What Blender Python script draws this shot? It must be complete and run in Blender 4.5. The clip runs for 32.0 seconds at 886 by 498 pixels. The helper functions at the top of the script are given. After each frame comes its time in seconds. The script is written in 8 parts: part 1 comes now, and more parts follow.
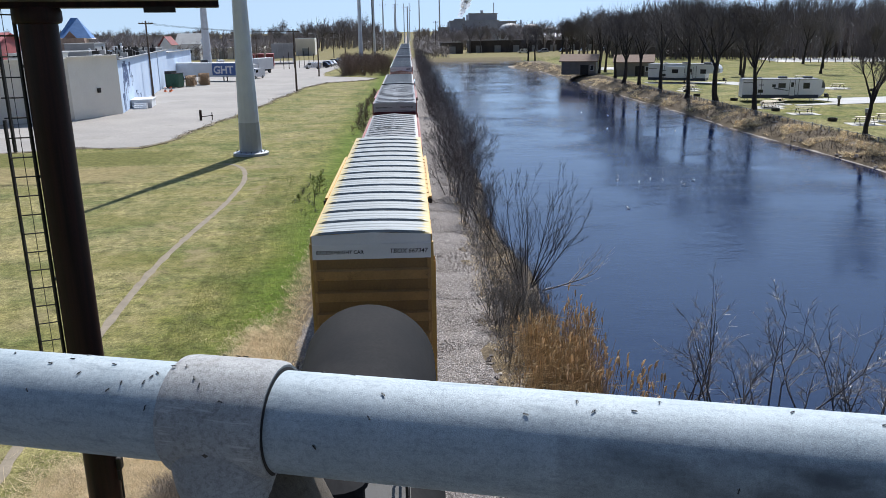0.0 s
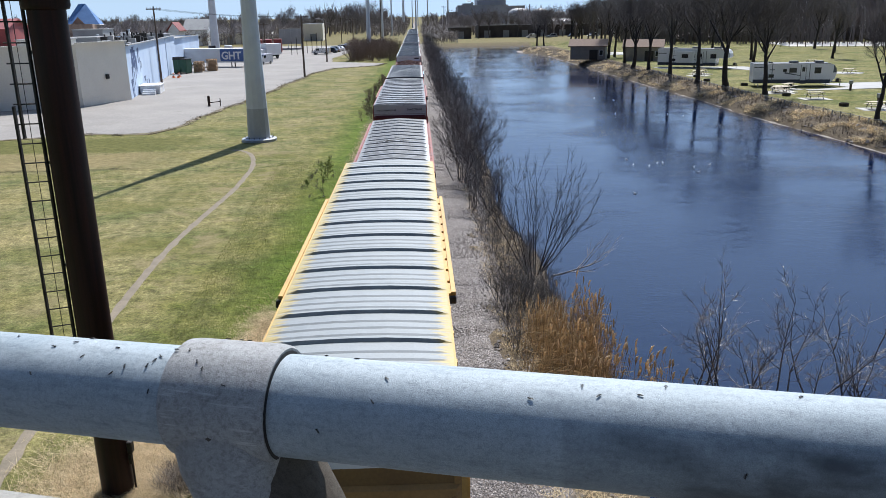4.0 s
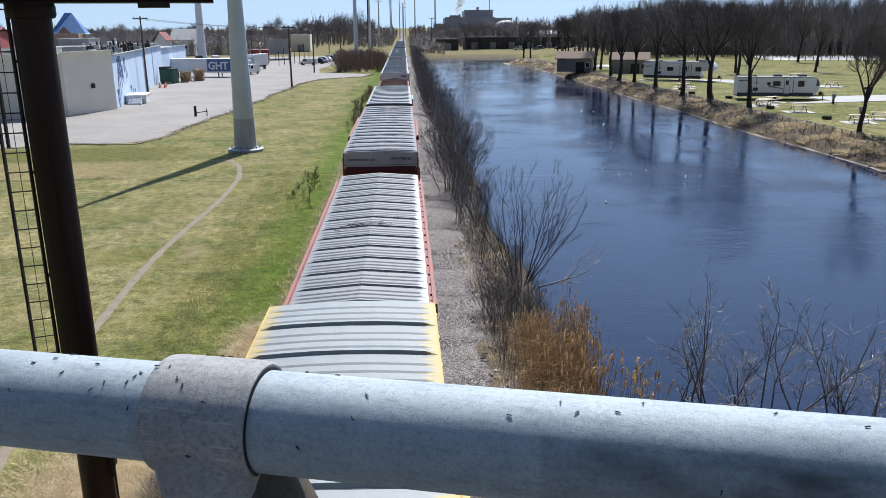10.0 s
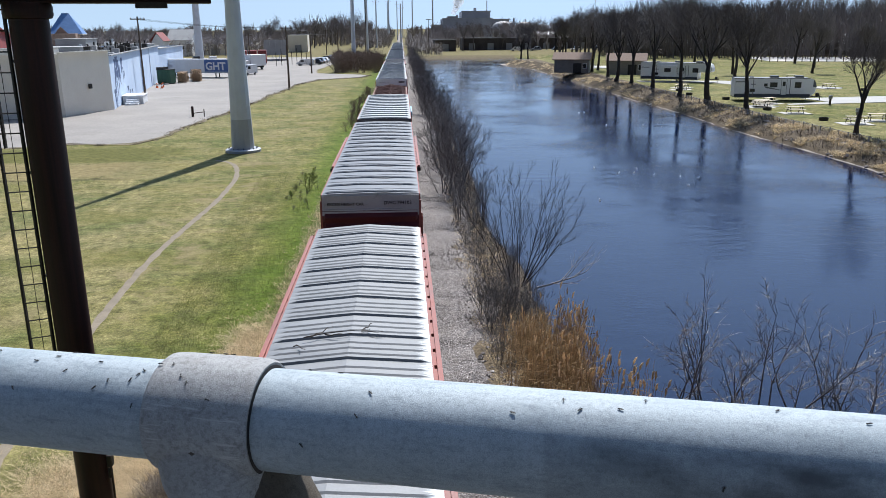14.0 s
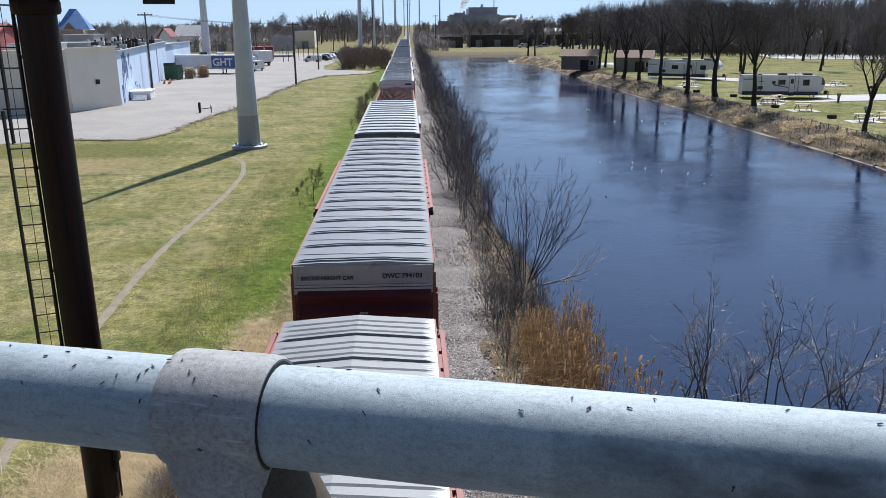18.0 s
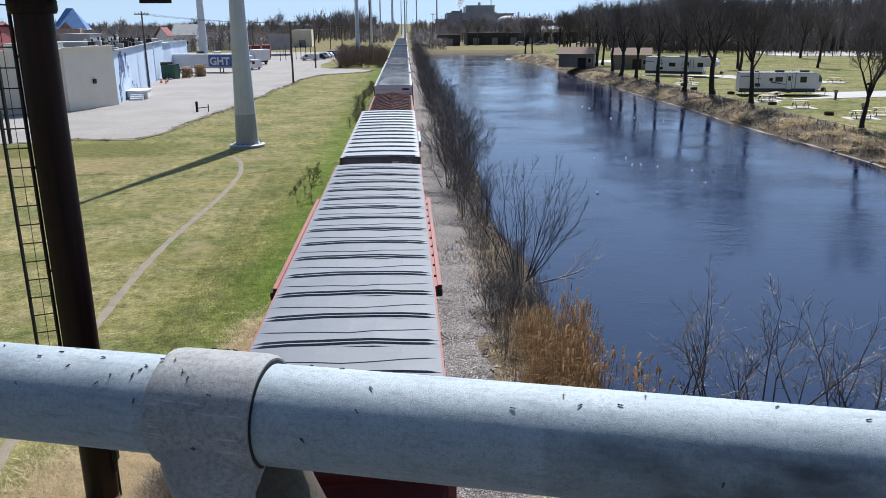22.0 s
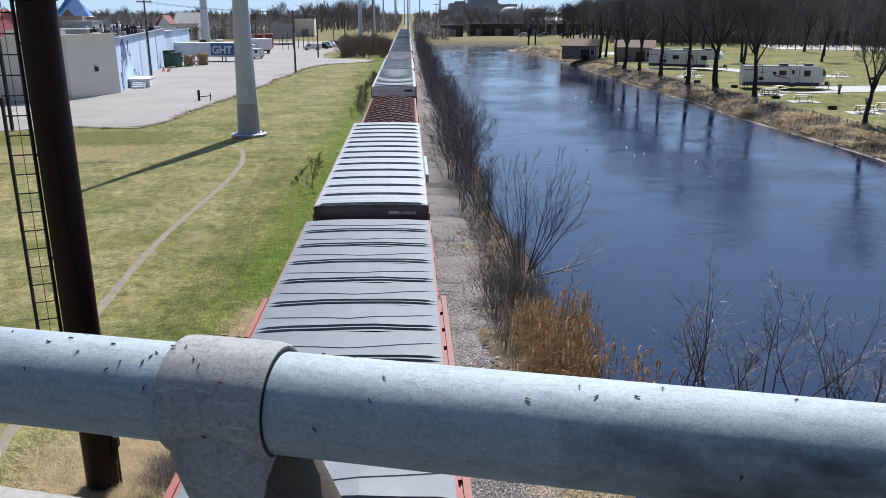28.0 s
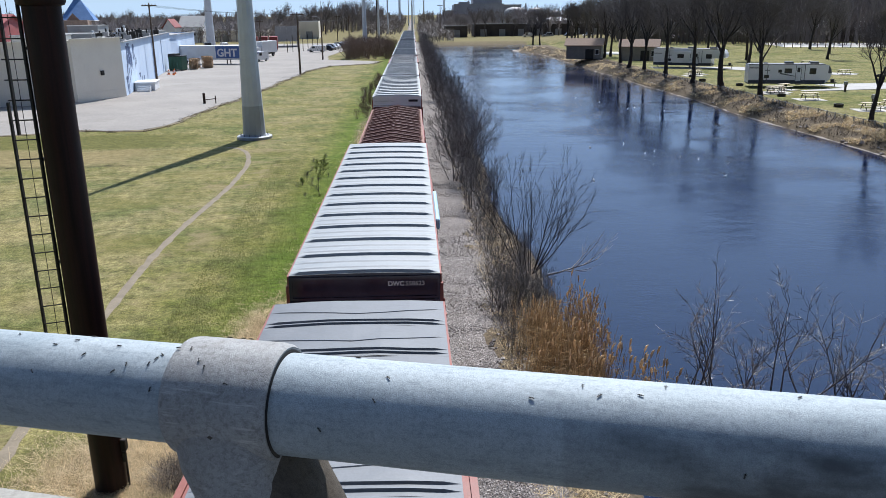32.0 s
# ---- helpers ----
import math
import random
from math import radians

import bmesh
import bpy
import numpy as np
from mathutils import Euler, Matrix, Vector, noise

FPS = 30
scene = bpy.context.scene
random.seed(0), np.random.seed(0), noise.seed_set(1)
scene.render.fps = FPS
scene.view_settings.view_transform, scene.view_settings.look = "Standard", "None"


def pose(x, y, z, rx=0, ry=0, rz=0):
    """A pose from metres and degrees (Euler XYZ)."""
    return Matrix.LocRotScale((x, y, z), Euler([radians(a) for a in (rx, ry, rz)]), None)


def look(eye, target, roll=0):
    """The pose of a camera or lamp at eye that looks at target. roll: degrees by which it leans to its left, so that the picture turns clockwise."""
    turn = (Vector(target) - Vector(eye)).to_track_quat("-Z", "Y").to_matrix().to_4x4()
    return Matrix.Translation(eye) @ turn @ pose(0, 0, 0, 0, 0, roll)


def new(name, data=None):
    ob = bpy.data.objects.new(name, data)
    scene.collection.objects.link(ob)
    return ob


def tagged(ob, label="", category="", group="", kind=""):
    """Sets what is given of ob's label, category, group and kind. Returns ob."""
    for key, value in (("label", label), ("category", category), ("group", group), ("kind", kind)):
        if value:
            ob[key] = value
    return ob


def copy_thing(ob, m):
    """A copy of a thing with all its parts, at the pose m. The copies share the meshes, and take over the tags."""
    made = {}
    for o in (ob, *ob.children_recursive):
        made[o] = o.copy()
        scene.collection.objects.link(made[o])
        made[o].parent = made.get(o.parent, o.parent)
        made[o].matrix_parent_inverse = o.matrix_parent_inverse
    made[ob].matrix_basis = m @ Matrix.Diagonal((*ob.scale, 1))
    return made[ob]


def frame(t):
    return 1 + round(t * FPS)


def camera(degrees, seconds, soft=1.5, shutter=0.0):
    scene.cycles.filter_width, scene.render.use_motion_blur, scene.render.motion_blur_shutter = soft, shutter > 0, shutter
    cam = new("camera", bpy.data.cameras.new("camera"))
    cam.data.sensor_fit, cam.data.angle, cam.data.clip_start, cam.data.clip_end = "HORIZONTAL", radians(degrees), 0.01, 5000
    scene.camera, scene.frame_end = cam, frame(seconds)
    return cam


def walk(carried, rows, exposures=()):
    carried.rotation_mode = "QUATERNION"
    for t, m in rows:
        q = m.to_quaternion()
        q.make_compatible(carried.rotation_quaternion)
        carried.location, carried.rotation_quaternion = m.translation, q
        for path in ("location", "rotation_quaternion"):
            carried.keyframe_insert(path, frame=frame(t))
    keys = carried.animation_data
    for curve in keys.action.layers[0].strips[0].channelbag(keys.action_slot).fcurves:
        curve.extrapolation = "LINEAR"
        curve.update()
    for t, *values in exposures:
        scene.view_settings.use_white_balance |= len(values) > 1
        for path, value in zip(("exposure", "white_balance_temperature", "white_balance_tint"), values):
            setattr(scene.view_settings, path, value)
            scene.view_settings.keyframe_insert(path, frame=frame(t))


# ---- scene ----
# camera: seconds, place, yaw to the right, tilt down, lean
STEPS = [
    (0, -0.0000, -0.0000, 10.6200, 2.249, 15.523, 0.786),
    (0.5, 0.0019, 0.0038, 10.6192, 2.156, 15.753, 0.833),
    (1, 0.0025, 0.0063, 10.6185, 2.050, 15.887, 0.871),
    (1.5, 0.0024, 0.0026, 10.6190, 1.961, 15.981, 0.953),
    (2, -0.0004, 0.0005, 10.6207, 1.818, 16.036, 1.056),
    (2.5, 0.0024, 0.0028, 10.6192, 1.721, 16.117, 1.122),
    (3, 0.0037, 0.0037, 10.6188, 1.619, 16.269, 1.107),
    (3.5, 0.0028, 0.0056, 10.6166, 1.587, 16.526, 1.034),
    (5.5, 0.0020, -0.0037, 10.6190, 1.931, 16.480, 0.582),
    (6, 0.0038, -0.0024, 10.6192, 2.095, 16.260, 0.512),
    (6.5, 0.0029, -0.0003, 10.6187, 2.223, 16.091, 0.449),
    (7, 0.0020, -0.0003, 10.6206, 2.280, 15.910, 0.401),
    (7.5, 0.0001, -0.0017, 10.6206, 2.257, 15.799, 0.420),
    (8, 0.0013, -0.0010, 10.6205, 2.249, 15.719, 0.459),
    (8.5, 0.0032, 0.0000, 10.6202, 2.277, 15.685, 0.524),
    (9, 0.0037, -0.0004, 10.6206, 2.338, 15.692, 0.586),
    (9.5, 0.0058, 0.0008, 10.6207, 2.494, 15.701, 0.546),
    (10, 0.0060, 0.0017, 10.6213, 2.620, 15.755, 0.539),
    (10.5, 0.0042, 0.0023, 10.6201, 2.671, 15.789, 0.528),
    (11, 0.0033, 0.0038, 10.6198, 2.646, 15.819, 0.517),
    (11.5, 0.0000, 0.0035, 10.6193, 2.615, 15.803, 0.508),
    (12, 0.0008, 0.0041, 10.6192, 2.618, 15.762, 0.482),
    (12.5, 0.0017, 0.0015, 10.6201, 2.647, 15.708, 0.517),
    (13, 0.0030, -0.0012, 10.6210, 2.715, 15.672, 0.515),
    (13.5, 0.0041, -0.0014, 10.6213, 2.771, 15.671, 0.491),
    (14, 0.0026, -0.0001, 10.6203, 2.820, 15.698, 0.455),
    (14.5, -0.0004, 0.0014, 10.6196, 2.838, 15.738, 0.346),
    (16.5, -0.0030, 0.0025, 10.6188, 2.592, 15.956, 0.086),
    (17, -0.0023, 0.0022, 10.6190, 2.505, 15.966, 0.167),
    (17.5, -0.0014, 0.0017, 10.6193, 2.431, 15.950, 0.249),
    (18, 0.0011, 0.0009, 10.6204, 2.366, 15.935, 0.336),
    (18.5, 0.0018, 0.0010, 10.6205, 2.340, 15.918, 0.385),
    (19, 0.0027, 0.0025, 10.6202, 2.365, 15.913, 0.404),
    (19.5, 0.0024, 0.0023, 10.6197, 2.408, 15.939, 0.452),
    (20, 0.0029, 0.0029, 10.6201, 2.476, 15.973, 0.410),
    (20.5, 0.0034, 0.0028, 10.6200, 2.514, 16.010, 0.456),
    (21, 0.0036, 0.0025, 10.6200, 2.512, 16.047, 0.502),
    (21.5, 0.0037, 0.0012, 10.6204, 2.520, 16.042, 0.506),
    (22, 0.0046, -0.0009, 10.6211, 2.507, 16.058, 0.526),
    (22.5, 0.0048, 0.0001, 10.6207, 2.493, 16.117, 0.458),
    (23, 0.0035, 0.0028, 10.6196, 2.447, 16.269, 0.410),
    (23.5, 0.0009, 0.0061, 10.6182, 2.396, 16.446, 0.304),
    (24, -0.0015, 0.0088, 10.6175, 2.315, 16.634, 0.207),
    (24.5, -0.0026, 0.0108, 10.6165, 2.242, 16.754, 0.184),
    (25, -0.0032, 0.0118, 10.6166, 2.221, 16.806, 0.148),
    (25.5, -0.0029, 0.0103, 10.6175, 2.213, 16.817, 0.123),
    (27.5, -0.0022, 0.0052, 10.6180, 2.369, 16.691, 0.076),
    (28, -0.0030, 0.0045, 10.6179, 2.425, 16.697, 0.029),
    (28.5, -0.0043, 0.0054, 10.6173, 2.527, 16.732, -0.034),
    (29, -0.0055, 0.0068, 10.6161, 2.638, 16.789, -0.087),
    (29.5, -0.0065, 0.0074, 10.6150, 2.720, 16.790, -0.082),
    (30, -0.0081, 0.0052, 10.6165, 2.688, 16.737, -0.008),
    (30.5, -0.0060, 0.0040, 10.6175, 2.573, 16.648, 0.168),
    (31, -0.0040, 0.0027, 10.6180, 2.378, 16.583, 0.315),
    (31.5, -0.0025, 0.0019, 10.6186, 2.152, 16.580, 0.443),
    (32, -0.0015, 0.0025, 10.6183, 1.988, 16.632, 0.567),
]
cam = camera(58.5, 32.0, soft=0.65)
walk(cam, [(t, pose(x, y, z, 90 - tilt, 0, -yaw) @ pose(0, 0, 0, 0, 0, -lean)) for t, x, y, z, yaw, tilt, lean in STEPS])

# ---- light ----
SUN_EL, SUN_AZ = 51.0, 15.0
world = bpy.data.worlds.new("world")
scene.world = world
world.use_nodes = True
wn = world.node_tree.nodes
sky = wn.new("ShaderNodeTexSky")
sky.sky_type = "NISHITA"
sky.sun_disc = False
sky.sun_elevation, sky.sun_rotation = radians(SUN_EL), radians(SUN_AZ)
sky.altitude, sky.air_density, sky.dust_density, sky.ozone_density = 200, 0.9, 0.7, 4.0
wn["Background"].inputs["Strength"].default_value = 0.055
tint = wn.new("ShaderNodeMix")
tint.data_type, tint.blend_type = "RGBA", "MULTIPLY"
tint.inputs[0].default_value = 1.0
tint.inputs[7].default_value = (0.22, 0.31, 0.54, 1)
world.node_tree.links.new(sky.outputs[0], tint.inputs[6])
veil = wn.new("ShaderNodeMix")
veil.data_type = "RGBA"
veil.inputs[7].default_value = (4.8, 5.9, 7.3, 1)
wco = wn.new("ShaderNodeTexCoord")
wmap = wn.new("ShaderNodeMapping")
wmap.inputs["Scale"].default_value = (1.2, 1.2, 7.0)
wnoise = wn.new("ShaderNodeTexNoise")
wnoise.inputs["Scale"].default_value, wnoise.inputs["Detail"].default_value = 2.6, 6.0
wrange = wn.new("ShaderNodeMapRange")
for i, v in enumerate((0.52, 0.78, 0.0, 0.15)):
    wrange.inputs[i + 1].default_value = v
wl = world.node_tree.links
wl.new(wco.outputs["Generated"], wmap.inputs["Vector"])
wl.new(wmap.outputs[0], wnoise.inputs["Vector"])
wl.new(wnoise.outputs["Fac"], wrange.inputs[0])
wl.new(wrange.outputs[0], veil.inputs[0])
wl.new(tint.outputs[2], veil.inputs[6])
# pale haze low over the horizon
haze = wn.new("ShaderNodeMix")
haze.data_type = "RGBA"
haze.inputs[7].default_value = (8.4, 11.4, 15.0, 1)
wsep = wn.new("ShaderNodeSeparateXYZ")
wpow = wn.new("ShaderNodeMapRange")
wpow.interpolation_type = "SMOOTHSTEP"
for i, v in enumerate((-0.02, 0.30, 0.95, 0.0)):
    wpow.inputs[i + 1].default_value = v
wl.new(wco.outputs["Generated"], wsep.inputs[0])
wl.new(wsep.outputs[2], wpow.inputs[0])
wl.new(wpow.outputs[0], haze.inputs[0])
wl.new(veil.outputs[2], haze.inputs[6])
sun_way = Vector((math.sin(radians(SUN_AZ)) * math.cos(radians(SUN_EL)), math.cos(radians(SUN_AZ)) * math.cos(radians(SUN_EL)), math.sin(radians(SUN_EL))))
# the sky pales towards the sun
glare = wn.new("ShaderNodeMix")
glare.data_type = "RGBA"
glare.inputs[7].default_value = (10.0, 14.6, 22.6, 1)
wdot = wn.new("ShaderNodeVectorMath")
wdot.operation = "DOT_PRODUCT"
wdot.inputs[1].default_value = sun_way
wnear = wn.new("ShaderNodeMapRange")
wnear.interpolation_type = "SMOOTHSTEP"
for i, v in enumerate((0.50, 0.92, 0.0, 0.9)):
    wnear.inputs[i + 1].default_value = v
wl.new(wco.outputs["Generated"], wdot.inputs[0])
wl.new(wdot.outputs["Value"], wnear.inputs[0])
wl.new(wnear.outputs[0], glare.inputs[0])
wl.new(haze.outputs[2], glare.inputs[6])
wl.new(glare.outputs[2], wn["Background"].inputs["Color"])
sun = new("sun", bpy.data.lights.new("sun", "SUN"))
sun.data.energy, sun.data.angle, sun.data.color = 5.0, radians(0.5), (1.0, 0.985, 0.97)
sun.matrix_world = look(sun_way * 300, (0, 0, 0))
scene.view_settings.exposure = 0.32

# ---- materials ----


def nodes(name):
    m = bpy.data.materials.new(name)
    m.use_nodes = True
    t = m.node_tree
    return m, t, t.nodes["Principled BSDF"]


def put(t, kind, **sockets):
    n = t.nodes.new("ShaderNode" + kind)
    for k, v in sockets.items():
        n.inputs[k].default_value = v
    return n


def noise_node(t, coord, scale, detail=4.0, rough=0.6):
    n = put(t, "TexNoise", Scale=scale, Detail=detail, Roughness=rough)
    t.links.new(coord, n.inputs["Vector"])
    return n.outputs["Fac"]


def ramp(t, fac, *stops):
    r = t.nodes.new("ShaderNodeValToRGB")
    e = r.color_ramp.elements
    while len(e) < len(stops):
        e.new(0.5)
    for el, (p, c) in zip(e, stops):
        el.position = p
        el.color = (*c, 1) if len(c) == 3 else c
    t.links.new(fac, r.inputs["Fac"])
    return r.outputs["Color"]


def blend(t, fac, a, b, mode="MIX"):
    n = t.nodes.new("ShaderNodeMix")
    n.data_type, n.blend_type = "RGBA", mode
    for sock, v in ((n.inputs[0], fac), (n.inputs[6], a), (n.inputs[7], b)):
        if isinstance(v, bpy.types.NodeSocket):
            t.links.new(v, sock)
        elif isinstance(v, (int, float)):
            sock.default_value = v
        else:
            sock.default_value = (*v, 1)
    return n.outputs[2]


def maths(t, op, a, b=0.5, c=0.5):
    n = t.nodes.new("ShaderNodeMath")
    n.operation = op
    for sock, v in zip(n.inputs, (a, b, c)):
        if isinstance(v, bpy.types.NodeSocket):
            t.links.new(v, sock)
        else:
            sock.default_value = v
    return n.outputs[0]


def grade(t, v, lo, hi, a=0.0, b=1.0):
    n = t.nodes.new("ShaderNodeMapRange")
    t.links.new(v, n.inputs[0])
    for i, x in enumerate((lo, hi, a, b)):
        n.inputs[i + 1].default_value = x
    return n.outputs[0]


def bumped(t, bsdf, height, strength, dist):
    b = put(t, "Bump", Strength=strength, Distance=dist)
    t.links.new(height, b.inputs["Height"])
    t.links.new(b.outputs[0], bsdf.inputs["Normal"])


def surf(name, c1, c2, scale=2.0, rough=0.7, metal=0.0, bump=0.2, fine=40.0, dist=0.01, vary=0.0, streak=None, stain=None, stain_at=0.6, spec=0.5, island=None):
    """A worn surface: two colours over large noise, fine grain, optional streaks, stains and a change from piece to piece."""
    m, t, b = nodes(name)
    co = t.nodes.new("ShaderNodeTexCoord").outputs["Object"]
    if streak:
        mp = put(t, "Mapping", Scale=streak)
        t.links.new(co, mp.inputs["Vector"])
        big = noise_node(t, mp.outputs[0], scale)
    else:
        big = noise_node(t, co, scale)
    small = noise_node(t, co, fine, 3)
    col = ramp(t, big, (0.35, c1), (0.65, c2))
    col = blend(t, 0.35, col, ramp(t, small, (0.3, (0.35, 0.35, 0.35)), (0.7, (0.65, 0.65, 0.65))), "OVERLAY")
    if stain:
        s = noise_node(t, co, scale * 1.7, 6, 0.7)
        col = blend(t, grade(t, s, stain_at, stain_at + 0.12), col, stain)
    if island:
        each = t.nodes.new("ShaderNodeNewGeometry").outputs["Random Per Island"]
        hs = t.nodes.new("ShaderNodeHueSaturation")
        t.links.new(grade(t, each, 0, 1, *island), hs.inputs["Value"])
        t.links.new(col, hs.inputs["Color"])
        col = hs.outputs[0]
    if vary:
        oi = t.nodes.new("ShaderNodeObjectInfo").outputs["Random"]
        hsv = t.nodes.new("ShaderNodeHueSaturation")
        t.links.new(grade(t, oi, 0, 1, 1 - vary, 1 + vary), hsv.inputs["Value"])
        t.links.new(col, hsv.inputs["Color"])
        col = hsv.outputs[0]
    t.links.new(col, b.inputs["Base Color"])
    t.links.new(grade(t, big, 0.3, 0.7, max(rough - 0.1, 0.02), min(rough + 0.1, 1)), b.inputs["Roughness"])
    b.inputs["Metallic"].default_value = metal
    b.inputs["Specular IOR Level"].default_value = spec
    if bump:
        bumped(t, b, small, bump, dist)
    return m


def plain(name, c, rough=0.6, metal=0.0):
    return surf(name, c, tuple(min(1, x * 1.15) for x in c), 3.0, rough, metal, 0.1)


def pipe_coords(t, co, stretch):
    """Coordinates turned along the handrail and stretched along it."""
    turn = put(t, "Mapping", Rotation=(0, 0, 0.257))
    t.links.new(co, turn.inputs["Vector"])
    pull = put(t, "Mapping", Scale=(stretch, 1.0, 1.0))
    t.links.new(turn.outputs[0], pull.inputs["Vector"])
    return pull.outputs[0]


def galvanised(name, c1, c2, blotch, metal, rough, mottle=0.5, relief=0.3, streaks=0.4, rust=None, scratch=0.0, shade_from=None):
    """Zinc-coated or cast steel: sandy grain, cloudy stains, streaks drawn along the pipe, pits."""
    m, t, b = nodes(name)
    co = t.nodes.new("ShaderNodeTexCoord").outputs["Object"]
    cloud = noise_node(t, pipe_coords(t, co, 0.6), 30.0, 6, 0.65)
    streak = noise_node(t, pipe_coords(t, co, 0.2), 150.0, 6, 0.75)
    grain = noise_node(t, co, 1500.0, 3, 0.7)
    sand = noise_node(t, co, 300.0, 6, 0.78)
    col = ramp(t, cloud, (0.30, c1), (0.68, c2))
    col = blend(t, grade(t, streak, 0.50, 0.72, 0, streaks), col, blotch)
    col = blend(t, grade(t, sand, 0.47, 0.72, 0, mottle), col, blotch)
    if rust:
        col = blend(t, grade(t, noise_node(t, co, 55.0, 6, 0.7), 0.50, 0.75, 0, 0.45), col, rust)
    col = blend(t, 0.5, col, ramp(t, grain, (0.3, (0.28, 0.28, 0.28)), (0.7, (0.72, 0.72, 0.72))), "OVERLAY")
    if scratch:
        marks = noise_node(t, pipe_coords(t, co, 0.05), 520.0, 3)
        where = grade(t, noise_node(t, co, 38.0, 2), 0.5, 0.62, 0, scratch)
        col = blend(t, maths(t, "MULTIPLY", grade(t, marks, 0.56, 0.62), where), col, (0.72, 0.71, 0.68))
    rough_at = grade(t, cloud, 0.3, 0.7, rough - 0.06, rough + 0.08)
    if shade_from:
        # dark shade painted on the lower side from this x on, with paler islands
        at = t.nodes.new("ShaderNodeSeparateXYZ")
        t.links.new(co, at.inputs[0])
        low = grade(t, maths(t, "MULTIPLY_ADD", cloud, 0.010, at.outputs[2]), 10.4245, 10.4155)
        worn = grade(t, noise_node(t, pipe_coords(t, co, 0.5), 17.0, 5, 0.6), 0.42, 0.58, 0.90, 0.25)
        patch = maths(t, "MULTIPLY", maths(t, "MULTIPLY", grade(t, maths(t, "MULTIPLY_ADD", cloud, 0.016, at.outputs[0]), shade_from + 0.007, shade_from + 0.011), low), worn)
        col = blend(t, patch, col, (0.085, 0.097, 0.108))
    t.links.new(col, b.inputs["Base Color"])
    t.links.new(rough_at, b.inputs["Roughness"])
    b.inputs["Metallic"].default_value = metal
    b.inputs["Specular IOR Level"].default_value = 0.22
    bumped(t, b, maths(t, "MULTIPLY_ADD", sand, 0.6, grain), relief, 0.001)
    return m


def backlit(mat, amount):
    """Thin dry blades let some of the sun through."""
    t = mat.node_tree
    b, out = t.nodes["Principled BSDF"], t.nodes["Material Output"]
    thin = t.nodes.new("ShaderNodeBsdfTranslucent")
    t.links.new(b.inputs["Base Color"].links[0].from_socket, thin.inputs["Color"])
    both = put(t, "MixShader", Fac=amount)
    t.links.new(b.outputs[0], both.inputs[1])
    t.links.new(thin.outputs[0], both.inputs[2])
    t.links.new(both.outputs[0], out.inputs["Surface"])
    return mat


GALV = galvanised("galvanised", (0.36, 0.40, 0.43), (0.46, 0.50, 0.53), (0.20, 0.215, 0.225), 0.3, 0.5)
PIPE = galvanised("galvanised_pipe", (0.315, 0.372, 0.405), (0.43, 0.482, 0.51), (0.15, 0.18, 0.20), 0.05, 0.58, 0.55, 0.28, 0.5, shade_from=0.072)
SLEEVE = galvanised("cast_steel", (0.32, 0.322, 0.32), (0.42, 0.42, 0.41), (0.12, 0.115, 0.108), 0.0, 0.65, 0.7, 0.4, 0.25, rust=(0.21, 0.19, 0.165), scratch=0.35)
# the post's shade is put into this darker steel colour
POST_SHADED = galvanised("shaded_post", (0.085, 0.072, 0.058), (0.13, 0.112, 0.092), (0.04, 0.032, 0.025), 0.1, 0.6, 0.6, 0.5)
CURB = surf("curb_concrete", (0.27, 0.26, 0.235), (0.35, 0.335, 0.30), 3.0, 0.9, 0, 0.4, 60.0, 0.006, stain=(0.18, 0.17, 0.15))
# kept dark so the unseen deck throws less light up onto the handrail
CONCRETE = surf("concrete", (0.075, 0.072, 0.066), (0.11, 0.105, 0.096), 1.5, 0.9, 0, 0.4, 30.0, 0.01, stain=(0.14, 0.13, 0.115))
RUST_STEEL = surf("brown_steel", (0.008, 0.004, 0.004), (0.034, 0.013, 0.011), 1.6, 0.55, 0.0, 0.25, 25.0, 0.01, streak=(4, 4, 0.12), spec=0.25)
BLACK_STEEL = surf("black_steel", (0.015, 0.014, 0.013), (0.04, 0.036, 0.032), 4.0, 0.6, 0.3)
TANK = surf("tank_black", (0.020, 0.020, 0.021), (0.032, 0.031, 0.031), 0.7, 0.85, 0.0, 0.25, 12.0, 0.004, stain=(0.06, 0.057, 0.054), stain_at=0.7, spec=0.06)
TOWER_GREY = surf("tower_grey", (0.56, 0.60, 0.65), (0.63, 0.67, 0.72), 0.8, 0.5, 0.0, 0.1, 20.0, 0.004)
TOWER_BASE = surf("tower_base_grey", (0.36, 0.39, 0.43), (0.42, 0.45, 0.49), 0.8, 0.6, 0.0, 0.1, 20.0)
POLE_WOOD = surf("pole_wood", (0.07, 0.05, 0.04), (0.13, 0.10, 0.08), 2.0, 0.9, 0, 0.4, 30.0, streak=(4, 4, 0.3))
YELLOW = surf("yellow_paint", (0.50, 0.29, 0.07), (0.60, 0.37, 0.10), 0.9, 0.55, 0, 0.2, 18.0, stain=(0.26, 0.14, 0.05), stain_at=0.66)
# darker yellow for the recesses: their shade is in the colour, beside random stains
YELLOW_SHADE = surf("shaded_yellow", (0.23, 0.13, 0.048), (0.29, 0.17, 0.06), 1.1, 0.7, 0, 0.2, 18.0, stain=(0.13, 0.07, 0.03), stain_at=0.64)
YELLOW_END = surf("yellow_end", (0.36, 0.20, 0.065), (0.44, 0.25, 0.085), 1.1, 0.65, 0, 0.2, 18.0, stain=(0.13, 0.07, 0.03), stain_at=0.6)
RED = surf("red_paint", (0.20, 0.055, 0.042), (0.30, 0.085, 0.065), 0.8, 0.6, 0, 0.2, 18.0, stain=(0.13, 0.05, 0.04))
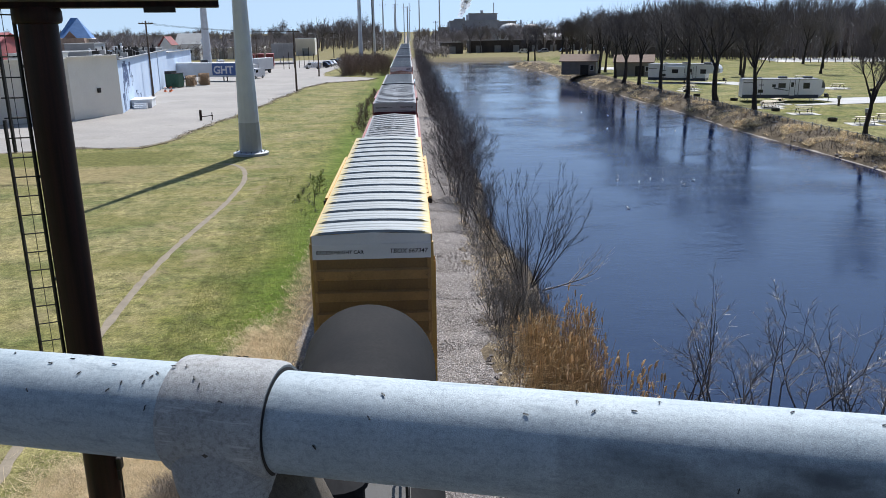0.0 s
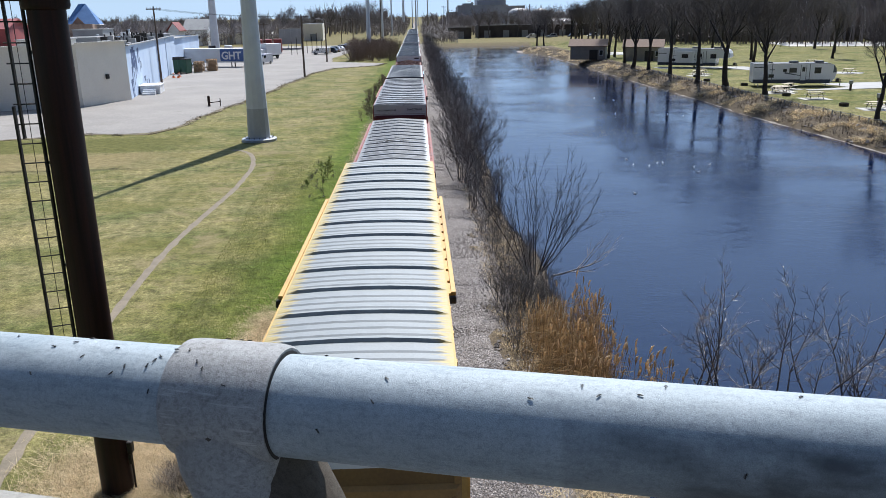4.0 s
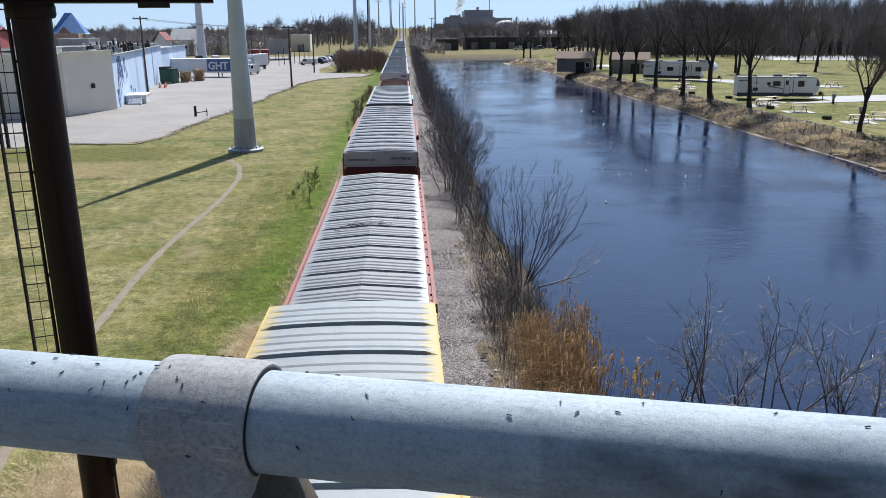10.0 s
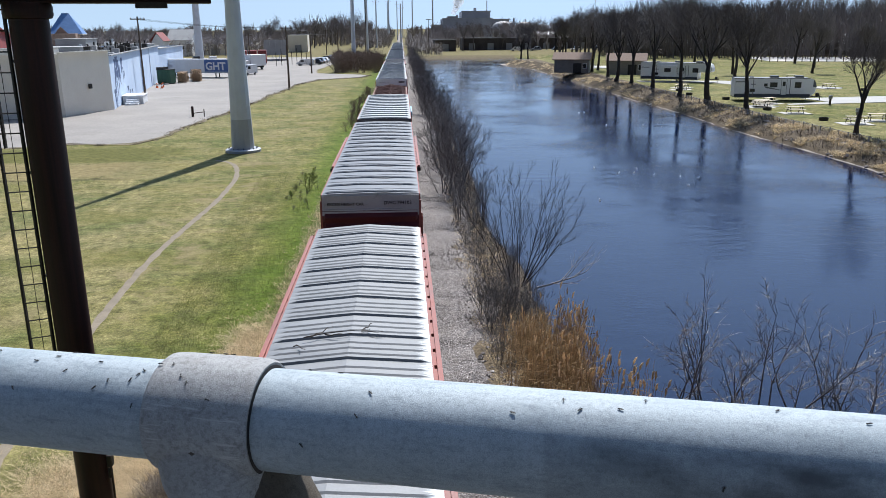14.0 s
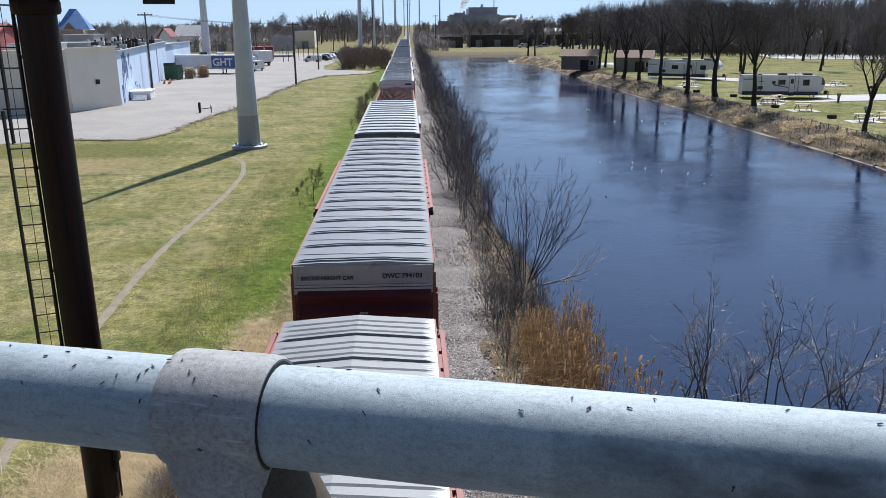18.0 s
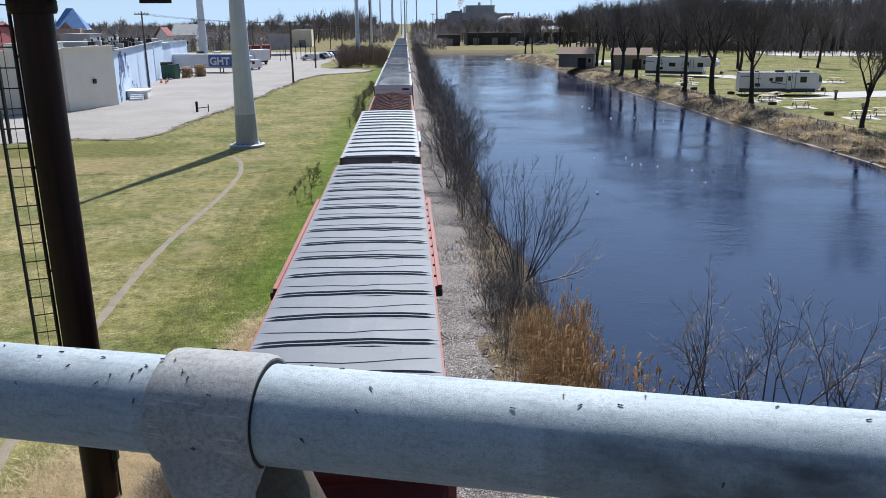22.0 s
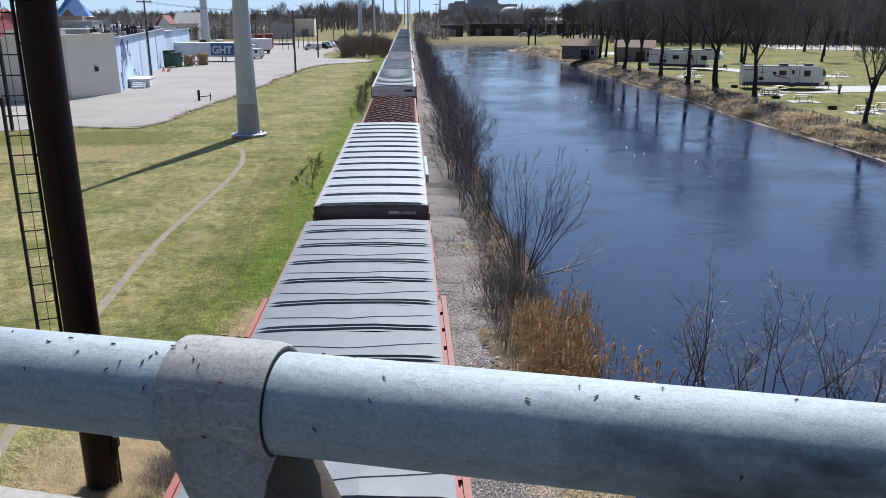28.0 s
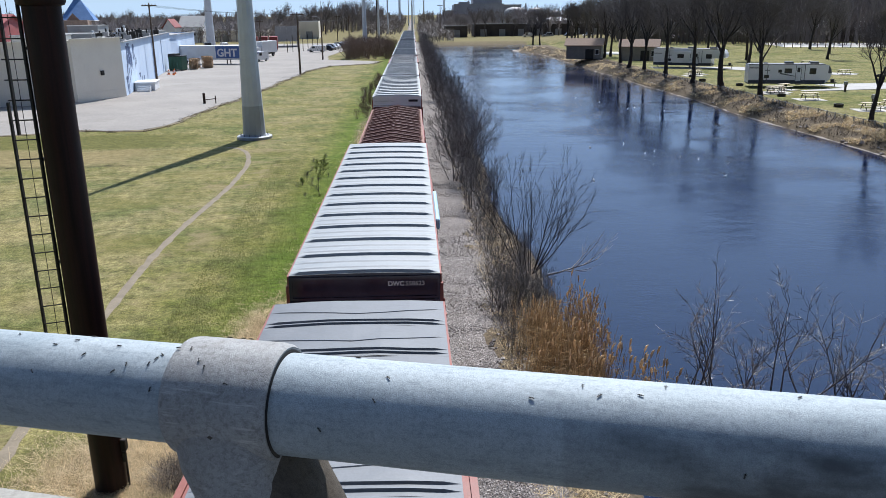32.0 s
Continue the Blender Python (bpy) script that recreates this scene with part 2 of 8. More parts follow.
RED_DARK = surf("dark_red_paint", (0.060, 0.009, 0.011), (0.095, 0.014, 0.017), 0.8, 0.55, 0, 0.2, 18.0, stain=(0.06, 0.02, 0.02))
NAVY = surf("navy_paint", (0.012, 0.016, 0.035), (0.03, 0.035, 0.06), 0.8, 0.16, 0, 0.3, 3.0, stain=(0.07, 0.06, 0.06), stain_at=0.63)
BAND = surf("white_band", (0.78, 0.79, 0.80), (0.84, 0.85, 0.86), 1.0, 0.55, 0, 0.15, 20.0, stain=(0.42, 0.40, 0.38), stain_at=0.66)
BAND_GREY = surf("grey_band", (0.37, 0.365, 0.375), (0.45, 0.445, 0.45), 1.0, 0.6, 0, 0.15, 20.0, stain=(0.24, 0.22, 0.22))
LETTER = plain("black_lettering", (0.015, 0.015, 0.017))
LETTER_PALE = plain("pale_lettering", (0.5, 0.5, 0.5))


def roof_metal(name, c1, c2, edge=None, edge_from=1.1, rough=0.6, metal=0.1, side=0):
    """Galvanised roof sheet; edge: paint or lime that has run in from the eaves, in ragged tongues."""
    m, t, b = nodes(name)
    co = t.nodes.new("ShaderNodeTexCoord").outputs["Object"]
    big = noise_node(t, co, 0.9, 5)
    small = noise_node(t, co, 30, 3)
    mp = put(t, "Mapping", Scale=(0.5, 6, 1))
    t.links.new(co, mp.inputs["Vector"])
    run = noise_node(t, mp.outputs[0], 2.2, 4, 0.7)
    col = ramp(t, big, (0.35, c1), (0.65, c2))
    col = blend(t, 0.3, col, ramp(t, small, (0.3, (0.4, 0.4, 0.4)), (0.7, (0.6, 0.6, 0.6))), "OVERLAY")
    col = blend(t, grade(t, run, 0.58, 0.75, 0, 0.35), col, tuple(x * 0.55 for x in c1))
    if edge:
        sep = t.nodes.new("ShaderNodeSeparateXYZ")
        t.links.new(co, sep.inputs[0])
        ax = sep.outputs[0] if side else maths(t, "ABSOLUTE", sep.outputs[0])
        reach = maths(t, "MULTIPLY_ADD", run, 1.1, maths(t, "SUBTRACT", ax, 0.55))
        col = blend(t, grade(t, reach, edge_from, edge_from + 0.16), col, edge)
    oi = t.nodes.new("ShaderNodeObjectInfo").outputs["Random"]
    hsv = t.nodes.new("ShaderNodeHueSaturation")
    t.links.new(grade(t, oi, 0, 1, 0.95, 1.04), hsv.inputs["Value"])
    t.links.new(col, hsv.inputs["Color"])
    t.links.new(hsv.outputs[0], b.inputs["Base Color"])
    t.links.new(grade(t, big, 0.3, 0.7, rough - 0.08, rough + 0.1), b.inputs["Roughness"])
    b.inputs["Metallic"].default_value = metal
    bumped(t, b, noise_node(t, co, 3.0, 3), 0.35, 0.02)
    return m


ROOF_YELLOW = roof_metal("roof_with_yellow_overspray", (0.215, 0.238, 0.247), (0.275, 0.297, 0.306), (0.42, 0.33, 0.14), 1.30)
ROOF_LIME = roof_metal("roof_with_white_runs", (0.178, 0.186, 0.194), (0.232, 0.240, 0.249), (0.60, 0.63, 0.64), 1.33, side=1)
ROOF_GREY = roof_metal("roof_dull_grey", (0.125, 0.138, 0.156), (0.165, 0.179, 0.20))
ROOF_WHITE = roof_metal("roof_bright", (0.22, 0.241, 0.257), (0.284, 0.306, 0.324), (0.28, 0.30, 0.29), 1.45)
ROOF_RUST = roof_metal("roof_rusty", (0.09, 0.035, 0.028), (0.15, 0.06, 0.048), (0.30, 0.16, 0.12), 1.3, 0.75, 0.1)

# ---- building helpers ----


class Shape:
    """Collects vertices and faces, then becomes one mesh."""

    def __init__(self):
        self.v, self.f = [], []

    def add(self, verts, faces):
        n = len(self.v)
        self.v.extend(verts)
        self.f.extend([tuple(i + n for i in f) for f in faces])
        return self

    def box(self, x0, x1, y0, y1, z0, z1, m=None):
        v = [Vector((x, y, z)) for z in (z0, z1) for y in (y0, y1) for x in (x0, x1)]
        if m is not None:
            v = [m @ p for p in v]
        return self.add(v, [(0, 2, 3, 1), (4, 5, 7, 6), (0, 1, 5, 4), (2, 6, 7, 3), (0, 4, 6, 2), (1, 3, 7, 5)])

    def soft_box(self, x0, x1, y0, y1, z0, z1, c=0.02, m=None):
        """A box with chamfered edges all round."""
        n = []
        for z, a in ((z0, c), (z0 + c, 0), (z1 - c, 0), (z1, c)):
            n += [(x0 + a + c * (a == 0), y0 + a, z), (x1 - a - c * (a == 0), y0 + a, z), (x1 - a, y0 + a + c * (a == 0), z), (x1 - a, y1 - a - c * (a == 0), z),
                  (x1 - a - c * (a == 0), y1 - a, z), (x0 + a + c * (a == 0), y1 - a, z), (x0 + a, y1 - a - c * (a == 0), z), (x0 + a, y0 + a + c * (a == 0), z)]
        v = [Vector(p) for p in n]
        if m is not None:
            v = [m @ p for p in v]
        f = [tuple(range(7, -1, -1)), tuple(range(24, 32))]
        for k in range(3):
            f += [(k * 8 + i, k * 8 + (i + 1) % 8, k * 8 + 8 + (i + 1) % 8, k * 8 + 8 + i) for i in range(8)]
        return self.add(v, f)

    def tube(self, a, b, r0, r1=None, n=8, caps=True):
        a, b = Vector(a), Vector(b)
        r1 = r0 if r1 is None else r1
        d = (b - a).normalized()
        s = d.orthogonal().normalized()
        u = d.cross(s)
        ring = [(math.cos(2 * math.pi * i / n), math.sin(2 * math.pi * i / n)) for i in range(n)]
        v = [p + (s * c + u * w) * r for p, r in ((a, r0), (b, r1)) for c, w in ring]
        f = [(i, (i + 1) % n, n + (i + 1) % n, n + i) for i in range(n)]
        if caps:
            f += [tuple(range(n - 1, -1, -1)), tuple(range(n, 2 * n))]
        return self.add(v, f)

    def line(self, pts, radii, n=6):
        """A tapering tube through points."""
        pts = [Vector(p) for p in pts]
        v, f = [], []
        s = None
        for k, p in enumerate(pts):
            d = (pts[min(k + 1, len(pts) - 1)] - pts[max(k - 1, 0)]).normalized()
            s = d.orthogonal().normalized() if s is None else (s - d * s.dot(d)).normalized()
            u = d.cross(s)
            v += [p + (s * math.cos(2 * math.pi * i / n) + u * math.sin(2 * math.pi * i / n)) * radii[k] for i in range(n)]
        for k in range(len(pts) - 1):
            f += [(k * n + i, k * n + (i + 1) % n, k * n + n + (i + 1) % n, k * n + n + i) for i in range(n)]
        return self.add(v, f)

    def turned(self, profile, n=16, m=None):
        """A body of revolution about z from (radius, height) pairs."""
        v = [Vector((r * math.cos(2 * math.pi * i / n), r * math.sin(2 * math.pi * i / n), z)) for r, z in profile for i in range(n)]
        if m is not None:
            v = [m @ p for p in v]
        f = [(k * n + i, k * n + (i + 1) % n, k * n + n + (i + 1) % n, k * n + n + i) for k in range(len(profile) - 1) for i in range(n)]
        f += [tuple(range(n - 1, -1, -1)), tuple(range(len(v) - n, len(v)))]
        return self.add(v, f)

    def sheet(self, nx, ny, at):
        """A grid of nx by ny points, at(i, j)."""
        v = [Vector(at(i, j)) for j in range(ny) for i in range(nx)]
        return self.add(v, [(j * nx + i, j * nx + i + 1, j * nx + nx + i + 1, j * nx + nx + i) for j in range(ny - 1) for i in range(nx - 1)])

    def prism(self, poly, z0, z1):
        n = len(poly)
        v = [Vector((x, y, z)) for z in (z0, z1) for x, y in poly]
        return self.add(v, [tuple(range(n - 1, -1, -1)), tuple(range(n, 2 * n))] + [(i, (i + 1) % n, n + (i + 1) % n, n + i) for i in range(n)])

    def mesh(self, name, material, smooth=False):
        me = bpy.data.meshes.new(name)
        me.from_pydata([tuple(p) for p in self.v], [], self.f)
        me.materials.append(material)
        if smooth:
            me.polygons.foreach_set("use_smooth", [True] * len(me.polygons))
            me.set_sharp_from_angle(angle=radians(38))
        me.update()
        return me


def part(name, shape, material, parent, label="", smooth=False, at=None):
    """Links a shape (or a ready mesh) as one mesh object under a thing or part."""
    me = shape if isinstance(shape, bpy.types.Mesh) else shape.mesh(name, material, smooth)
    ob = new(name, me)
    ob.parent = parent
    if at is not None:
        ob.matrix_basis = at
    return tagged(ob, label) if label else ob


def thing(name, label, category, at=None, group="", kind=""):
    ob = tagged(new(name), label, category, group, kind)
    if at is not None:
        ob.matrix_basis = at
    return ob


def solid(name, shape, material, label, category, kind="", group="", smooth=False, at=None):
    ob = new(name, shape.mesh(name, material, smooth))
    if at is not None:
        ob.matrix_basis = at
    return tagged(ob, label, category, group, kind)


def lettering(text, size, material, parent, at, name="lettering", label="", bold=0.003, slant=0.0):
    cu = bpy.data.curves.new(name, "FONT")
    cu.body, cu.size, cu.extrude, cu.offset, cu.shear = text, size, 0.004, bold, slant
    cu.materials.append(material)
    ob = new(name, cu)
    ob.parent = parent
    ob.matrix_basis = at
    return tagged(ob, label) if label else ob


def rough(x, y, scale=1.0, seed=0.0):
    return noise.noise(Vector((x * scale, y * scale, seed)))


# ---- ground, water, ballast ----
def left_shore(y):
    return 5.6 - 0.6 * min(max((y - 36) / 14, 0), 1) + 0.3 * math.exp(-((y - 20) / 12) ** 2) + 0.7 * rough(y, 3.1, 0.09) + 0.35 * rough(y, 8.2, 0.4)


def right_shore(y):
    d = 38.2 - 1.4 * min(max((y - 60) / 100, 0), 1) + 1.0 * rough(y, 1.7, 0.05) + 0.35 * rough(y, 5.5, 0.3)
    return d - 6.0 * max(0, (y - 215) / 40) ** 1.5 if y < 255 else d - 6.0 + 22 * min((y - 255) / 12, 1)


LAKE_END, WATER_Z, PARK_Z = 303.0, -1.0, 0.5


def ground_z(x, y):
    z = 0.0
    a, b = left_shore(y), right_shore(y)
    if x > 20:
        z = PARK_Z
        u = (x - b) / 4.2
        if u < 1:
            z = -1.0 + 1.5 * min(max(u, 0), 1) ** 0.6 if u > 0 else -1.0 + max(u * 3.0, -1.6)
        z += 0.12 * rough(x, y, 0.5, 4.0) * (0 < u < 1.2)
    else:
        u = (a - x) / 3.4
        if u < 1:
            z = -1.0 + max(u, 0) ** 0.8 if u > 0 else -1.0 + max(u * 3.0, -1.6)
        z += 0.1 * rough(x, y, 0.7, 9.0) * (0 < u < 1.5)
        if x < -5:
            z += 0.05 * rough(x, y, 0.12, 2.0)
    if y > LAKE_END - 8:
        k = min(max((y - LAKE_END + 8) / 12, 0), 1)
        z = max(z, -2.4 + 2.5 * k) if z < 0.1 else z
    return z


def spread(*spans):
    out = []
    for a, b, s in spans:
        out += list(np.arange(a, b, s))
    return out + [spans[-1][1]]


GX = spread((-3000, -400, 650), (-400, -100, 60), (-100, -30, 7), (-30, -6, 2), (-6, 9, 0.45), (9, 34, 5), (34, 45, 0.6), (45, 110, 5), (110, 400, 50), (400, 3000, 520))
GY = spread((-400, -40, 40), (-40, 12, 6), (12, 70, 1.0), (70, 160, 2.0), (160, 320, 3.0), (320, 600, 30), (600, 4200, 400))


def ground_material():
    m, t, b = nodes("ground_cover")
    co = t.nodes.new("ShaderNodeTexCoord").outputs["Object"]
    sep = t.nodes.new("ShaderNodeSeparateXYZ")
    t.links.new(co, sep.inputs[0])
    x, y, z = sep.outputs
    big = noise_node(t, co, 0.06, 5)
    mid = noise_node(t, co, 0.5, 5, 0.7)
    fine = noise_node(t, co, 9.0, 4, 0.7)
    blades = noise_node(t, co, 28.0, 4, 0.75)
    green = ramp(t, mid, (0.25, (0.095, 0.112, 0.026)), (0.5, (0.135, 0.15, 0.040)), (0.75, (0.19, 0.188, 0.07)))
    straw = ramp(t, mid, (0.25, (0.175, 0.17, 0.08)), (0.55, (0.235, 0.22, 0.12)), (0.8, (0.14, 0.15, 0.052)))
    xw = maths(t, "MULTIPLY_ADD", big, 9.0, x)
    lush = maths(t, "MULTIPLY", grade(t, xw, -7.4, -1.8), grade(t, xw, 2.6, 0.1))
    dryness = maths(t, "MULTIPLY_ADD", maths(t, "SUBTRACT", mid, 0.5), 2.0, grade(t, big, 0.38, 0.62, 0.5, 1.0))
    dryness = maths(t, "SUBTRACT", dryness, maths(t, "MULTIPLY", lush, 0.5))
    park = grade(t, x, 41.0, 44.0)
    dryness = maths(t, "SUBTRACT", dryness, maths(t, "MULTIPLY", park, 0.25))
    n = t.nodes.new("ShaderNodeClamp")
    t.links.new(dryness, n.inputs[0])
    col = blend(t, n.outputs[0], green, straw)
    col = blend(t, 0.6, col, ramp(t, fine, (0.32, (0.16, 0.16, 0.16)), (0.68, (0.84, 0.84, 0.84))), "OVERLAY")
    clump = noise_node(t, co, 1.7, 7, 0.78)
    col = blend(t, 0.75, col, ramp(t, clump, (0.36, (0.16, 0.17, 0.14)), (0.64, (0.82, 0.81, 0.82))), "OVERLAY")
    col = blend(t, 0.7, col, ramp(t, blades, (0.34, (0.18, 0.18, 0.18)), (0.66, (0.82, 0.82, 0.82))), "OVERLAY")
    swath = noise_node(t, co, 0.21, 5, 0.65)
    col = blend(t, 0.85, col, ramp(t, swath, (0.36, (0.29, 0.36, 0.29)), (0.5, (0.5, 0.5, 0.5)), (0.64, (0.63, 0.595, 0.60))), "OVERLAY")
    band = put(t, "Mapping", Scale=(0.16, 0.5, 1), Rotation=(0, 0, 0.35))
    t.links.new(co, band.inputs["Vector"])
    damp = maths(t, "MULTIPLY", grade(t, noise_node(t, band.outputs[0], 0.5, 4, 0.6), 0.50, 0.70, 0, 0.5), grade(t, x, -8.0, -11.0))
    col = blend(t, damp, col, ramp(t, fine, (0.3, (0.09, 0.105, 0.018)), (0.7, (0.20, 0.185, 0.055))))
    rich = ramp(t, mid, (0.3, (0.062, 0.122, 0.010)), (0.6, (0.095, 0.160, 0.016)), (0.8, (0.150, 0.190, 0.040)))
    col = blend(t, maths(t, "MULTIPLY", grade(t, maths(t, "MULTIPLY_ADD", big, 3.2, x), -6.8, -4.2), grade(t, x, 12.0, 6.0, 0, 0.8)), col, blend(t, 0.6, blend(t, 0.7, rich, ramp(t, clump, (0.36, (0.2, 0.22, 0.2)), (0.64, (0.8, 0.78, 0.8))), "OVERLAY"), ramp(t, fine, (0.32, (0.2, 0.2, 0.2)), (0.68, (0.8, 0.8, 0.8))), "OVERLAY"))
    worn = maths(t, "MULTIPLY", grade(t, noise_node(t, co, 0.35, 5, 0.7), 0.52, 0.64, 0, 0.7), maths(t, "MULTIPLY", grade(t, x, -16.5, -13.5), grade(t, x, -9.0, -10.8)))
    col = blend(t, worn, col, ramp(t, fine, (0.3, (0.20, 0.165, 0.105)), (0.7, (0.34, 0.29, 0.19))))
    # a shallow swale by the yard: damp olive grass, then a dry tan slope with a dark lip
    yw = maths(t, "ADD", maths(t, "MULTIPLY_ADD", big, 5.0, y), maths(t, "MULTIPLY_ADD", mid, 2.4, -3.7))
    west = grade(t, maths(t, "MULTIPLY_ADD", mid, 4.0, x), -16.0, -21.0)
    olive = maths(t, "MULTIPLY", maths(t, "MULTIPLY", grade(t, yw, 66.0, 67.2), grade(t, yw, 75.5, 73.5)), west)
    col = blend(t, maths(t, "MULTIPLY", olive, 0.85), col, ramp(t, clump, (0.35, (0.075, 0.088, 0.022)), (0.65, (0.15, 0.15, 0.048))))
    tan = maths(t, "MULTIPLY", maths(t, "MULTIPLY", grade(t, yw, 58.5, 60.5), grade(t, yw, 66.8, 65.6)), west)
    col = blend(t, maths(t, "MULTIPLY", tan, 0.7), col, ramp(t, clump, (0.35, (0.20, 0.165, 0.09)), (0.65, (0.30, 0.25, 0.145))))
    lip = maths(t, "MULTIPLY", maths(t, "MULTIPLY", grade(t, yw, 58.2, 58.7), grade(t, yw, 59.6, 59.0)), west)
    col = blend(t, maths(t, "MULTIPLY", lip, grade(t, clump, 0.42, 0.55)), col, (0.05, 0.045, 0.02))
    soil = ramp(t, fine, (0.3, (0.085, 0.07, 0.055)), (0.55, (0.15, 0.125, 0.098)), (0.8, (0.26, 0.215, 0.165)))
    edge = maths(t, "MULTIPLY_ADD", mid, 2.4, x)
    bank = maths(t, "MULTIPLY", grade(t, edge, -4.4, -3.2), grade(t, edge, 44.3, 43.0))
    col = blend(t, bank, col, soil)
    far = grade(t, y, 300.0, 312.0)
    col = blend(t, far, col, ramp(t, mid, (0.3, (0.12, 0.125, 0.045)), (0.7, (0.24, 0.20, 0.12))))
    depth = t.nodes.new("ShaderNodeHueSaturation")
    depth.inputs["Value"].default_value = 0.93
    col = blend(t, 1.0, col, (1.0, 0.935, 0.80), "MULTIPLY")
    t.links.new(col, depth.inputs["Color"])
    t.links.new(depth.outputs[0], b.inputs["Base Color"])
    b.inputs["Roughness"].default_value = 0.95
    b.inputs["Specular IOR Level"].default_value = 0.15
    bumped(t, b, maths(t, "ADD", fine, blades), 0.55, 0.05)
    return m


GROUND = ground_material()
solid("ground", Shape().sheet(len(GX), len(GY), lambda i, j: (GX[i], GY[j], ground_z(GX[i], GY[j]))), GROUND, "spring grass turning green between dry straw patches", "ground", "structure", smooth=True)


def water_material():
    m, t, b = nodes("lake_water")
    co = t.nodes.new("ShaderNodeTexCoord").outputs["Object"]

    def wavelets(stretch_x, stretch_y, turn, scale, detail):
        mp = put(t, "Mapping", Scale=(stretch_x, stretch_y, 1), Rotation=(0, 0, turn))
        t.links.new(co, mp.inputs["Vector"])
        return noise_node(t, mp.outputs[0], scale, detail, 0.55)

    chop = wavelets(0.75, 1.5, 0.20, 3.4, 3)
    cross = wavelets(0.8, 1.4, -0.35, 8.0, 3)
    swell = wavelets(0.6, 1.5, 0.3, 0.55, 2)
    gust = grade(t, noise_node(t, co, 0.055, 4, 0.6), 0.40, 0.60, 0.3, 1.3)
    flaw = grade(t, wavelets(0.5, 0.8, 0.1, 0.22, 4), 0.42, 0.62, 0.6, 1.35)
    h = maths(t, "MULTIPLY_ADD", swell, 1.3, maths(t, "MULTIPLY_ADD", cross, 0.45, chop))
    bumped(t, b, maths(t, "MULTIPLY", h, maths(t, "MULTIPLY", gust, flaw)), 1.0, 0.016)
    b.inputs["Base Color"].default_value = (0.003, 0.010, 0.038, 1)
    b.inputs["Roughness"].default_value = 0.05
    b.inputs["IOR"].default_value = 1.33
    return m


solid("water", Shape().sheet(2, 2, lambda i, j: ((-2, 90)[i], (-300, 330)[j], WATER_Z)), water_material(), "dark blue rippled lake water", "water", "structure")

TRACK_X = -1.09


def ballast_material():
    """Crushed stone: packed grains of mixed greys with dark gaps."""
    m, t, b = nodes("ballast_gravel")
    co = t.nodes.new("ShaderNodeTexCoord").outputs["Object"]
    grains = put(t, "TexVoronoi", Scale=19.0)
    t.links.new(co, grains.inputs["Vector"])
    tone = t.nodes.new("ShaderNodeSeparateColor")
    t.links.new(grains.outputs["Color"], tone.inputs[0])
    col = ramp(t, tone.outputs[0], (0.0, (0.11, 0.097, 0.09)), (0.4, (0.19, 0.168, 0.158)), (0.75, (0.265, 0.236, 0.222)), (1.0, (0.42, 0.385, 0.365)))
    col = blend(t, grade(t, grains.outputs["Distance"], 0.5, 0.85, 0, 0.85), col, (0.06, 0.053, 0.048))
    col = blend(t, grade(t, noise_node(t, co, 0.8, 5, 0.7), 0.5, 0.7, 0, 0.45), col, (0.16, 0.135, 0.11))
    t.links.new(col, b.inputs["Base Color"])
    b.inputs["Roughness"].default_value = 0.95
    bumped(t, b, maths(t, "SUBTRACT", 1.0, grains.outputs["Distance"]), 0.9, 0.03)
    return m


BALLAST = ballast_material()
BED = [(-4.7, -0.06), (-3.9, 0.02), (-2.7, 0.16), (-1.09, 0.17), (0.5, 0.16), (2.1, 0.05), (3.3, -0.16), (4.2, -0.80)]
by = spread((-60, 12, 6), (12, 80, 0.8), (80, 330, 6), (330, 1600, 60))
solid("ballast", Shape().sheet(len(BED), len(by), lambda i, j: (BED[i][0] + 0.28 * rough(by[j], i, 0.35, 6.0) * (i in (0, 1, 6, 7)), by[j], BED[i][1] + 0.035 * rough(by[j], i * 3.0, 1.1, 3.0))),
      BALLAST, "pinkish grey crushed stone railway ballast", "ballast", "structure", smooth=True)


def bed_z(x):
    for (a, za), (b, zb) in zip(BED, BED[1:]):
        if a <= x <= b:
            return za + (zb - za) * (x - a) / (b - a)
    return -0.1


def scatter_stones(name, count, x_of, y_of, z_of, r0, r1, material, label, seed):
    rng = np.random.default_rng(seed)
    base = np.array([(1, 0, 0), (-1, 0, 0), (0, 1, 0), (0, -1, 0), (0, 0, 1), (0, 0, -1)], float)
    tri = np.array([(4, 0, 2), (4, 2, 1), (4, 1, 3), (4, 3, 0), (5, 2, 0), (5, 1, 2), (5, 3, 1), (5, 0, 3)])
    p = np.array([(x_of(rng), y_of(rng)) for _ in range(count)])
    r = rng.uniform(r0, r1, (count, 1, 1)) * rng.uniform(0.6, 1.3, (count, 6, 1))
    ang = rng.uniform(0, 6.28, count)
    v = base[None] * r
    ca, sa = np.cos(ang)[:, None], np.sin(ang)[:, None]
    v = np.stack([v[..., 0] * ca - v[..., 1] * sa, v[..., 0] * sa + v[..., 1] * ca, v[..., 2] * 0.7], -1)
    v[..., 0] += p[:, None, 0]
    v[..., 1] += p[:, None, 1]
    v[..., 2] += np.array([z_of(a, b) for a, b in p])[:, None]
    f = (tri[None] + np.arange(count)[:, None, None] * 6).reshape(-1, 3)
    me = bpy.data.meshes.new(name)
    me.from_pydata(v.reshape(-1, 3).tolist(), [], f.tolist())
    me.materials.append(material)
    return tagged(new(name, me), label, "gravel", kind="stuff")


def near_far(rng, a, b):
    return a + (b - a) * rng.random() ** 1.8


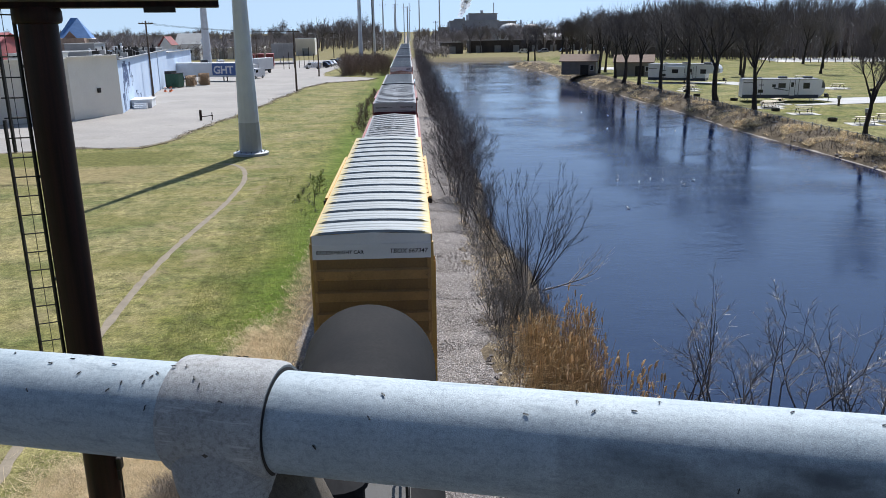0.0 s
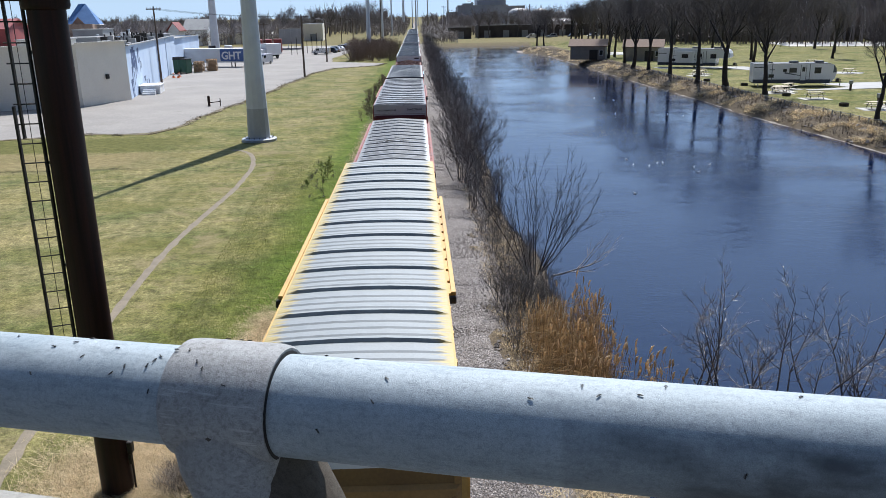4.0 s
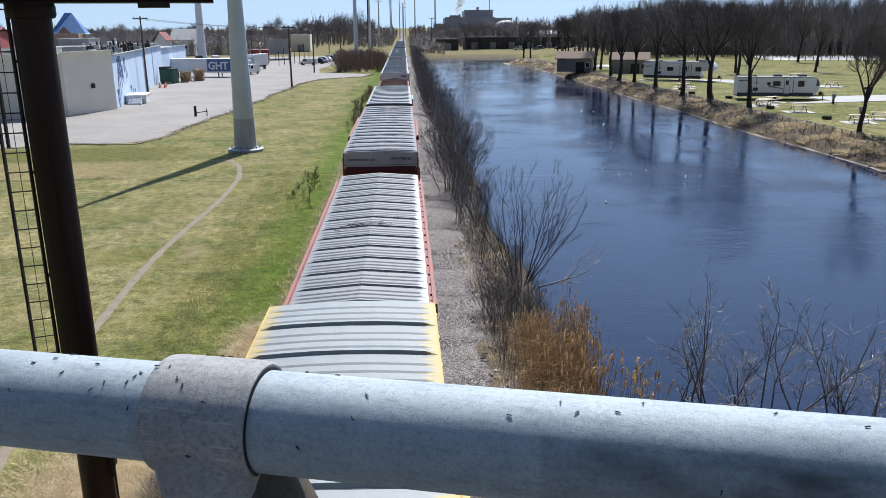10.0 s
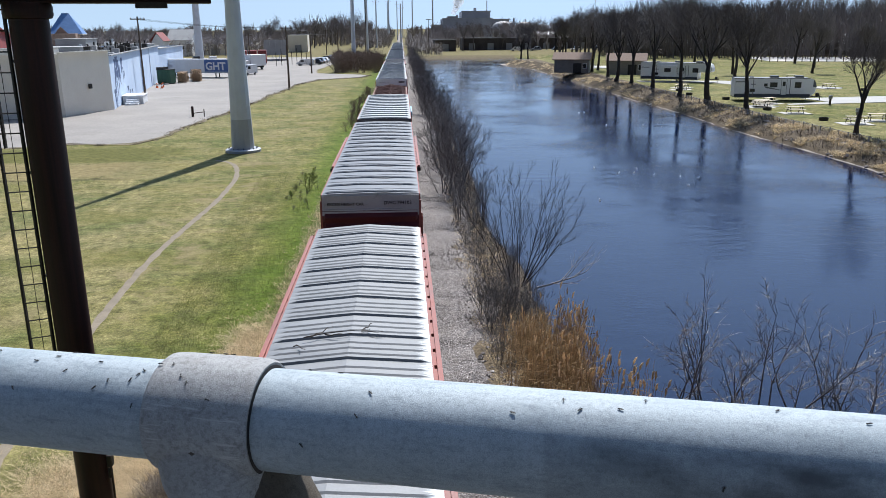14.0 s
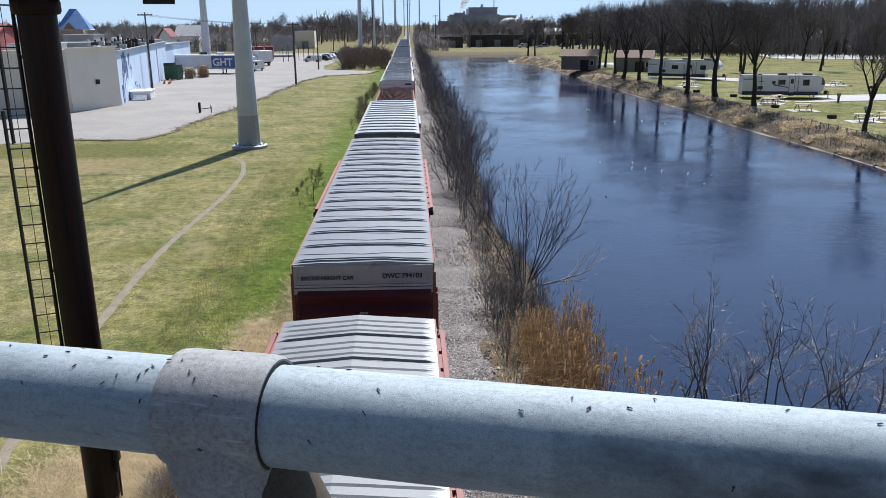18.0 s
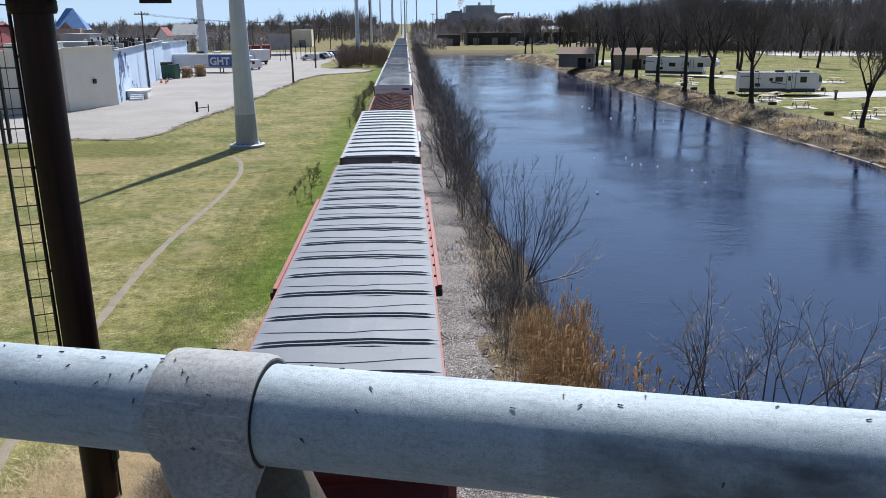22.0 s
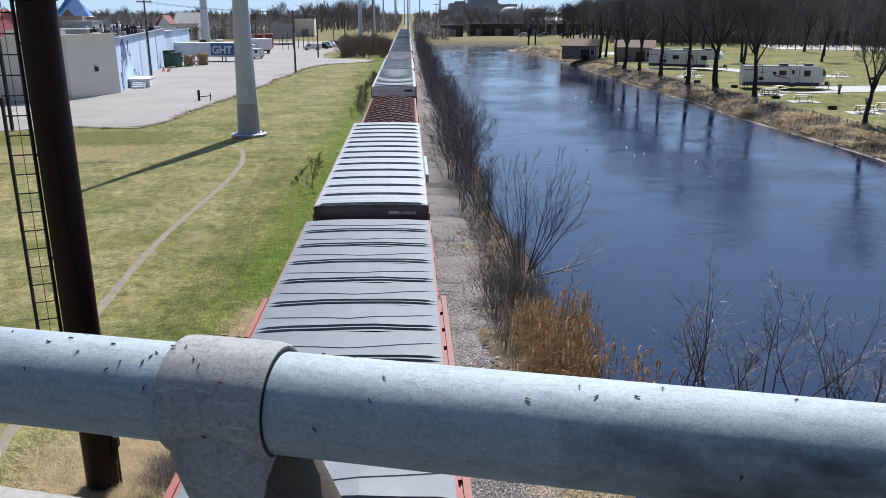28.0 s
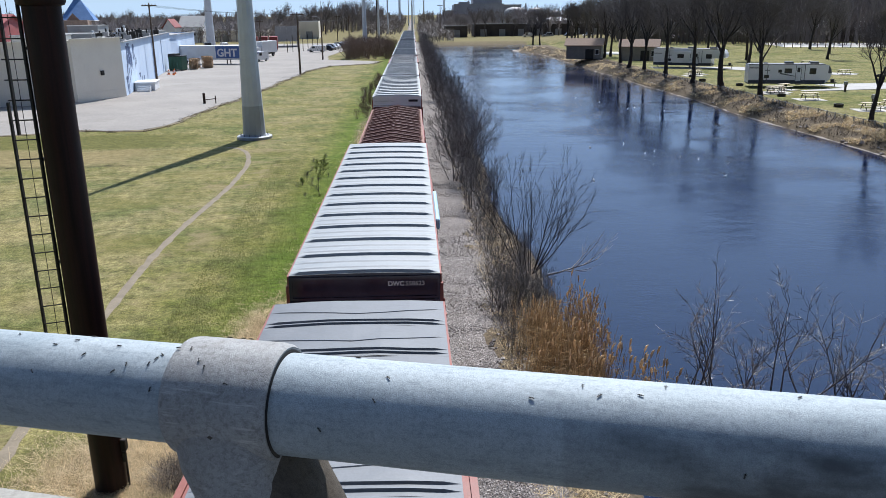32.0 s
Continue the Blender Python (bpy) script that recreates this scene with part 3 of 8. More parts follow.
def stone_material():
    m, t, b = nodes("loose_stone")
    rnd = t.nodes.new("ShaderNodeNewGeometry").outputs["Random Per Island"]
    t.links.new(ramp(t, rnd, (0.0, (0.12, 0.106, 0.098)), (0.35, (0.20, 0.178, 0.168)), (0.7, (0.28, 0.25, 0.236)), (1.0, (0.46, 0.42, 0.40))), b.inputs["Base Color"])
    b.inputs["Roughness"].default_value = 0.95
    return m


LOOSE = stone_material()
scatter_stones("gravel", 46000, lambda r: r.uniform(0.3, 3.6), lambda r: near_far(r, 13, 75), lambda x, y: bed_z(x), 0.014, 0.033, LOOSE, "loose pinkish grey ballast stones beside the rails", 3)
scatter_stones("gravel", 9000, lambda r: r.uniform(-4.6, -2.4), lambda r: near_far(r, 13, 60), lambda x, y: bed_z(x), 0.018, 0.042, LOOSE, "loose ballast stones in the shade of the train", 4)
scatter_stones("rubble", 1500, lambda r: r.uniform(2.3, 5.0), lambda r: near_far(r, 14, 70), lambda x, y: ground_z(x, y) + 0.02, 0.03, 0.11, LOOSE, "scattered stones on the bank below the ballast", 5)

# rails and sleepers
RAIL = surf("rail_steel", (0.10, 0.07, 0.055), (0.18, 0.14, 0.12), 3.0, 0.55, 0.6)
TIE = surf("tie_wood", (0.06, 0.045, 0.035), (0.11, 0.085, 0.07), 3.0, 0.9, 0, 0.4, 20.0)
track = thing("track", "rusty steel rails on dark wooden ties", "railway track", kind="structure")
for sx in (-0.75, 0.75):
    s = Shape()
    for a, b, z0, z1 in ((-0.07, 0.07, 0.2, 0.22), (-0.012, 0.012, 0.22, 0.34), (-0.036, 0.036, 0.34, 0.385)):
        s.box(TRACK_X + sx + a, TRACK_X + sx + b, -60, 1600, z0, z1)
    part("rail", s, RAIL, track)
tie = Shape().soft_box(-1.3, 1.3, -0.11, 0.11, 0.02, 0.2, 0.015).mesh("tie", TIE)
for k in range(150):
    part("tie", tie, TIE, track, at=pose(TRACK_X, -6 + k * 0.6, 0))

# ---- the train ----
RAIL_TOP = 0.385
WHEEL = surf("wheel_steel", (0.07, 0.05, 0.04), (0.14, 0.10, 0.08), 5.0, 0.6, 0.5)
WHEEL_R = 0.46
# distance of the train's datum (front of the third boxcar) ahead of the bridge, second by second
RUN = [58.802, 55.971, 53.239, 50.593, 48.022, 45.517, 43.07, 40.675, 38.327, 36.022, 33.757, 31.531, 29.342, 27.19, 25.075, 22.998, 20.959, 18.961, 17.004, 15.089, 13.218, 11.392, 9.61, 7.874, 6.183, 4.534, 2.927, 1.358, -0.177, -1.684, -3.169, -4.641, -6.109]


def run_at(t):
    k = min(int(t), 31)
    u = t - k
    a, b = RUN[k], RUN[k + 1]
    sa = (RUN[k + 1] - RUN[max(k - 1, 0)]) / (k + 1 - max(k - 1, 0))
    sb = (RUN[min(k + 2, 32)] - RUN[k]) / (min(k + 2, 32) - k)
    return (2 * u ** 3 - 3 * u * u + 1) * a + (u ** 3 - 2 * u * u + u) * sa + (3 * u * u - 2 * u ** 3) * b + (u ** 3 - u * u) * sb


moving_cars, rolling_wheels = [], []


def wheelset_mesh():
    s = Shape()
    s.tube((-0.95, 0, 0), (0.95, 0, 0), 0.075, n=8)
    for q in (-0.76, 0.76):
        e = 1 if q > 0 else -1
        s.turned([(0.12, -0.06), (WHEEL_R - 0.08, -0.03), (WHEEL_R - 0.06, -0.065), (WHEEL_R, -0.06), (WHEEL_R, 0.03), (WHEEL_R + 0.03, 0.04), (WHEEL_R + 0.02, 0.065), (WHEEL_R - 0.07, 0.06), (WHEEL_R - 0.09, 0.02), (0.12, 0.05)],
                 20, pose(q, 0, 0, 0, -90 * e, 0))
    return s.mesh("wheelset", WHEEL)


WHEELSET = wheelset_mesh()


def frame_mesh():
    s = Shape()
    for q in (-1.02, 1.02):
        s.line([(q, -1.15, 0.46), (q, -0.8, 0.5), (q, -0.35, 0.28), (q, 0.35, 0.28), (q, 0.8, 0.5), (q, 1.15, 0.46)], [0.1, 0.11, 0.1, 0.1, 0.11, 0.1], 6)
        s.line([(q, -0.95, 0.55), (q, -0.4, 0.72), (q, 0.4, 0.72), (q, 0.95, 0.55)], [0.09, 0.09, 0.09, 0.09], 6)
        for y in (-0.12, 0.0, 0.12):
            s.tube((q, y, 0.32), (q, y, 0.68), 0.045, n=6)
    s.soft_box(-1.1, 1.1, -0.18, 0.18, 0.5, 0.78, 0.03)
    return s.mesh("truck_frame", BLACK_STEEL)


TRUCK = frame_mesh()


def running_gear(car, length, inset, spin):
    for y in (inset, length - inset):
        truck = part("truck", TRUCK, BLACK_STEEL, car, at=pose(0, y, 0))
        for dy in (-0.89, 0.89):
            w = part("wheelset", WHEELSET, WHEEL, truck, at=pose(0, dy, WHEEL_R))
            if spin:
                rolling_wheels.append((w, dy))
    for y, e in ((0, -1), (length, 1)):
        s = Shape().soft_box(-0.11, 0.11, min(y, y + e * 0.62), max(y, y + e * 0.62), 0.7, 0.9, 0.02)
        s.soft_box(-0.16, 0.16, min(y + e * 0.5, y + e * 0.86), max(y + e * 0.5, y + e * 0.86), 0.66, 0.96, 0.05)
        part("coupler", s, BLACK_STEEL, car)


def panel_mesh(name, pitch, half, eave, ridge, bumps, material, wave=0.0, seed=0, peaked=False):
    """One roof panel: bumps are (place along, half width, height, chevron) across the car."""
    ys = sorted({0.0, pitch} | {min(max(c + k * h, 0), pitch) for c, h, _, _ in bumps for k in (-1.0, -0.55, 0.55, 1.0)})
    xs = (-half, -half + 0.10, -half + 0.22, -half * 0.6, -half * 0.3, 0.0, half * 0.3, half * 0.6, half - 0.22, half - 0.10, half)
    v, f = [], []
    for y in ys:
        for x in xs:
            a = abs(x) / half
            z = eave + (ridge - eave) * (1 - (a if peaked else a * a))
            yy = y
            fade = min(1.0, max(0.0, (half - abs(x) - 0.03) / 0.16))
            for c, h, up, chev in bumps:
                if abs(y - c) <= h * 1.001:
                    k = 1.0 if abs(y - c) < h * 0.6 else 0.0
                    z += up * k * fade
                    yy = y + chev * (1 - a) * (0 < y < pitch)
            z += wave * rough(x, y, 1.3, seed)
            v.append((x, yy, z))
    nx = len(xs)
    f = [(j * nx + i, j * nx + i + 1, j * nx + nx + i + 1, j * nx + nx + i) for j in range(len(ys) - 1) for i in range(nx - 1)]
    s = Shape().add([Vector(p) for p in v], f)
    return s.mesh(name, material)


def end_shape(half, z0, z1, ribs, y, e, depth=0.10):
    """A pressed end wall with horizontal ribs, facing e along y."""
    s = Shape()
    prof = []
    n = ribs
    for k in range(n):
        a, b = z0 + (z1 - z0) * k / n, z0 + (z1 - z0) * (k + 1) / n
        prof += [(a, 0.0), (a + (b - a) * 0.04, 0.0), (a + (b - a) * 0.46, depth), (a + (b - a) * 0.52, depth)]
    prof.append((z1, 0.0))
    xs = (-half, -half + 0.09, half - 0.09, half)
    s.sheet(4, len(prof), lambda i, j: (xs[i], y + e * prof[j][1] * (0 < i < 3), prof[j][0]))
    if e > 0:
        s.f = [tuple(reversed(q)) for q in s.f]
    return s


def boxcar(u, length, eave, ridge, half, side_mat, end_mat, roof_mat, panels, bumps, band=None, band_h=0.5, ribs=9, rail_mat=None, rail_span=None, label="", wave=0.006, spin=False, ladder=True, frame_band=False):
    """A boxcar; u: its front end behind the train's datum; eave and ridge above the rail."""
    car = thing("boxcar", label, "boxcar", pose(TRACK_X, RUN[0] + u, RAIL_TOP), "boxcars of the freight train")
    moving_cars.append((car, u))
    floor_z = 1.05
    side_top = eave - 0.06
    # sides with posts and a pair of plug doors
    for e in (-1, 1):
        s = Shape().box(min(e * half, e * (half - 0.06)), max(e * half, e * (half - 0.06)), 0.06, length - 0.06, floor_z, side_top)
        n = int(length / 1.2)
        for k in range(n + 1):
            y = min(max(k * length / n, 0.06), length - 0.06)
            if abs(y - length / 2) > 2.7:
                part("side_post", Shape().box(min(e * (half + 0.002), e * (half + 0.07)), max(e * (half + 0.002), e * (half + 0.07)), y - 0.06, y + 0.06, floor_z, side_top - 0.16), side_mat, car)
        part("side_wall", s, side_mat, car)
        for k in (-1, 1):
            d = Shape().soft_box(min(e * (half + 0.003), e * (half + 0.09)), max(e * (half + 0.003), e * (half + 0.09)), length / 2 + min(k * 0.02, k * 2.5), length / 2 + max(k * 0.02, k * 2.5), floor_z + 0.1, side_top - 0.2, 0.02)
            for q in (0.8, 1.7):
                d.tube((e * (half + 0.12), length / 2 + k * q, floor_z + 0.2), (e * (half + 0.12), length / 2 + k * q, side_top - 0.4), 0.03, n=6)
            part("door", d, side_mat, car)
        # eave strip
        part("eave", Shape().box(min(e * half, e * (half + 0.035)), max(e * half, e * (half + 0.035)), 0, length, side_top - 0.14, eave - 0.005), rail_mat or side_mat, car)
        if rail_span:
            a, b = rail_span
            r = Shape().box(min(e * (half + 0.10), e * (half + 0.19)), max(e * (half + 0.10), e * (half + 0.19)), a, b, eave - 0.22, eave - 0.10)
            y = a
            while y < b - 0.2:
                r.box(min(e * (half + 0.03), e * (half + 0.12)), max(e * (half + 0.03), e * (half + 0.12)), y, y + 0.62, eave - 0.20, eave - 0.13)
                y += 0.78
            part("door_track", r, rail_mat or side_mat, car)
            for y in (a, b):
                part("track_stop", Shape().soft_box(min(e * (half + 0.04), e * (half + 0.24)), max(e * (half + 0.04), e * (half + 0.20)), y - 0.06, y + 0.06, eave - 0.34, eave - 0.18, 0.02), BLACK_STEEL, car, "black steel door stop")
    # ends
    for y, e in ((0.0, -1), (length, 1)):
        top = eave - 0.03
        cut = top - band_h if band else top
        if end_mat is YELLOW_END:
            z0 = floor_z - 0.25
            part("end_wall", Shape().box(-half, half, min(y, y - e * 0.05), max(y, y - e * 0.05), z0, cut), YELLOW_SHADE, car, "recessed end sheet coloured darker for shade")
            for k in range(ribs):
                a, c = z0 + (cut - z0) * (k + 0.04) / ribs, z0 + (cut - z0) * (k + 0.56) / ribs
                s = Shape().sheet(4, 4, lambda i, j: ((-half, -half + 0.08, half - 0.08, half)[i], y + e * (0.004 + (0.0, 0.075, 0.07, 0.0)[j] * (0 < i < 3)), (a, a + 0.03, c - 0.05, c)[j]))
                if e > 0:
                    s.f = [tuple(reversed(q)) for q in s.f]
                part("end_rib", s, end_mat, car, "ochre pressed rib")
        else:
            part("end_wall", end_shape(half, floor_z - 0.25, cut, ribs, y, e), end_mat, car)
        if band:
            b = Shape().box(-half, half, min(y, y - e * 0.03), max(y, y - e * 0.03), cut, top)
            # gable over the band
            b.add([Vector((-half, y, top)), Vector((half, y, top)), Vector((half, y, eave)), Vector((0, y, ridge)), Vector((-half, y, eave))], [(0, 1, 2, 3, 4)])
            if frame_band:
                for x0, x1, z0, z1 in ((-half, half, cut, cut + 0.05), (-half, half, top - 0.05, top), (-half, -half + 0.07, cut + 0.05, top - 0.05), (half - 0.07, half, cut + 0.05, top - 0.05), (-half, half, cut - 0.16, cut - 0.02)):
                    part("band_trim", Shape().box(x0, x1, min(y, y + e * 0.04), max(y, y + e * 0.04), z0, z1), band, car)
            else:
                part("band_trim", Shape().box(-half, half, min(y, y + e * 0.025), max(y, y + e * 0.025), cut + band_h * 0.62, cut + band_h * 0.66), band, car)
            part("end_band", b, band, car, "painted sheet across the top of the end")
        else:
            part("gable", Shape().add([Vector((-half, y, top)), Vector((half, y, top)), Vector((half, y, eave)), Vector((0, y, ridge)), Vector((-half, y, eave))], [(0, 1, 2, 3, 4)]), end_mat, car)
        for q in (-half + 0.05, half - 0.05):
            part("corner_post", Shape().soft_box(q - 0.05, q + 0.05, y + min(-e * 0.04, e * 0.02), y + max(-e * 0.04, e * 0.02), floor_z - 0.2, cut - 0.01, 0.008), end_mat, car)
    if ladder:
        for y, e, x in ((length, 1, -half + 0.35),):
            s = Shape()
            for k in range(7):
                z = 1.0 + k * 0.42
                s.tube((x - 0.22, y + e * 0.12, z), (x + 0.22, y + e * 0.12, z), 0.014, n=6)
            for q in (-0.22, 0.22):
                s.box(x + q - 0.02, x + q + 0.02, y + min(0.05 * e, 0.14 * e), y + max(0.05 * e, 0.14 * e), 0.8, 3.75)
            part("end_ladder", s, side_mat, car)
        for e, y in ((1, 0.5), (-1, length - 0.5)):
            s = Shape()
            for k in range(9):
                z = 0.75 + k * 0.42
                s.tube((e * (half + 0.12), y - 0.22, z), (e * (half + 0.12), y + 0.22, z), 0.014, n=6)
            for q in (-0.22, 0.22):
                s.box(min(e * half, e * (half + 0.13)), max(e * half, e * (half + 0.13)), y + q - 0.02, y + q + 0.02, 0.6, 4.25)
            part("side_ladder", s, side_mat, car)
    part("underframe", Shape().box(-half + 0.05, half - 0.05, 0.05, length - 0.05, floor_z - 0.22, floor_z - 0.01).box(-0.3, 0.3, -0.05, length + 0.05, 0.6, floor_z - 0.2), BLACK_STEEL, car)
    # roof
    pitch = length / panels
    me = [panel_mesh("roof_panel", pitch, half, eave, ridge, [(c * pitch, h, up, ch) for c, h, up, ch in bumps], roof_mat, wave, k * 7.7, ridge - eave > 0.1) for k in range(2)]
    for k in range(panels):
        part("roof_panel", me[k % 2], roof_mat, car, at=pose(0, k * pitch, 0))
    running_gear(car, length, 2.6, spin)
    return car


E0 = 5.065 - 0.0
BUMPS_Y = [(0.07, 0.075, 0.06, 0.0), (0.30, 0.10, 0.023, 0.0), (0.53, 0.10, 0.023, 0.0), (0.76, 0.10, 0.023, 0.0)]
BUMPS_C = [(0.07, 0.05, 0.045, 0.0), (0.30, 0.08, 0.026, 0.0), (0.53, 0.08, 0.026, 0.0), (0.76, 0.08, 0.026, 0.0)]
BUMPS_D = [(0.10, 0.034, 0.036, 0.0), (0.22, 0.034, 0.034, 0.0), (0.64, 0.026, 0.014, -0.20)]
BUMPS_E = [(0.08, 0.08, 0.06, 0.0), (0.40, 0.11, 0.02, 0.0), (0.72, 0.11, 0.02, 0.0)]

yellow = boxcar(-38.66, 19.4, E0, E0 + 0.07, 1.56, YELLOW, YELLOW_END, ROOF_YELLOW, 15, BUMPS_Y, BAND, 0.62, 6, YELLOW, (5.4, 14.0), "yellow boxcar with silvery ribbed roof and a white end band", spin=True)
lettering("EXCESS HEIGHT CAR", 0.132, LETTER, yellow, pose(-1.46, -0.006, E0 - 0.50, 90, 0, 0), bold=0.0015)
lettering("TBOX 667347", 0.168, LETTER, yellow, pose(0.46, -0.006, E0 - 0.50, 90, 0, 0), bold=0.0015, slant=0.2)
brown = boxcar(-17.5, 15.8, 4.365, 4.49, 1.53, RED, RED_DARK, ROOF_LIME, 14, BUMPS_C, None, 0.5, 10, RED, (0.4, 15.4), "red-brown boxcar with a lower grey ribbed roof and fallen twigs", spin=True)
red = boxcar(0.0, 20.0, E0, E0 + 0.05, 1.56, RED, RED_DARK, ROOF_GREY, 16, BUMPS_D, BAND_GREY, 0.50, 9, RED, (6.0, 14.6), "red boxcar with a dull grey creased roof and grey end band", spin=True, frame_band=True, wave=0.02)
lettering("EXCESS HEIGHT CAR", 0.125, LETTER, red, pose(-1.40, -0.022, E0 - 0.36, 90, 0, 0))
lettering("DWC 794103", 0.157, LETTER, red, pose(0.42, -0.022, E0 - 0.34, 90, 0, 0))
lettering("BPMG", 0.07, LETTER_PALE, red, pose(-0.10, -0.112, E0 - 1.16, 90, 0, 0))
for k in range(2):
    part("data_line", Shape().box(-0.30, 0.02, -0.116, -0.108, E0 - 1.30 - k * 0.12, E0 - 1.25 - k * 0.12).box(0.12, 0.36, -0.116, -0.108, E0 - 1.30 - k * 0.12, E0 - 1.25 - k * 0.12), LETTER_PALE, red, "pale stencilled data")
navy = boxcar(21.66, 17.1, E0, E0 + 0.04, 1.56, RED, NAVY, ROOF_WHITE, 14, BUMPS_E, NAVY, 0.50, 9, RED, None, "boxcar with a shiny navy end and bright ribbed roof", spin=True, frame_band=True)
lettering("DWC", 0.135, BAND, navy, pose(0.48, -0.032, E0 - 0.24, 90, 0, 0))
lettering("558623", 0.135, BAND_GREY, navy, pose(0.84, -0.032, E0 - 0.24, 90, 0, 0))
BLUE_DOOR = surf("pale_blue_paint", (0.30, 0.48, 0.62), (0.38, 0.56, 0.70), 0.8, 0.6)
part("blue_tarp", Shape().soft_box(1.6, 1.72, 4.7, 8.2, E0 - 0.34, E0 - 0.06, 0.03), BLUE_DOOR, navy, "pale blue strip above the side door")
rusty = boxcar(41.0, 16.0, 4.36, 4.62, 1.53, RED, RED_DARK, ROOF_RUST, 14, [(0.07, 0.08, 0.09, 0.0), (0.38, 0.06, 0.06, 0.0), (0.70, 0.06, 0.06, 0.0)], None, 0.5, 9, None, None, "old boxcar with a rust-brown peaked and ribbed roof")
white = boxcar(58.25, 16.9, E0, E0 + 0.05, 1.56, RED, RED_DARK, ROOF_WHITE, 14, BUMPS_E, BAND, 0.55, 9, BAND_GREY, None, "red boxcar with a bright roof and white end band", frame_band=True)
lettering("EXCESS HEIGHT CAR", 0.125, LETTER_PALE, white, pose(-1.40, -0.022, E0 - 0.36, 90, 0, 0))
part("road_number", Shape().box(0.75, 1.35, -0.03, -0.022, E0 - 0.36, E0 - 0.22), LETTER, white, "dark road number")
u = 76.4
for k in range(10):
    if k in (1, 5):
        c = boxcar(u, 16.0, E0 - 0.1, E0 - 0.04, 1.55, RED, RED_DARK, ROOF_GREY, 13, BUMPS_D, BAND_GREY, 0.5, 9, RED, (4.4, 11.6), "red boxcar with a dull grey roof", ladder=False) if k == 1 else copy_thing(c, pose(TRACK_X, RUN[0] + u, RAIL_TOP))
    else:
        c2 = copy_thing(white, pose(TRACK_X, RUN[0] + u, RAIL_TOP))
        moving_cars.append((c2, u))
        c2["label"] = "red boxcar with a bright roof far down the train"
    if k == 5:
        moving_cars.append((c, u))
    u += 17.4 if k in (1, 5) else 18.2

# fallen twigs on the lower boxcar's roof
BARK_DRY = surf("dry_bark", (0.05, 0.038, 0.03), (0.10, 0.08, 0.065), 8.0, 0.9)
twigs = thing("fallen_branch", "dead forked branch lying on the boxcar roof", "branch", pose(TRACK_X, RUN[0] - 17.5, RAIL_TOP))
moving_cars.append((twigs, -17.5))
s = Shape()
rng = random.Random(11)
for x0, y0, ang, ln in ((-0.9, 6.7, 8, 1.3), (-0.75, 6.75, 40, 0.5), (0.2, 6.9, -10, 0.45), (0.25, 6.9, 60, 0.3), (-0.5, 6.8, -25, 0.6), (-1.05, 6.4, -50, 0.4)):
    pts = [(x0 + ln * k / 4 * math.cos(radians(ang)), y0 + ln * k / 4 * math.sin(radians(ang)) + rng.uniform(-0.05, 0.05), 4.47 + 0.10 * (1 - abs(x0 + ln * k / 4 * math.cos(radians(ang)))) + rng.uniform(0, 0.06)) for k in range(5)]
    s.line(pts, [0.013, 0.012, 0.010, 0.007, 0.004], 5)
part("branch", s, BARK_DRY, twigs)


# the tank car that leads the boxcars
tank = thing("tank_car", "black tank car with a rounded dusty barrel", "tank car", pose(TRACK_X, RUN[0] - 57.6, RAIL_TOP))
moving_cars.append((tank, -57.6))
TL, TR, TZ = 16.6, 1.55, 2.47
prof = [(0.05, -0.5), (0.7, -0.42), (1.2, -0.22), (1.45, -0.05), (TR, 0.15)] + [(TR, 0.15 + (TL - 0.3) * k / 6) for k in range(1, 7)] + [(1.45, TL + 0.05), (1.2, TL + 0.22), (0.7, TL + 0.42), (0.05, TL + 0.5)]
part("barrel", Shape().turned(prof, 40, pose(0, 0, TZ, -90, 0, 0)), TANK, tank, smooth=True)
part("manway", Shape().turned([(0.36, TZ + TR - 0.15), (0.36, TZ + TR + 0.32), (0.42, TZ + TR + 0.33), (0.42, TZ + TR + 0.42), (0.2, TZ + TR + 0.5), (0.02, TZ + TR + 0.5)], 20, pose(0, TL / 2, 0)), TANK, tank)
s = Shape()
for x in (-0.95, 0.95):
    for y in (TL / 2 - 1.2, TL / 2, TL / 2 + 1.2):
        s.tube((x, y, TZ + TR - 0.4), (x, y, TZ + TR + 1.0), 0.02, n=6)
    for z in (0.55, 1.0):
        s.tube((x, TL / 2 - 1.2, TZ + TR + z), (x, TL / 2 + 1.2, TZ + TR + z), 0.02, n=6)
part("platform_rail", s, BLACK_STEEL, tank)
part("platform", Shape().box(-0.98, 0.98, TL / 2 - 1.25, TL / 2 + 1.25, TZ + TR - 0.08, TZ + TR - 0.03), BLACK_STEEL, tank)
part("sill", Shape().box(-1.2, 1.2, -0.6, 1.4, 0.75, 1.0).box(-1.2, 1.2, TL - 1.4, TL + 0.6, 0.75, 1.0).box(-0.3, 0.3, -0.6, TL + 0.6, 0.6, 0.95), BLACK_STEEL, tank)
for y in (0.9, TL - 0.9):
    part("saddle", Shape().box(-1.15, 1.15, y - 0.25, y + 0.25, 0.95, TZ - 0.95), BLACK_STEEL, tank)
running_gear(tank, TL, 1.6, False)

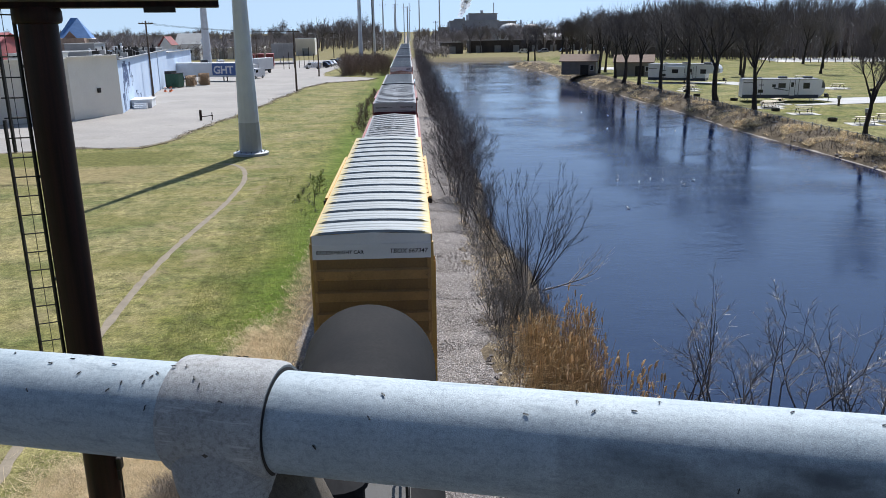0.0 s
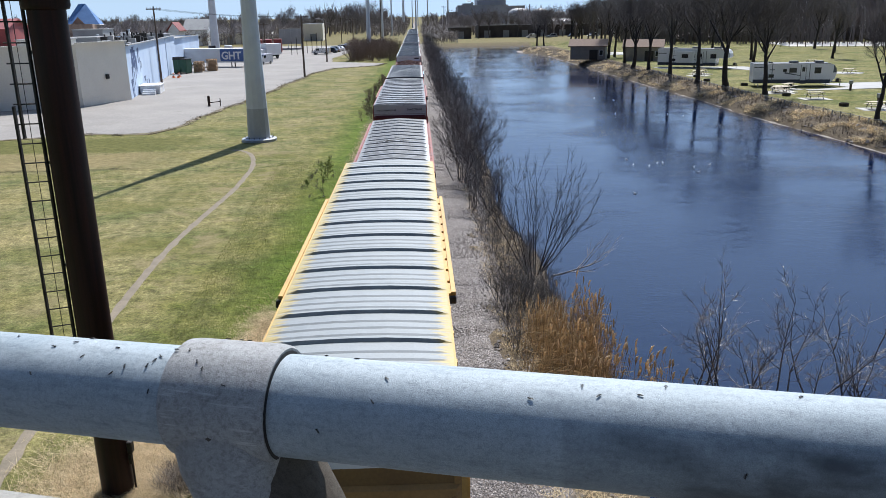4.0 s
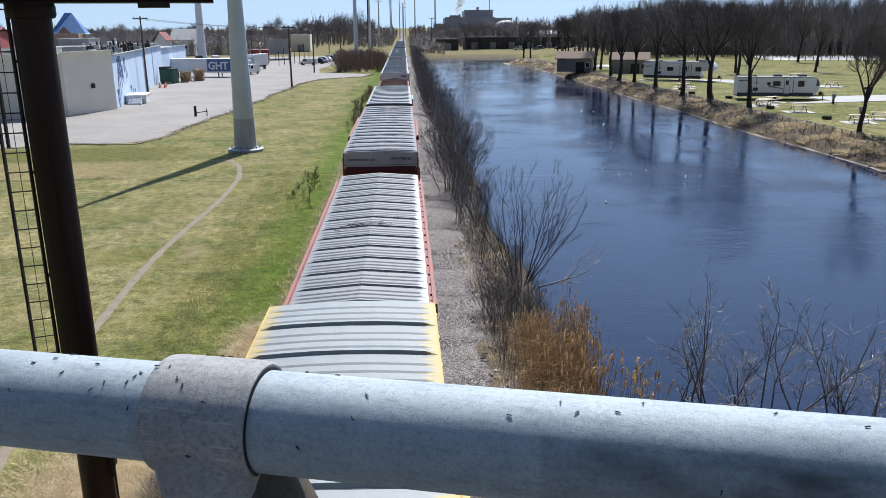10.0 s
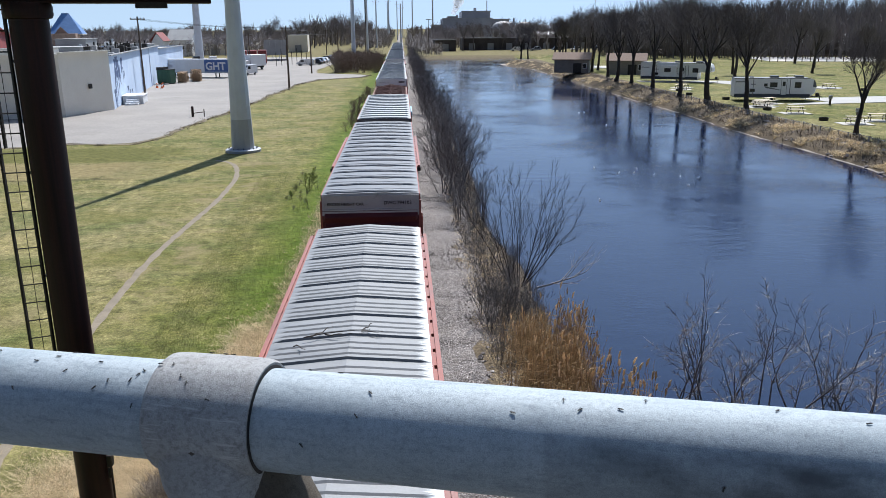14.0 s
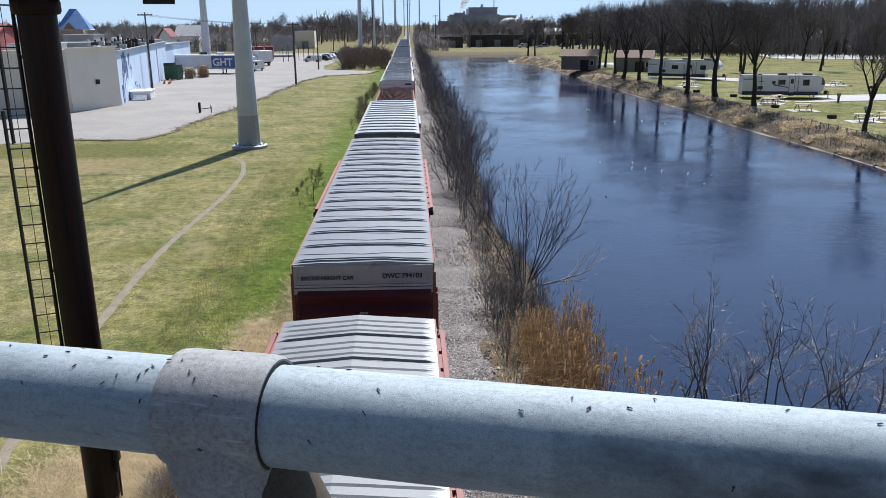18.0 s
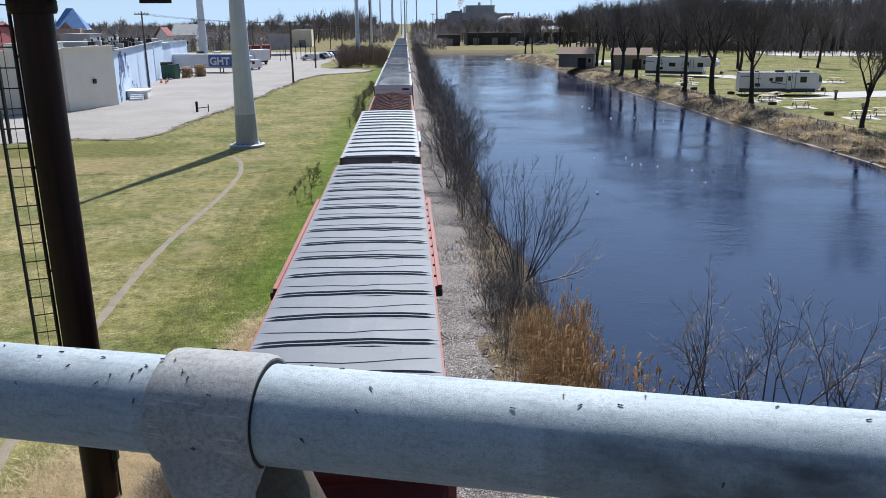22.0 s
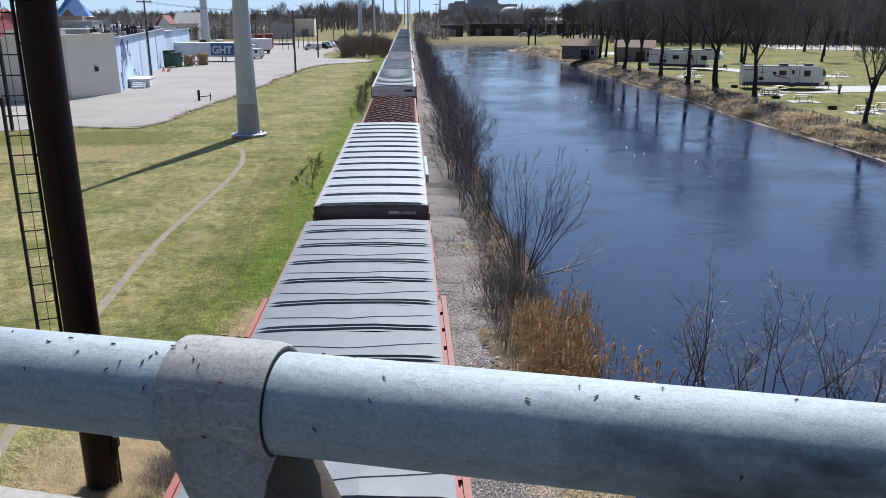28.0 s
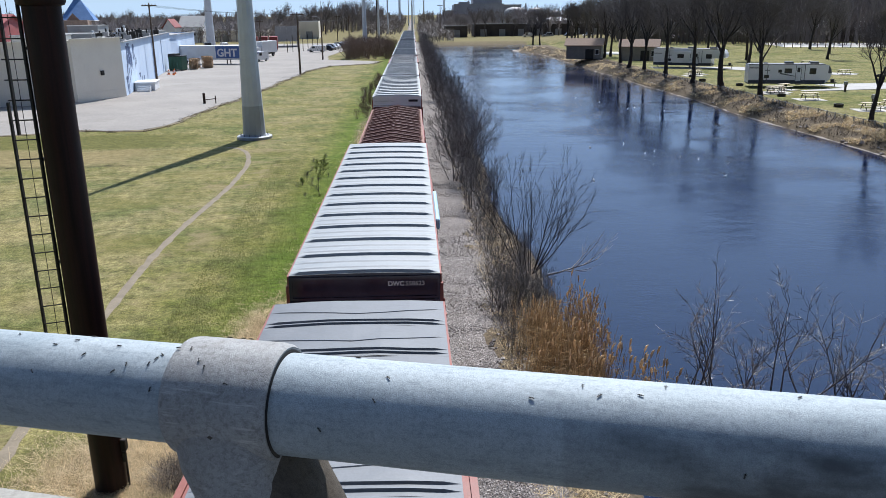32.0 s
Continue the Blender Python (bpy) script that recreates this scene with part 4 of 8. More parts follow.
# ---- the bridge with its handrail ----
ASPHALT = surf("asphalt", (0.045, 0.045, 0.047), (0.07, 0.069, 0.068), 1.0, 0.9, 0, 0.4, 40.0)
RAIL_Q = Vector((0.0, 0.4105, 10.3964))
RAIL_A = Vector((0.9672, -0.2540, 0.0062)).normalized()
RAIL_S = Vector((-0.2540, -0.9672, 0.0)).normalized()
RAIL_U = RAIL_S.cross(RAIL_A)
ON_RAIL = Matrix((RAIL_A, -RAIL_S, RAIL_U)).transposed().to_4x4()
ON_RAIL.translation = RAIL_Q
rail = thing("handrail", "weathered galvanised pipe handrail of the road bridge", "handrail")
rs = Shape()
rs.line([RAIL_Q + RAIL_A * q for q in (-2.4, -1.2, -0.6, -0.3, 0, 0.3, 0.6, 1.2, 2.4)], [0.03015] * 9, 48)
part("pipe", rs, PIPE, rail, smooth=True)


def sleeve_shape():
    """The tee fitting: a collar round the pipe that flares down into the post."""
    s = Shape()
    prof = [(0.0305, -0.037), (0.0335, -0.0375), (0.0352, -0.0355), (0.0358, -0.031), (0.0358, 0.021), (0.0352, 0.0255), (0.0336, 0.028), (0.0305, 0.0275)]
    n = 40
    v = []
    for r, a in prof:
        for i in range(n):
            w = 2 * math.pi * i / n
            v.append(RAIL_Q + RAIL_A * (-0.1105 + a) + (RAIL_S * math.cos(w) + RAIL_U * math.sin(w)) * r)
    f = [(k * n + i, k * n + (i + 1) % n, k * n + n + (i + 1) % n, k * n + n + i) for k in range(len(prof) - 1) for i in range(n)]
    s.add(v, f)
    return s


part("sleeve", sleeve_shape(), SLEEVE, rail, "rough cast collar with scratches", smooth=True)
# black ring drawn for the shadow in the gap where the pipe enters the collar
gap = Shape()
gn = 40
gap.add([RAIL_Q + RAIL_A * (-0.1105 + a) + (RAIL_S * math.cos(2 * math.pi * i / gn) + RAIL_U * math.sin(2 * math.pi * i / gn)) * r for r, a in ((0.0322, 0.0279), (0.0314, 0.0284), (0.0302, 0.0285)) for i in range(gn)],
        [(k * gn + i, k * gn + (i + 1) % gn, k * gn + gn + (i + 1) % gn, k * gn + gn + i) for k in range(2) for i in range(gn)])
part("joint", gap, BLACK_STEEL, rail, "dark ring for the shadow in the joint", smooth=True)
# the post: an oval tube, blended into the collar
ps = Shape()
n, lev = 28, [(0.000, 0.029, 0.0354, -0.006), (-0.018, 0.031, 0.0354, -0.003), (-0.032, 0.0335, 0.0352, 0.003), (-0.048, 0.036, 0.035, 0.013), (-0.07, 0.0375, 0.035, 0.022), (-0.4, 0.0375, 0.035, 0.15), (-0.70, 0.0375, 0.035, 0.265)]
pv = []
for dz, a, b, off in lev:
    for i in range(n):
        w = 2 * math.pi * i / n
        pv.append(RAIL_Q + RAIL_A * (-0.1105 + off + a * math.cos(w)) + RAIL_S * (b * math.sin(w)) + Vector((0, 0, dz)))
ps.add(pv, [(k * n + i, k * n + (i + 1) % n, k * n + n + (i + 1) % n, k * n + n + i) for k in range(len(lev) - 1) for i in range(n)])
part("post", ps, POST_SHADED, rail, "post below the collar, coloured dark for its shade", smooth=True)
# the collar's lower lip that runs down over the post
fl = Shape()
fv, flev = [], [(-0.002, 0.0300, 0.0345, -0.0048), (-0.020, 0.0330, 0.0372, -0.004), (-0.034, 0.0325, 0.0380, -0.002), (-0.050, 0.0305, 0.0386, 0.0035), (-0.075, 0.0290, 0.0388, 0.012), (-0.12, 0.0285, 0.0388, 0.029), (-0.30, 0.0285, 0.0388, 0.097)]
for dz, a, b, off in flev:
    for i in range(n):
        w = 2 * math.pi * i / n
        ca, sa = math.copysign(abs(math.cos(w)) ** 0.6, math.cos(w)), math.copysign(abs(math.sin(w)) ** 0.6, math.sin(w))
        fv.append(RAIL_Q + RAIL_A * (-0.1105 + off + a * ca) + RAIL_S * (b * sa) + Vector((0, 0, dz)))
fl.add(fv, [(k * n + i, k * n + (i + 1) % n, k * n + n + (i + 1) % n, k * n + n + i) for k in range(len(flev) - 1) for i in range(n)])
part("socket", fl, SLEEVE, rail, "mottled cast socket below the collar", smooth=True)
bridge = thing("bridge", "concrete deck edge of the road bridge", "bridge", kind="structure")
out = -RAIL_S
dk = Shape()
def along(q, o, z):
    p = RAIL_Q + RAIL_A * q + out * o
    return Vector((p.x, p.y, z))
def slab(s, q0, q1, o0, o1, z0, z1):
    v = [along(q, o, z) for z in (z0, z1) for o in (o0, o1) for q in (q0, q1)]
    s.add(v, [(0, 1, 3, 2), (4, 6, 7, 5), (0, 4, 5, 1), (2, 3, 7, 6), (0, 2, 6, 4), (1, 5, 7, 3)])
slab(dk, -30, 30, -1.6, 0.72, 9.25, 9.5)
part("walkway", dk, CONCRETE, bridge)
dk = Shape()
slab(dk, -30, 30, -12.0, -1.6, 9.1, 9.35)
part("roadway", dk, ASPHALT, bridge, "dark asphalt roadway")
# unseen strip added in the dark tone, to cut bounce onto the pipe
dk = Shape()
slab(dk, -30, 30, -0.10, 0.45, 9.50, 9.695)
part("footing_strip", dk, CONCRETE, bridge, "unseen dark strip that cuts bounce onto the handrail")
dk = Shape()
slab(dk, -30, 30, 0.45, 0.778, 9.50, 9.70)
part("curb", dk, CURB, bridge)
dk = Shape()
for o in (-7.5, -5.0, -2.5, 0.2):
    slab(dk, -30, 30, o - 0.2, o + 0.2, 8.2, 9.25)
part("girder", dk, CONCRETE, bridge)

# midges that sit on the rail
MIDGE = plain("midge_black", (0.012, 0.011, 0.010))
WING = plain("midge_wing", (0.035, 0.036, 0.04), 0.5)
body_me = Shape().turned([(0.0001, -0.0021), (0.0003, -0.0015), (0.0004, -0.0005), (0.0003, 0.0003), (0.0005, 0.0007), (0.0005, 0.0012), (0.0003, 0.0017), (0.0003, 0.0020), (0.0001, 0.0022)], 8, pose(0, 0, 0.0006, -90, 0, 0)).mesh("body", MIDGE)
wing_me = Shape().add([Vector(p) for p in ((0, 0.0008, 0.0010), (0.0005, -0.0005, 0.0010), (0.0005, -0.0018, 0.0008), (0.0001, -0.0021, 0.0009), (0, 0.0008, 0.0011), (0.0005, -0.0005, 0.0011), (0.0005, -0.0018, 0.0009), (0.0001, -0.0021, 0.0010))], [(3, 2, 1, 0), (4, 5, 6, 7), (0, 1, 5, 4), (1, 2, 6, 5), (2, 3, 7, 6), (3, 0, 4, 7)]).mesh("wing", WING)
leg_me = []
for y in (0.0003, 0.0008, 0.0013):
    for e in (-1, 1):
        leg_me.append(Shape().line([(0, y, 0.0006), (e * 0.0008, y * 1.2, 0.0008), (e * 0.0013, y * 1.6 - 0.0005, 0.0001)], [0.00008, 0.00007, 0.00005], 3).mesh("leg", MIDGE))
SITTING = [(-0.263, -2), (-0.231, 14), (-0.22, 2), (-0.215, -15), (-0.189, 7), (-0.207, 26), (-0.176, 34), (-0.162, 31), (-0.159, 23), (-0.157, 16), (-0.183, 44), (-0.236, 52), (-0.156, 60), (-0.145, 15), (-0.137, 14), (-0.128, 28), (-0.123, 35),
           (-0.107, 49), (-0.125, -25), (-0.116, -25), (-0.111, -25), (-0.06, -22), (-0.04, -16), (-0.016, 22), (-0.021, 50), (-0.051, 85), (0.09, 10), (0.099, 22), (0.064, 32), (0.12, 17), (0.133, -1), (0.199, -2), (0.241, 9), (0.171, 88)]
rng = random.Random(5)
first = None
for q, a in SITTING:
    r = 0.0358 if -0.151 < q < -0.076 else 0.0302
    m = ON_RAIL @ Matrix.Translation((q, 0, 0)) @ pose(0, 0, 0, a, 0, 0) @ Matrix.Translation((0, 0, r)) @ pose(0, 0, 0, 0, 0, rng.uniform(0, 360))
    m = Matrix.LocRotScale(m.translation, m.to_quaternion(), None)
    if first is None:
        first = thing("midge", "tiny black midge resting on the pipe", "insect", m, "midges on the handrail")
        first.scale = (0.78, 0.78, 0.78)
        part("body", body_me, MIDGE, first)
        part("wing", wing_me, WING, first)
        part("wing", wing_me, WING, first, at=Matrix.Diagonal((-1, 1, 1, 1)))
        for me in leg_me:
            part("leg", me, MIDGE, first)
    else:
        copy_thing(first, m)

# ---- the billboard's post with its ladder ----
BX, BY = -7.25, 16.48
board = thing("billboard", "dark brown steel billboard post with a ladder", "billboard", pose(BX, BY, 0))
part("column", Shape().turned([(0.39, -0.3), (0.39, 0.02), (0.362, 0.05), (0.362, 10.95)], 40), RUST_STEEL, board, smooth=True)
part("flange", Shape().turned([(0.36, 10.82), (0.43, 10.84), (0.455, 10.90), (0.455, 11.05), (0.43, 11.13), (0.3, 11.14)], 40), RUST_STEEL, board, smooth=True)
SKEW = pose(0, 0, 0, 0, 0, 14)
for y in (-0.25, 0.1):
    part("beam", Shape().box(-4.6, 3.45, y, y + 0.2, 11.14, 11.6, SKEW).box(-4.6, 3.45, y - 0.08, y + 0.28, 11.12, 11.15, SKEW), RUST_STEEL, board)
for k in range(7):
    part("outrigger", Shape().box(-4.2 + k * 1.2, -4.05 + k * 1.2, -1.2, 1.2, 11.6, 11.8, SKEW), RUST_STEEL, board)
for k in range(15):
    part("panel", Shape().box(-4.6 + k * 0.53, -4.09 + k * 0.53, -1.3, -1.22, 11.25 + 0.03 * (k % 3), 15.6, SKEW), RUST_STEEL, board)
part("catwalk", Shape().box(-4.6, 3.4, -1.9, -1.3, 11.20, 11.25, SKEW), BLACK_STEEL, board)
part("bracket", Shape().box(2.0, 2.6, -0.4, -0.1, 11.02, 11.13, SKEW), BLACK_STEEL, board)
for k in range(21):
    z = 3.1 + k * 0.395
    part("rung", Shape().tube((-0.37, -0.17, z), (-0.77, -0.35, z + 0.01), 0.015, n=6), BLACK_STEEL, board)
part("ladder_rail", Shape().box(-0.79, -0.75, -0.39, -0.31, 2.9, 9.0), BLACK_STEEL, board, "black steel ladder rail")
part("ladder_rail", Shape().box(-0.40, -0.355, -0.21, -0.13, 2.9, 11.2), BLACK_STEEL, board)
part("ladder_rail", Shape().box(-0.69, -0.65, -0.35, -0.27, 8.35, 11.3), BLACK_STEEL, board)
for z in (3.4, 5.6, 7.8, 10.0):
    part("standoff", Shape().box(-0.40, -0.30, -0.19, -0.13, z, z + 0.06), BLACK_STEEL, board)
part("safety_cable", Shape().tube((-0.56, -0.25, 2.9), (-0.56, -0.25, 11.2), 0.007, n=6), BLACK_STEEL, board)
mb = Shape().soft_box(0.35, 0.47, -0.10, 0.08, 1.0, 1.3, 0.02).tube((0.41, 0.0, 0.0), (0.41, 0.0, 1.1), 0.025, n=8).soft_box(0.38, 0.45, -0.13, -0.09, 0.75, 1.0, 0.01)
part("meter_box", mb, BLACK_STEEL, board, "small dark electric meter box")

# ---- transmission towers and poles ----
tower = thing("transmission_tower", "tapered pale grey steel pole on a concrete footing", "power pylon", pose(-14.3, 71.4, 0, 0, 0, 80))
part("footing", Shape().turned([(1.55, -0.3), (1.55, 0.22), (1.42, 0.28), (0.2, 0.3)], 32), TOWER_BASE, tower, "round concrete footing")
part("lower_shaft", Shape().turned([(1.10, 0.29), (1.10, 0.36), (1.0, 0.37), (0.905, 2.9)], 12), TOWER_BASE, tower, "darker grey lower shaft")
part("shaft", Shape().turned([(0.904, 2.9), (0.63, 13.3), (0.32, 23.0), (0.13, 30.0)], 12), TOWER_GREY, tower)
for k in range(16):
    w = 2 * math.pi * k / 16
    part("bolt", Shape().tube((1.25 * math.cos(w), 1.25 * math.sin(w), 0.28), (1.25 * math.cos(w), 1.25 * math.sin(w), 0.42), 0.03, n=6), BLACK_STEEL, tower)
for z, ln in ((17.6, 3.2), (21.8, 3.0), (26.0, 2.8)):
    part("arm", Shape().tube((0, 0, z), (ln, 0, z + 0.8), 0.16, 0.08, 8).tube((0, 0, z), (-ln, 0, z + 0.8), 0.16, 0.08, 8), TOWER_GREY, tower)


def steel_pole(x, y, h, r, mat=TOWER_GREY, arms=(), label="slender grey steel power pole"):
    p = thing("power_pole", label, "power pole", pose(x, y, 0), "poles along the railway")
    part("shaft", Shape().turned([(r, -0.2), (r * 0.55, h)], 12), mat, p, smooth=True)
    for z, ln in arms:
        part("arm", Shape().tube((-ln, 0, z), (ln, 0, z), 0.1, n=6), mat, p)
        for e in (-1, 0, 1):
            part("insulator", Shape().turned([(0.05, 0), (0.12, 0.1), (0.05, 0.2), (0.12, 0.3), (0.04, 0.5)], 8, pose(e * ln * 0.9, 0, z)), BAND_GREY, p)
    return p


steel_pole(-72.0, 295.0, 30.0, 1.6)
steel_pole(-12.4, 214.0, 27.0, 0.62, arms=((19.5, 2.6),))
steel_pole(-22.0, 520.0, 60.0, 0.62, RUST_STEEL, (), "tall dark rusty steel power pole")
for x, y, h in ((-13.5, 330, 28), (-13.0, 440, 26), (-8.0, 560, 30), (-10.0, 640, 30), (-3.0, 700, 32), (2.0, 820, 36), (0.0, 420, 22)):
    steel_pole(x, y, h, 0.5, arms=((h * 0.9, 1.8),))
steel_pole(35.0, 900.0, 70.0, 1.0)
steel_pole(14.0, 980.0, 62.0, 0.9)


def wood_pole(x, y, h, lamp=False):
    p = thing("utility_pole", "dark wooden utility pole with a crossarm", "utility pole", pose(x, y, 0), "utility poles by the yard")
    part("shaft", Shape().turned([(0.19, -0.2), (0.12, h)], 10), POLE_WOOD, p, smooth=True)
    if lamp:
        part("lamp_arm", Shape().line([(0, 0, h - 0.6), (-0.6, 0, h + 0.2), (-1.4, 0, h + 0.4)], [0.05, 0.04, 0.04], 6), GALV, p)
        part("lamp_head", Shape().soft_box(-2.1, -1.3, -0.2, 0.2, h + 0.28, h + 0.48, 0.05), BAND_GREY, p)
    else:
        part("crossarm", Shape().box(-1.2, 1.2, -0.07, 0.07, h - 0.5, h - 0.32), POLE_WOOD, p)
        for e in (-1.05, -0.5, 0.5, 1.05):
            part("insulator", Shape().turned([(0.04, 0), (0.07, 0.08), (0.03, 0.2)], 8, pose(e, 0, h - 0.32)), BAND_GREY, p)
    return p


wood_pole(-20.6, 148.6, 11.0)
wood_pole(-43.0, 137.1, 12.6)
wood_pole(-21.6, 196.0, 9.7, True)
for x, y, h in ((-20, 260, 10), (-17, 300, 10), (-15, 345, 10), (-30, 330, 10), (-46, 250, 9), (12.0, 352, 14)):
    wood_pole(x, y, h)
WIRE = plain("wire_black", (0.03, 0.03, 0.032))
wires = thing("power_lines", "thin dark overhead wires between the poles", "wires")


def wire(a, b, sag, r=0.02):
    pts = []
    for k in range(13):
        q = k / 12
        p = Vector(a).lerp(Vector(b), q)
        p.z -= sag * 4 * q * (1 - q)
        pts.append(p)
    part("wire", Shape().line(pts, [r] * 13, 4), WIRE, wires)


for e in (-1.05, 0, 1.05):
    wire((-20.6 + e, 148.6, 10.6), (-20 + e, 260, 9.6), 1.2)
    wire((-43 + e, 137.1, 12.2), (-20.6 + e, 148.6, 10.6), 0.4)
wire((-11.9, 71.4, 22.4), (-12.4, 214.0, 19.6), 2.5)
wire((-16.7, 71.4, 22.4), (-15.0, 214.0, 19.6), 2.5)
wire((-12.4, 214.0, 19.6), (-13.5, 330.0, 25.2), 2.0)
wire((-15.0, 214.0, 19.6), (-15.2, 330.0, 25.2), 2.0)

# ---- the yard and its buildings ----
LOT = surf("lot_paving", (0.235, 0.215, 0.195), (0.31, 0.285, 0.26), 0.12, 0.9, 0, 0.3, 4.0, 0.02, stain=(0.22, 0.20, 0.175), stain_at=0.58)
lot_poly = [(-34.5, 76.5), (-32.1, 78.0), (-29.0, 77.0), (-26.0, 77.6), (-24.8, 80.5), (-24.6, 84.0), (-24.2, 94), (-23.0, 106), (-22.6, 114), (-21.9, 122), (-21.8, 133), (-20.8, 145), (-20.4, 158), (-17.5, 172), (-9.0, 178), (-7.5, 186), (-12.0, 190), (-20.5, 196), (-22.0, 212), (-21.0, 235), (-18.5, 262),
            (-16.5, 300), (-14.5, 360), (-13.0, 460), (-40.0, 460), (-70, 380), (-140, 360), (-140, 60), (-70, 70), (-45, 72.5)]
fine_poly = []
for (xa, ya), (xb, yb) in zip(lot_poly, lot_poly[1:] + lot_poly[:1]):
    n = max(1, int(math.hypot(xb - xa, yb - ya) / 2))
    for k in range(n):
        x, y = xa + (xb - xa) * k / n, ya + (yb - ya) * k / n
        fine_poly.append((x + 0.5 * rough(x, y, 0.6, 1.0), y + 0.5 * rough(x, y, 0.6, 5.0)))
solid("yard", Shape().prism(fine_poly, -0.2, 0.075), LOT, "pale worn gravel and concrete loading yard", "pavement", "structure")
VERGE = surf("verge_dirt", (0.15, 0.12, 0.075), (0.25, 0.20, 0.125), 0.5, 0.95, 0, 0.6, 5.0, 0.03, stain=(0.12, 0.13, 0.03), stain_at=0.54)
solid("yard_verge", Shape().prism([(x + 0.35 + 0.9 * rough(x, y, 0.9, 11.0), y - 0.55 + 1.1 * rough(x, y, 0.9, 15.0)) for x, y in fine_poly], -0.2, 0.05), VERGE, "bare brown dirt along the yard's edge", "ground", "structure")
DIRT = surf("path_dirt", (0.185, 0.152, 0.108), (0.25, 0.206, 0.15), 1.5, 0.95, 0, 0.4, 14.0, 0.02, stain=(0.25, 0.22, 0.12), stain_at=0.64)
way_pts = [(-10.2, 16), (-11.0, 22), (-11.62, 28.3), (-12.1, 34.6), (-12.2, 41.8), (-11.95, 49.6), (-12.1, 54.5), (-12.4, 58.5), (-13.3, 63.0), (-14.4, 65.4), (-15.6, 66.4)]


def way_at(q):
    k = min(int(q), len(way_pts) - 2)
    u = q - k
    p = [Vector(way_pts[min(max(k + d, 0), len(way_pts) - 1)]) for d in (-1, 0, 1, 2)]
    return 0.5 * ((2 * p[1]) + (p[2] - p[0]) * u + (2 * p[0] - 5 * p[1] + 4 * p[2] - p[3]) * u * u + (3 * p[1] - p[0] - 3 * p[2] + p[3]) * u ** 3)


pn = 120


def path_pt(i, j):
    q = j / (pn - 1) * (len(way_pts) - 1.001)
    c = way_at(q)
    d = (way_at(min(q + 0.02, len(way_pts) - 1.001)) - c)
    d = d.normalized() if d.length > 1e-6 else Vector((0, 1))
    w = (0.18 + 0.07 * rough(j, 2, 0.5)) * (i - 1)
    x, y = c.x + d.y * w + 0.06 * rough(j, i, 0.9), c.y - d.x * w
    return (x, y, ground_z(x, y) + (0.028 if i == 1 else 0.012))


solid("path", Shape().sheet(3, pn, path_pt), DIRT, "narrow trodden dirt path through the grass", "path", "structure", smooth=True)

TAN = surf("tan_block_wall", (0.74, 0.70, 0.62), (0.80, 0.76, 0.67), 0.25, 0.85, 0, 0.2, 6.0)
BLUE = surf("blue_mural_wall", (0.48, 0.60, 0.78), (0.56, 0.68, 0.84), 0.3, 0.8, 0, 0.15, 5.0, stain=(0.62, 0.68, 0.76), stain_at=0.60)
DARKBLUE = plain("dark_blue_paint", (0.05, 0.09, 0.20))
ROOFING = surf("flat_roofing", (0.32, 0.32, 0.32), (0.42, 0.42, 0.41), 0.2, 0.9)
GREYWALL = surf("grey_wall", (0.28, 0.29, 0.29), (0.34, 0.35, 0.35), 0.3, 0.85)
WHITE = surf("white_paint", (0.70, 0.71, 0.72), (0.78, 0.79, 0.80), 0.4, 0.5, 0, 0.1, 8.0)
BRICKRED = surf("red_siding", (0.20, 0.035, 0.035), (0.27, 0.055, 0.052), 0.6, 0.7)
GLASS_DARK = surf("dark_glass", (0.015, 0.018, 0.022), (0.03, 0.034, 0.04), 2.0, 0.12, 0.0, 0)
RUBBER = plain("rubber", (0.02, 0.02, 0.02), 0.85)
CAR_SILVER = surf("silver_car_paint", (0.45, 0.46, 0.48), (0.5, 0.51, 0.53), 3.0, 0.3, 0.5, 0)
CAR_DARK = surf("dark_car_paint", (0.02, 0.025, 0.035), (0.035, 0.04, 0.05), 3.0, 0.25, 0.3, 0)
CAR_WHITE = surf("white_car_paint", (0.66, 0.67, 0.68), (0.72, 0.73, 0.74), 3.0, 0.3, 0.0, 0)

# tan and blue warehouse, one wall bending at the corner
ware = thing("warehouse", "flat-roofed warehouse with tan and pale blue block walls", "warehouse")
C0, C1, C2, C3 = (-52.5, 98.7), (-42.4, 102.8), (-39.3, 111.4), (-51.2, 174.7)


def wall_between(a, b, z1, mat, parent, name="wall", t=0.3, z0=0.0, label=""):
    d = (Vector(b) - Vector(a)).normalized()
    nrm = Vector((-d.y, d.x)) * t
    return part(name, Shape().prism([tuple(a), tuple(b), tuple(Vector(b) + nrm), tuple(Vector(a) + nrm)], z0, z1), mat, parent, label)


def on_wall(a, b, q, off=0.0):
    """A pose on the outside of a wall, q metres along it, x along the wall."""
    d = (Vector(b) - Vector(a)).normalized()
    p = Vector(a) + d * q + Vector((d.y, -d.x)) * off
    return Matrix.Translation((p.x, p.y, 0)) @ Matrix.Rotation(math.atan2(d.y, d.x), 4, "Z")


C4 = (-54.6, 207.0)
wall_between(C0, C1, 7.6, TAN, ware)
wall_between(C1, C2, 7.8, TAN, ware)
wall_between(C2, C3, 7.2, BLUE, ware, label="pale blue painted block wall")
wall_between(C3, C4, 6.6, BLUE, ware, label="pale blue painted block wall")
wall_between(C4, (-110, 215), 6.6, BLUE, ware)
wall_between((-110, 215), (-110, 95), 7.0, GREYWALL, ware)
wall_between((-110, 95), C0, 7.6, TAN, ware)
core = Vector((-75.0, 150.0))
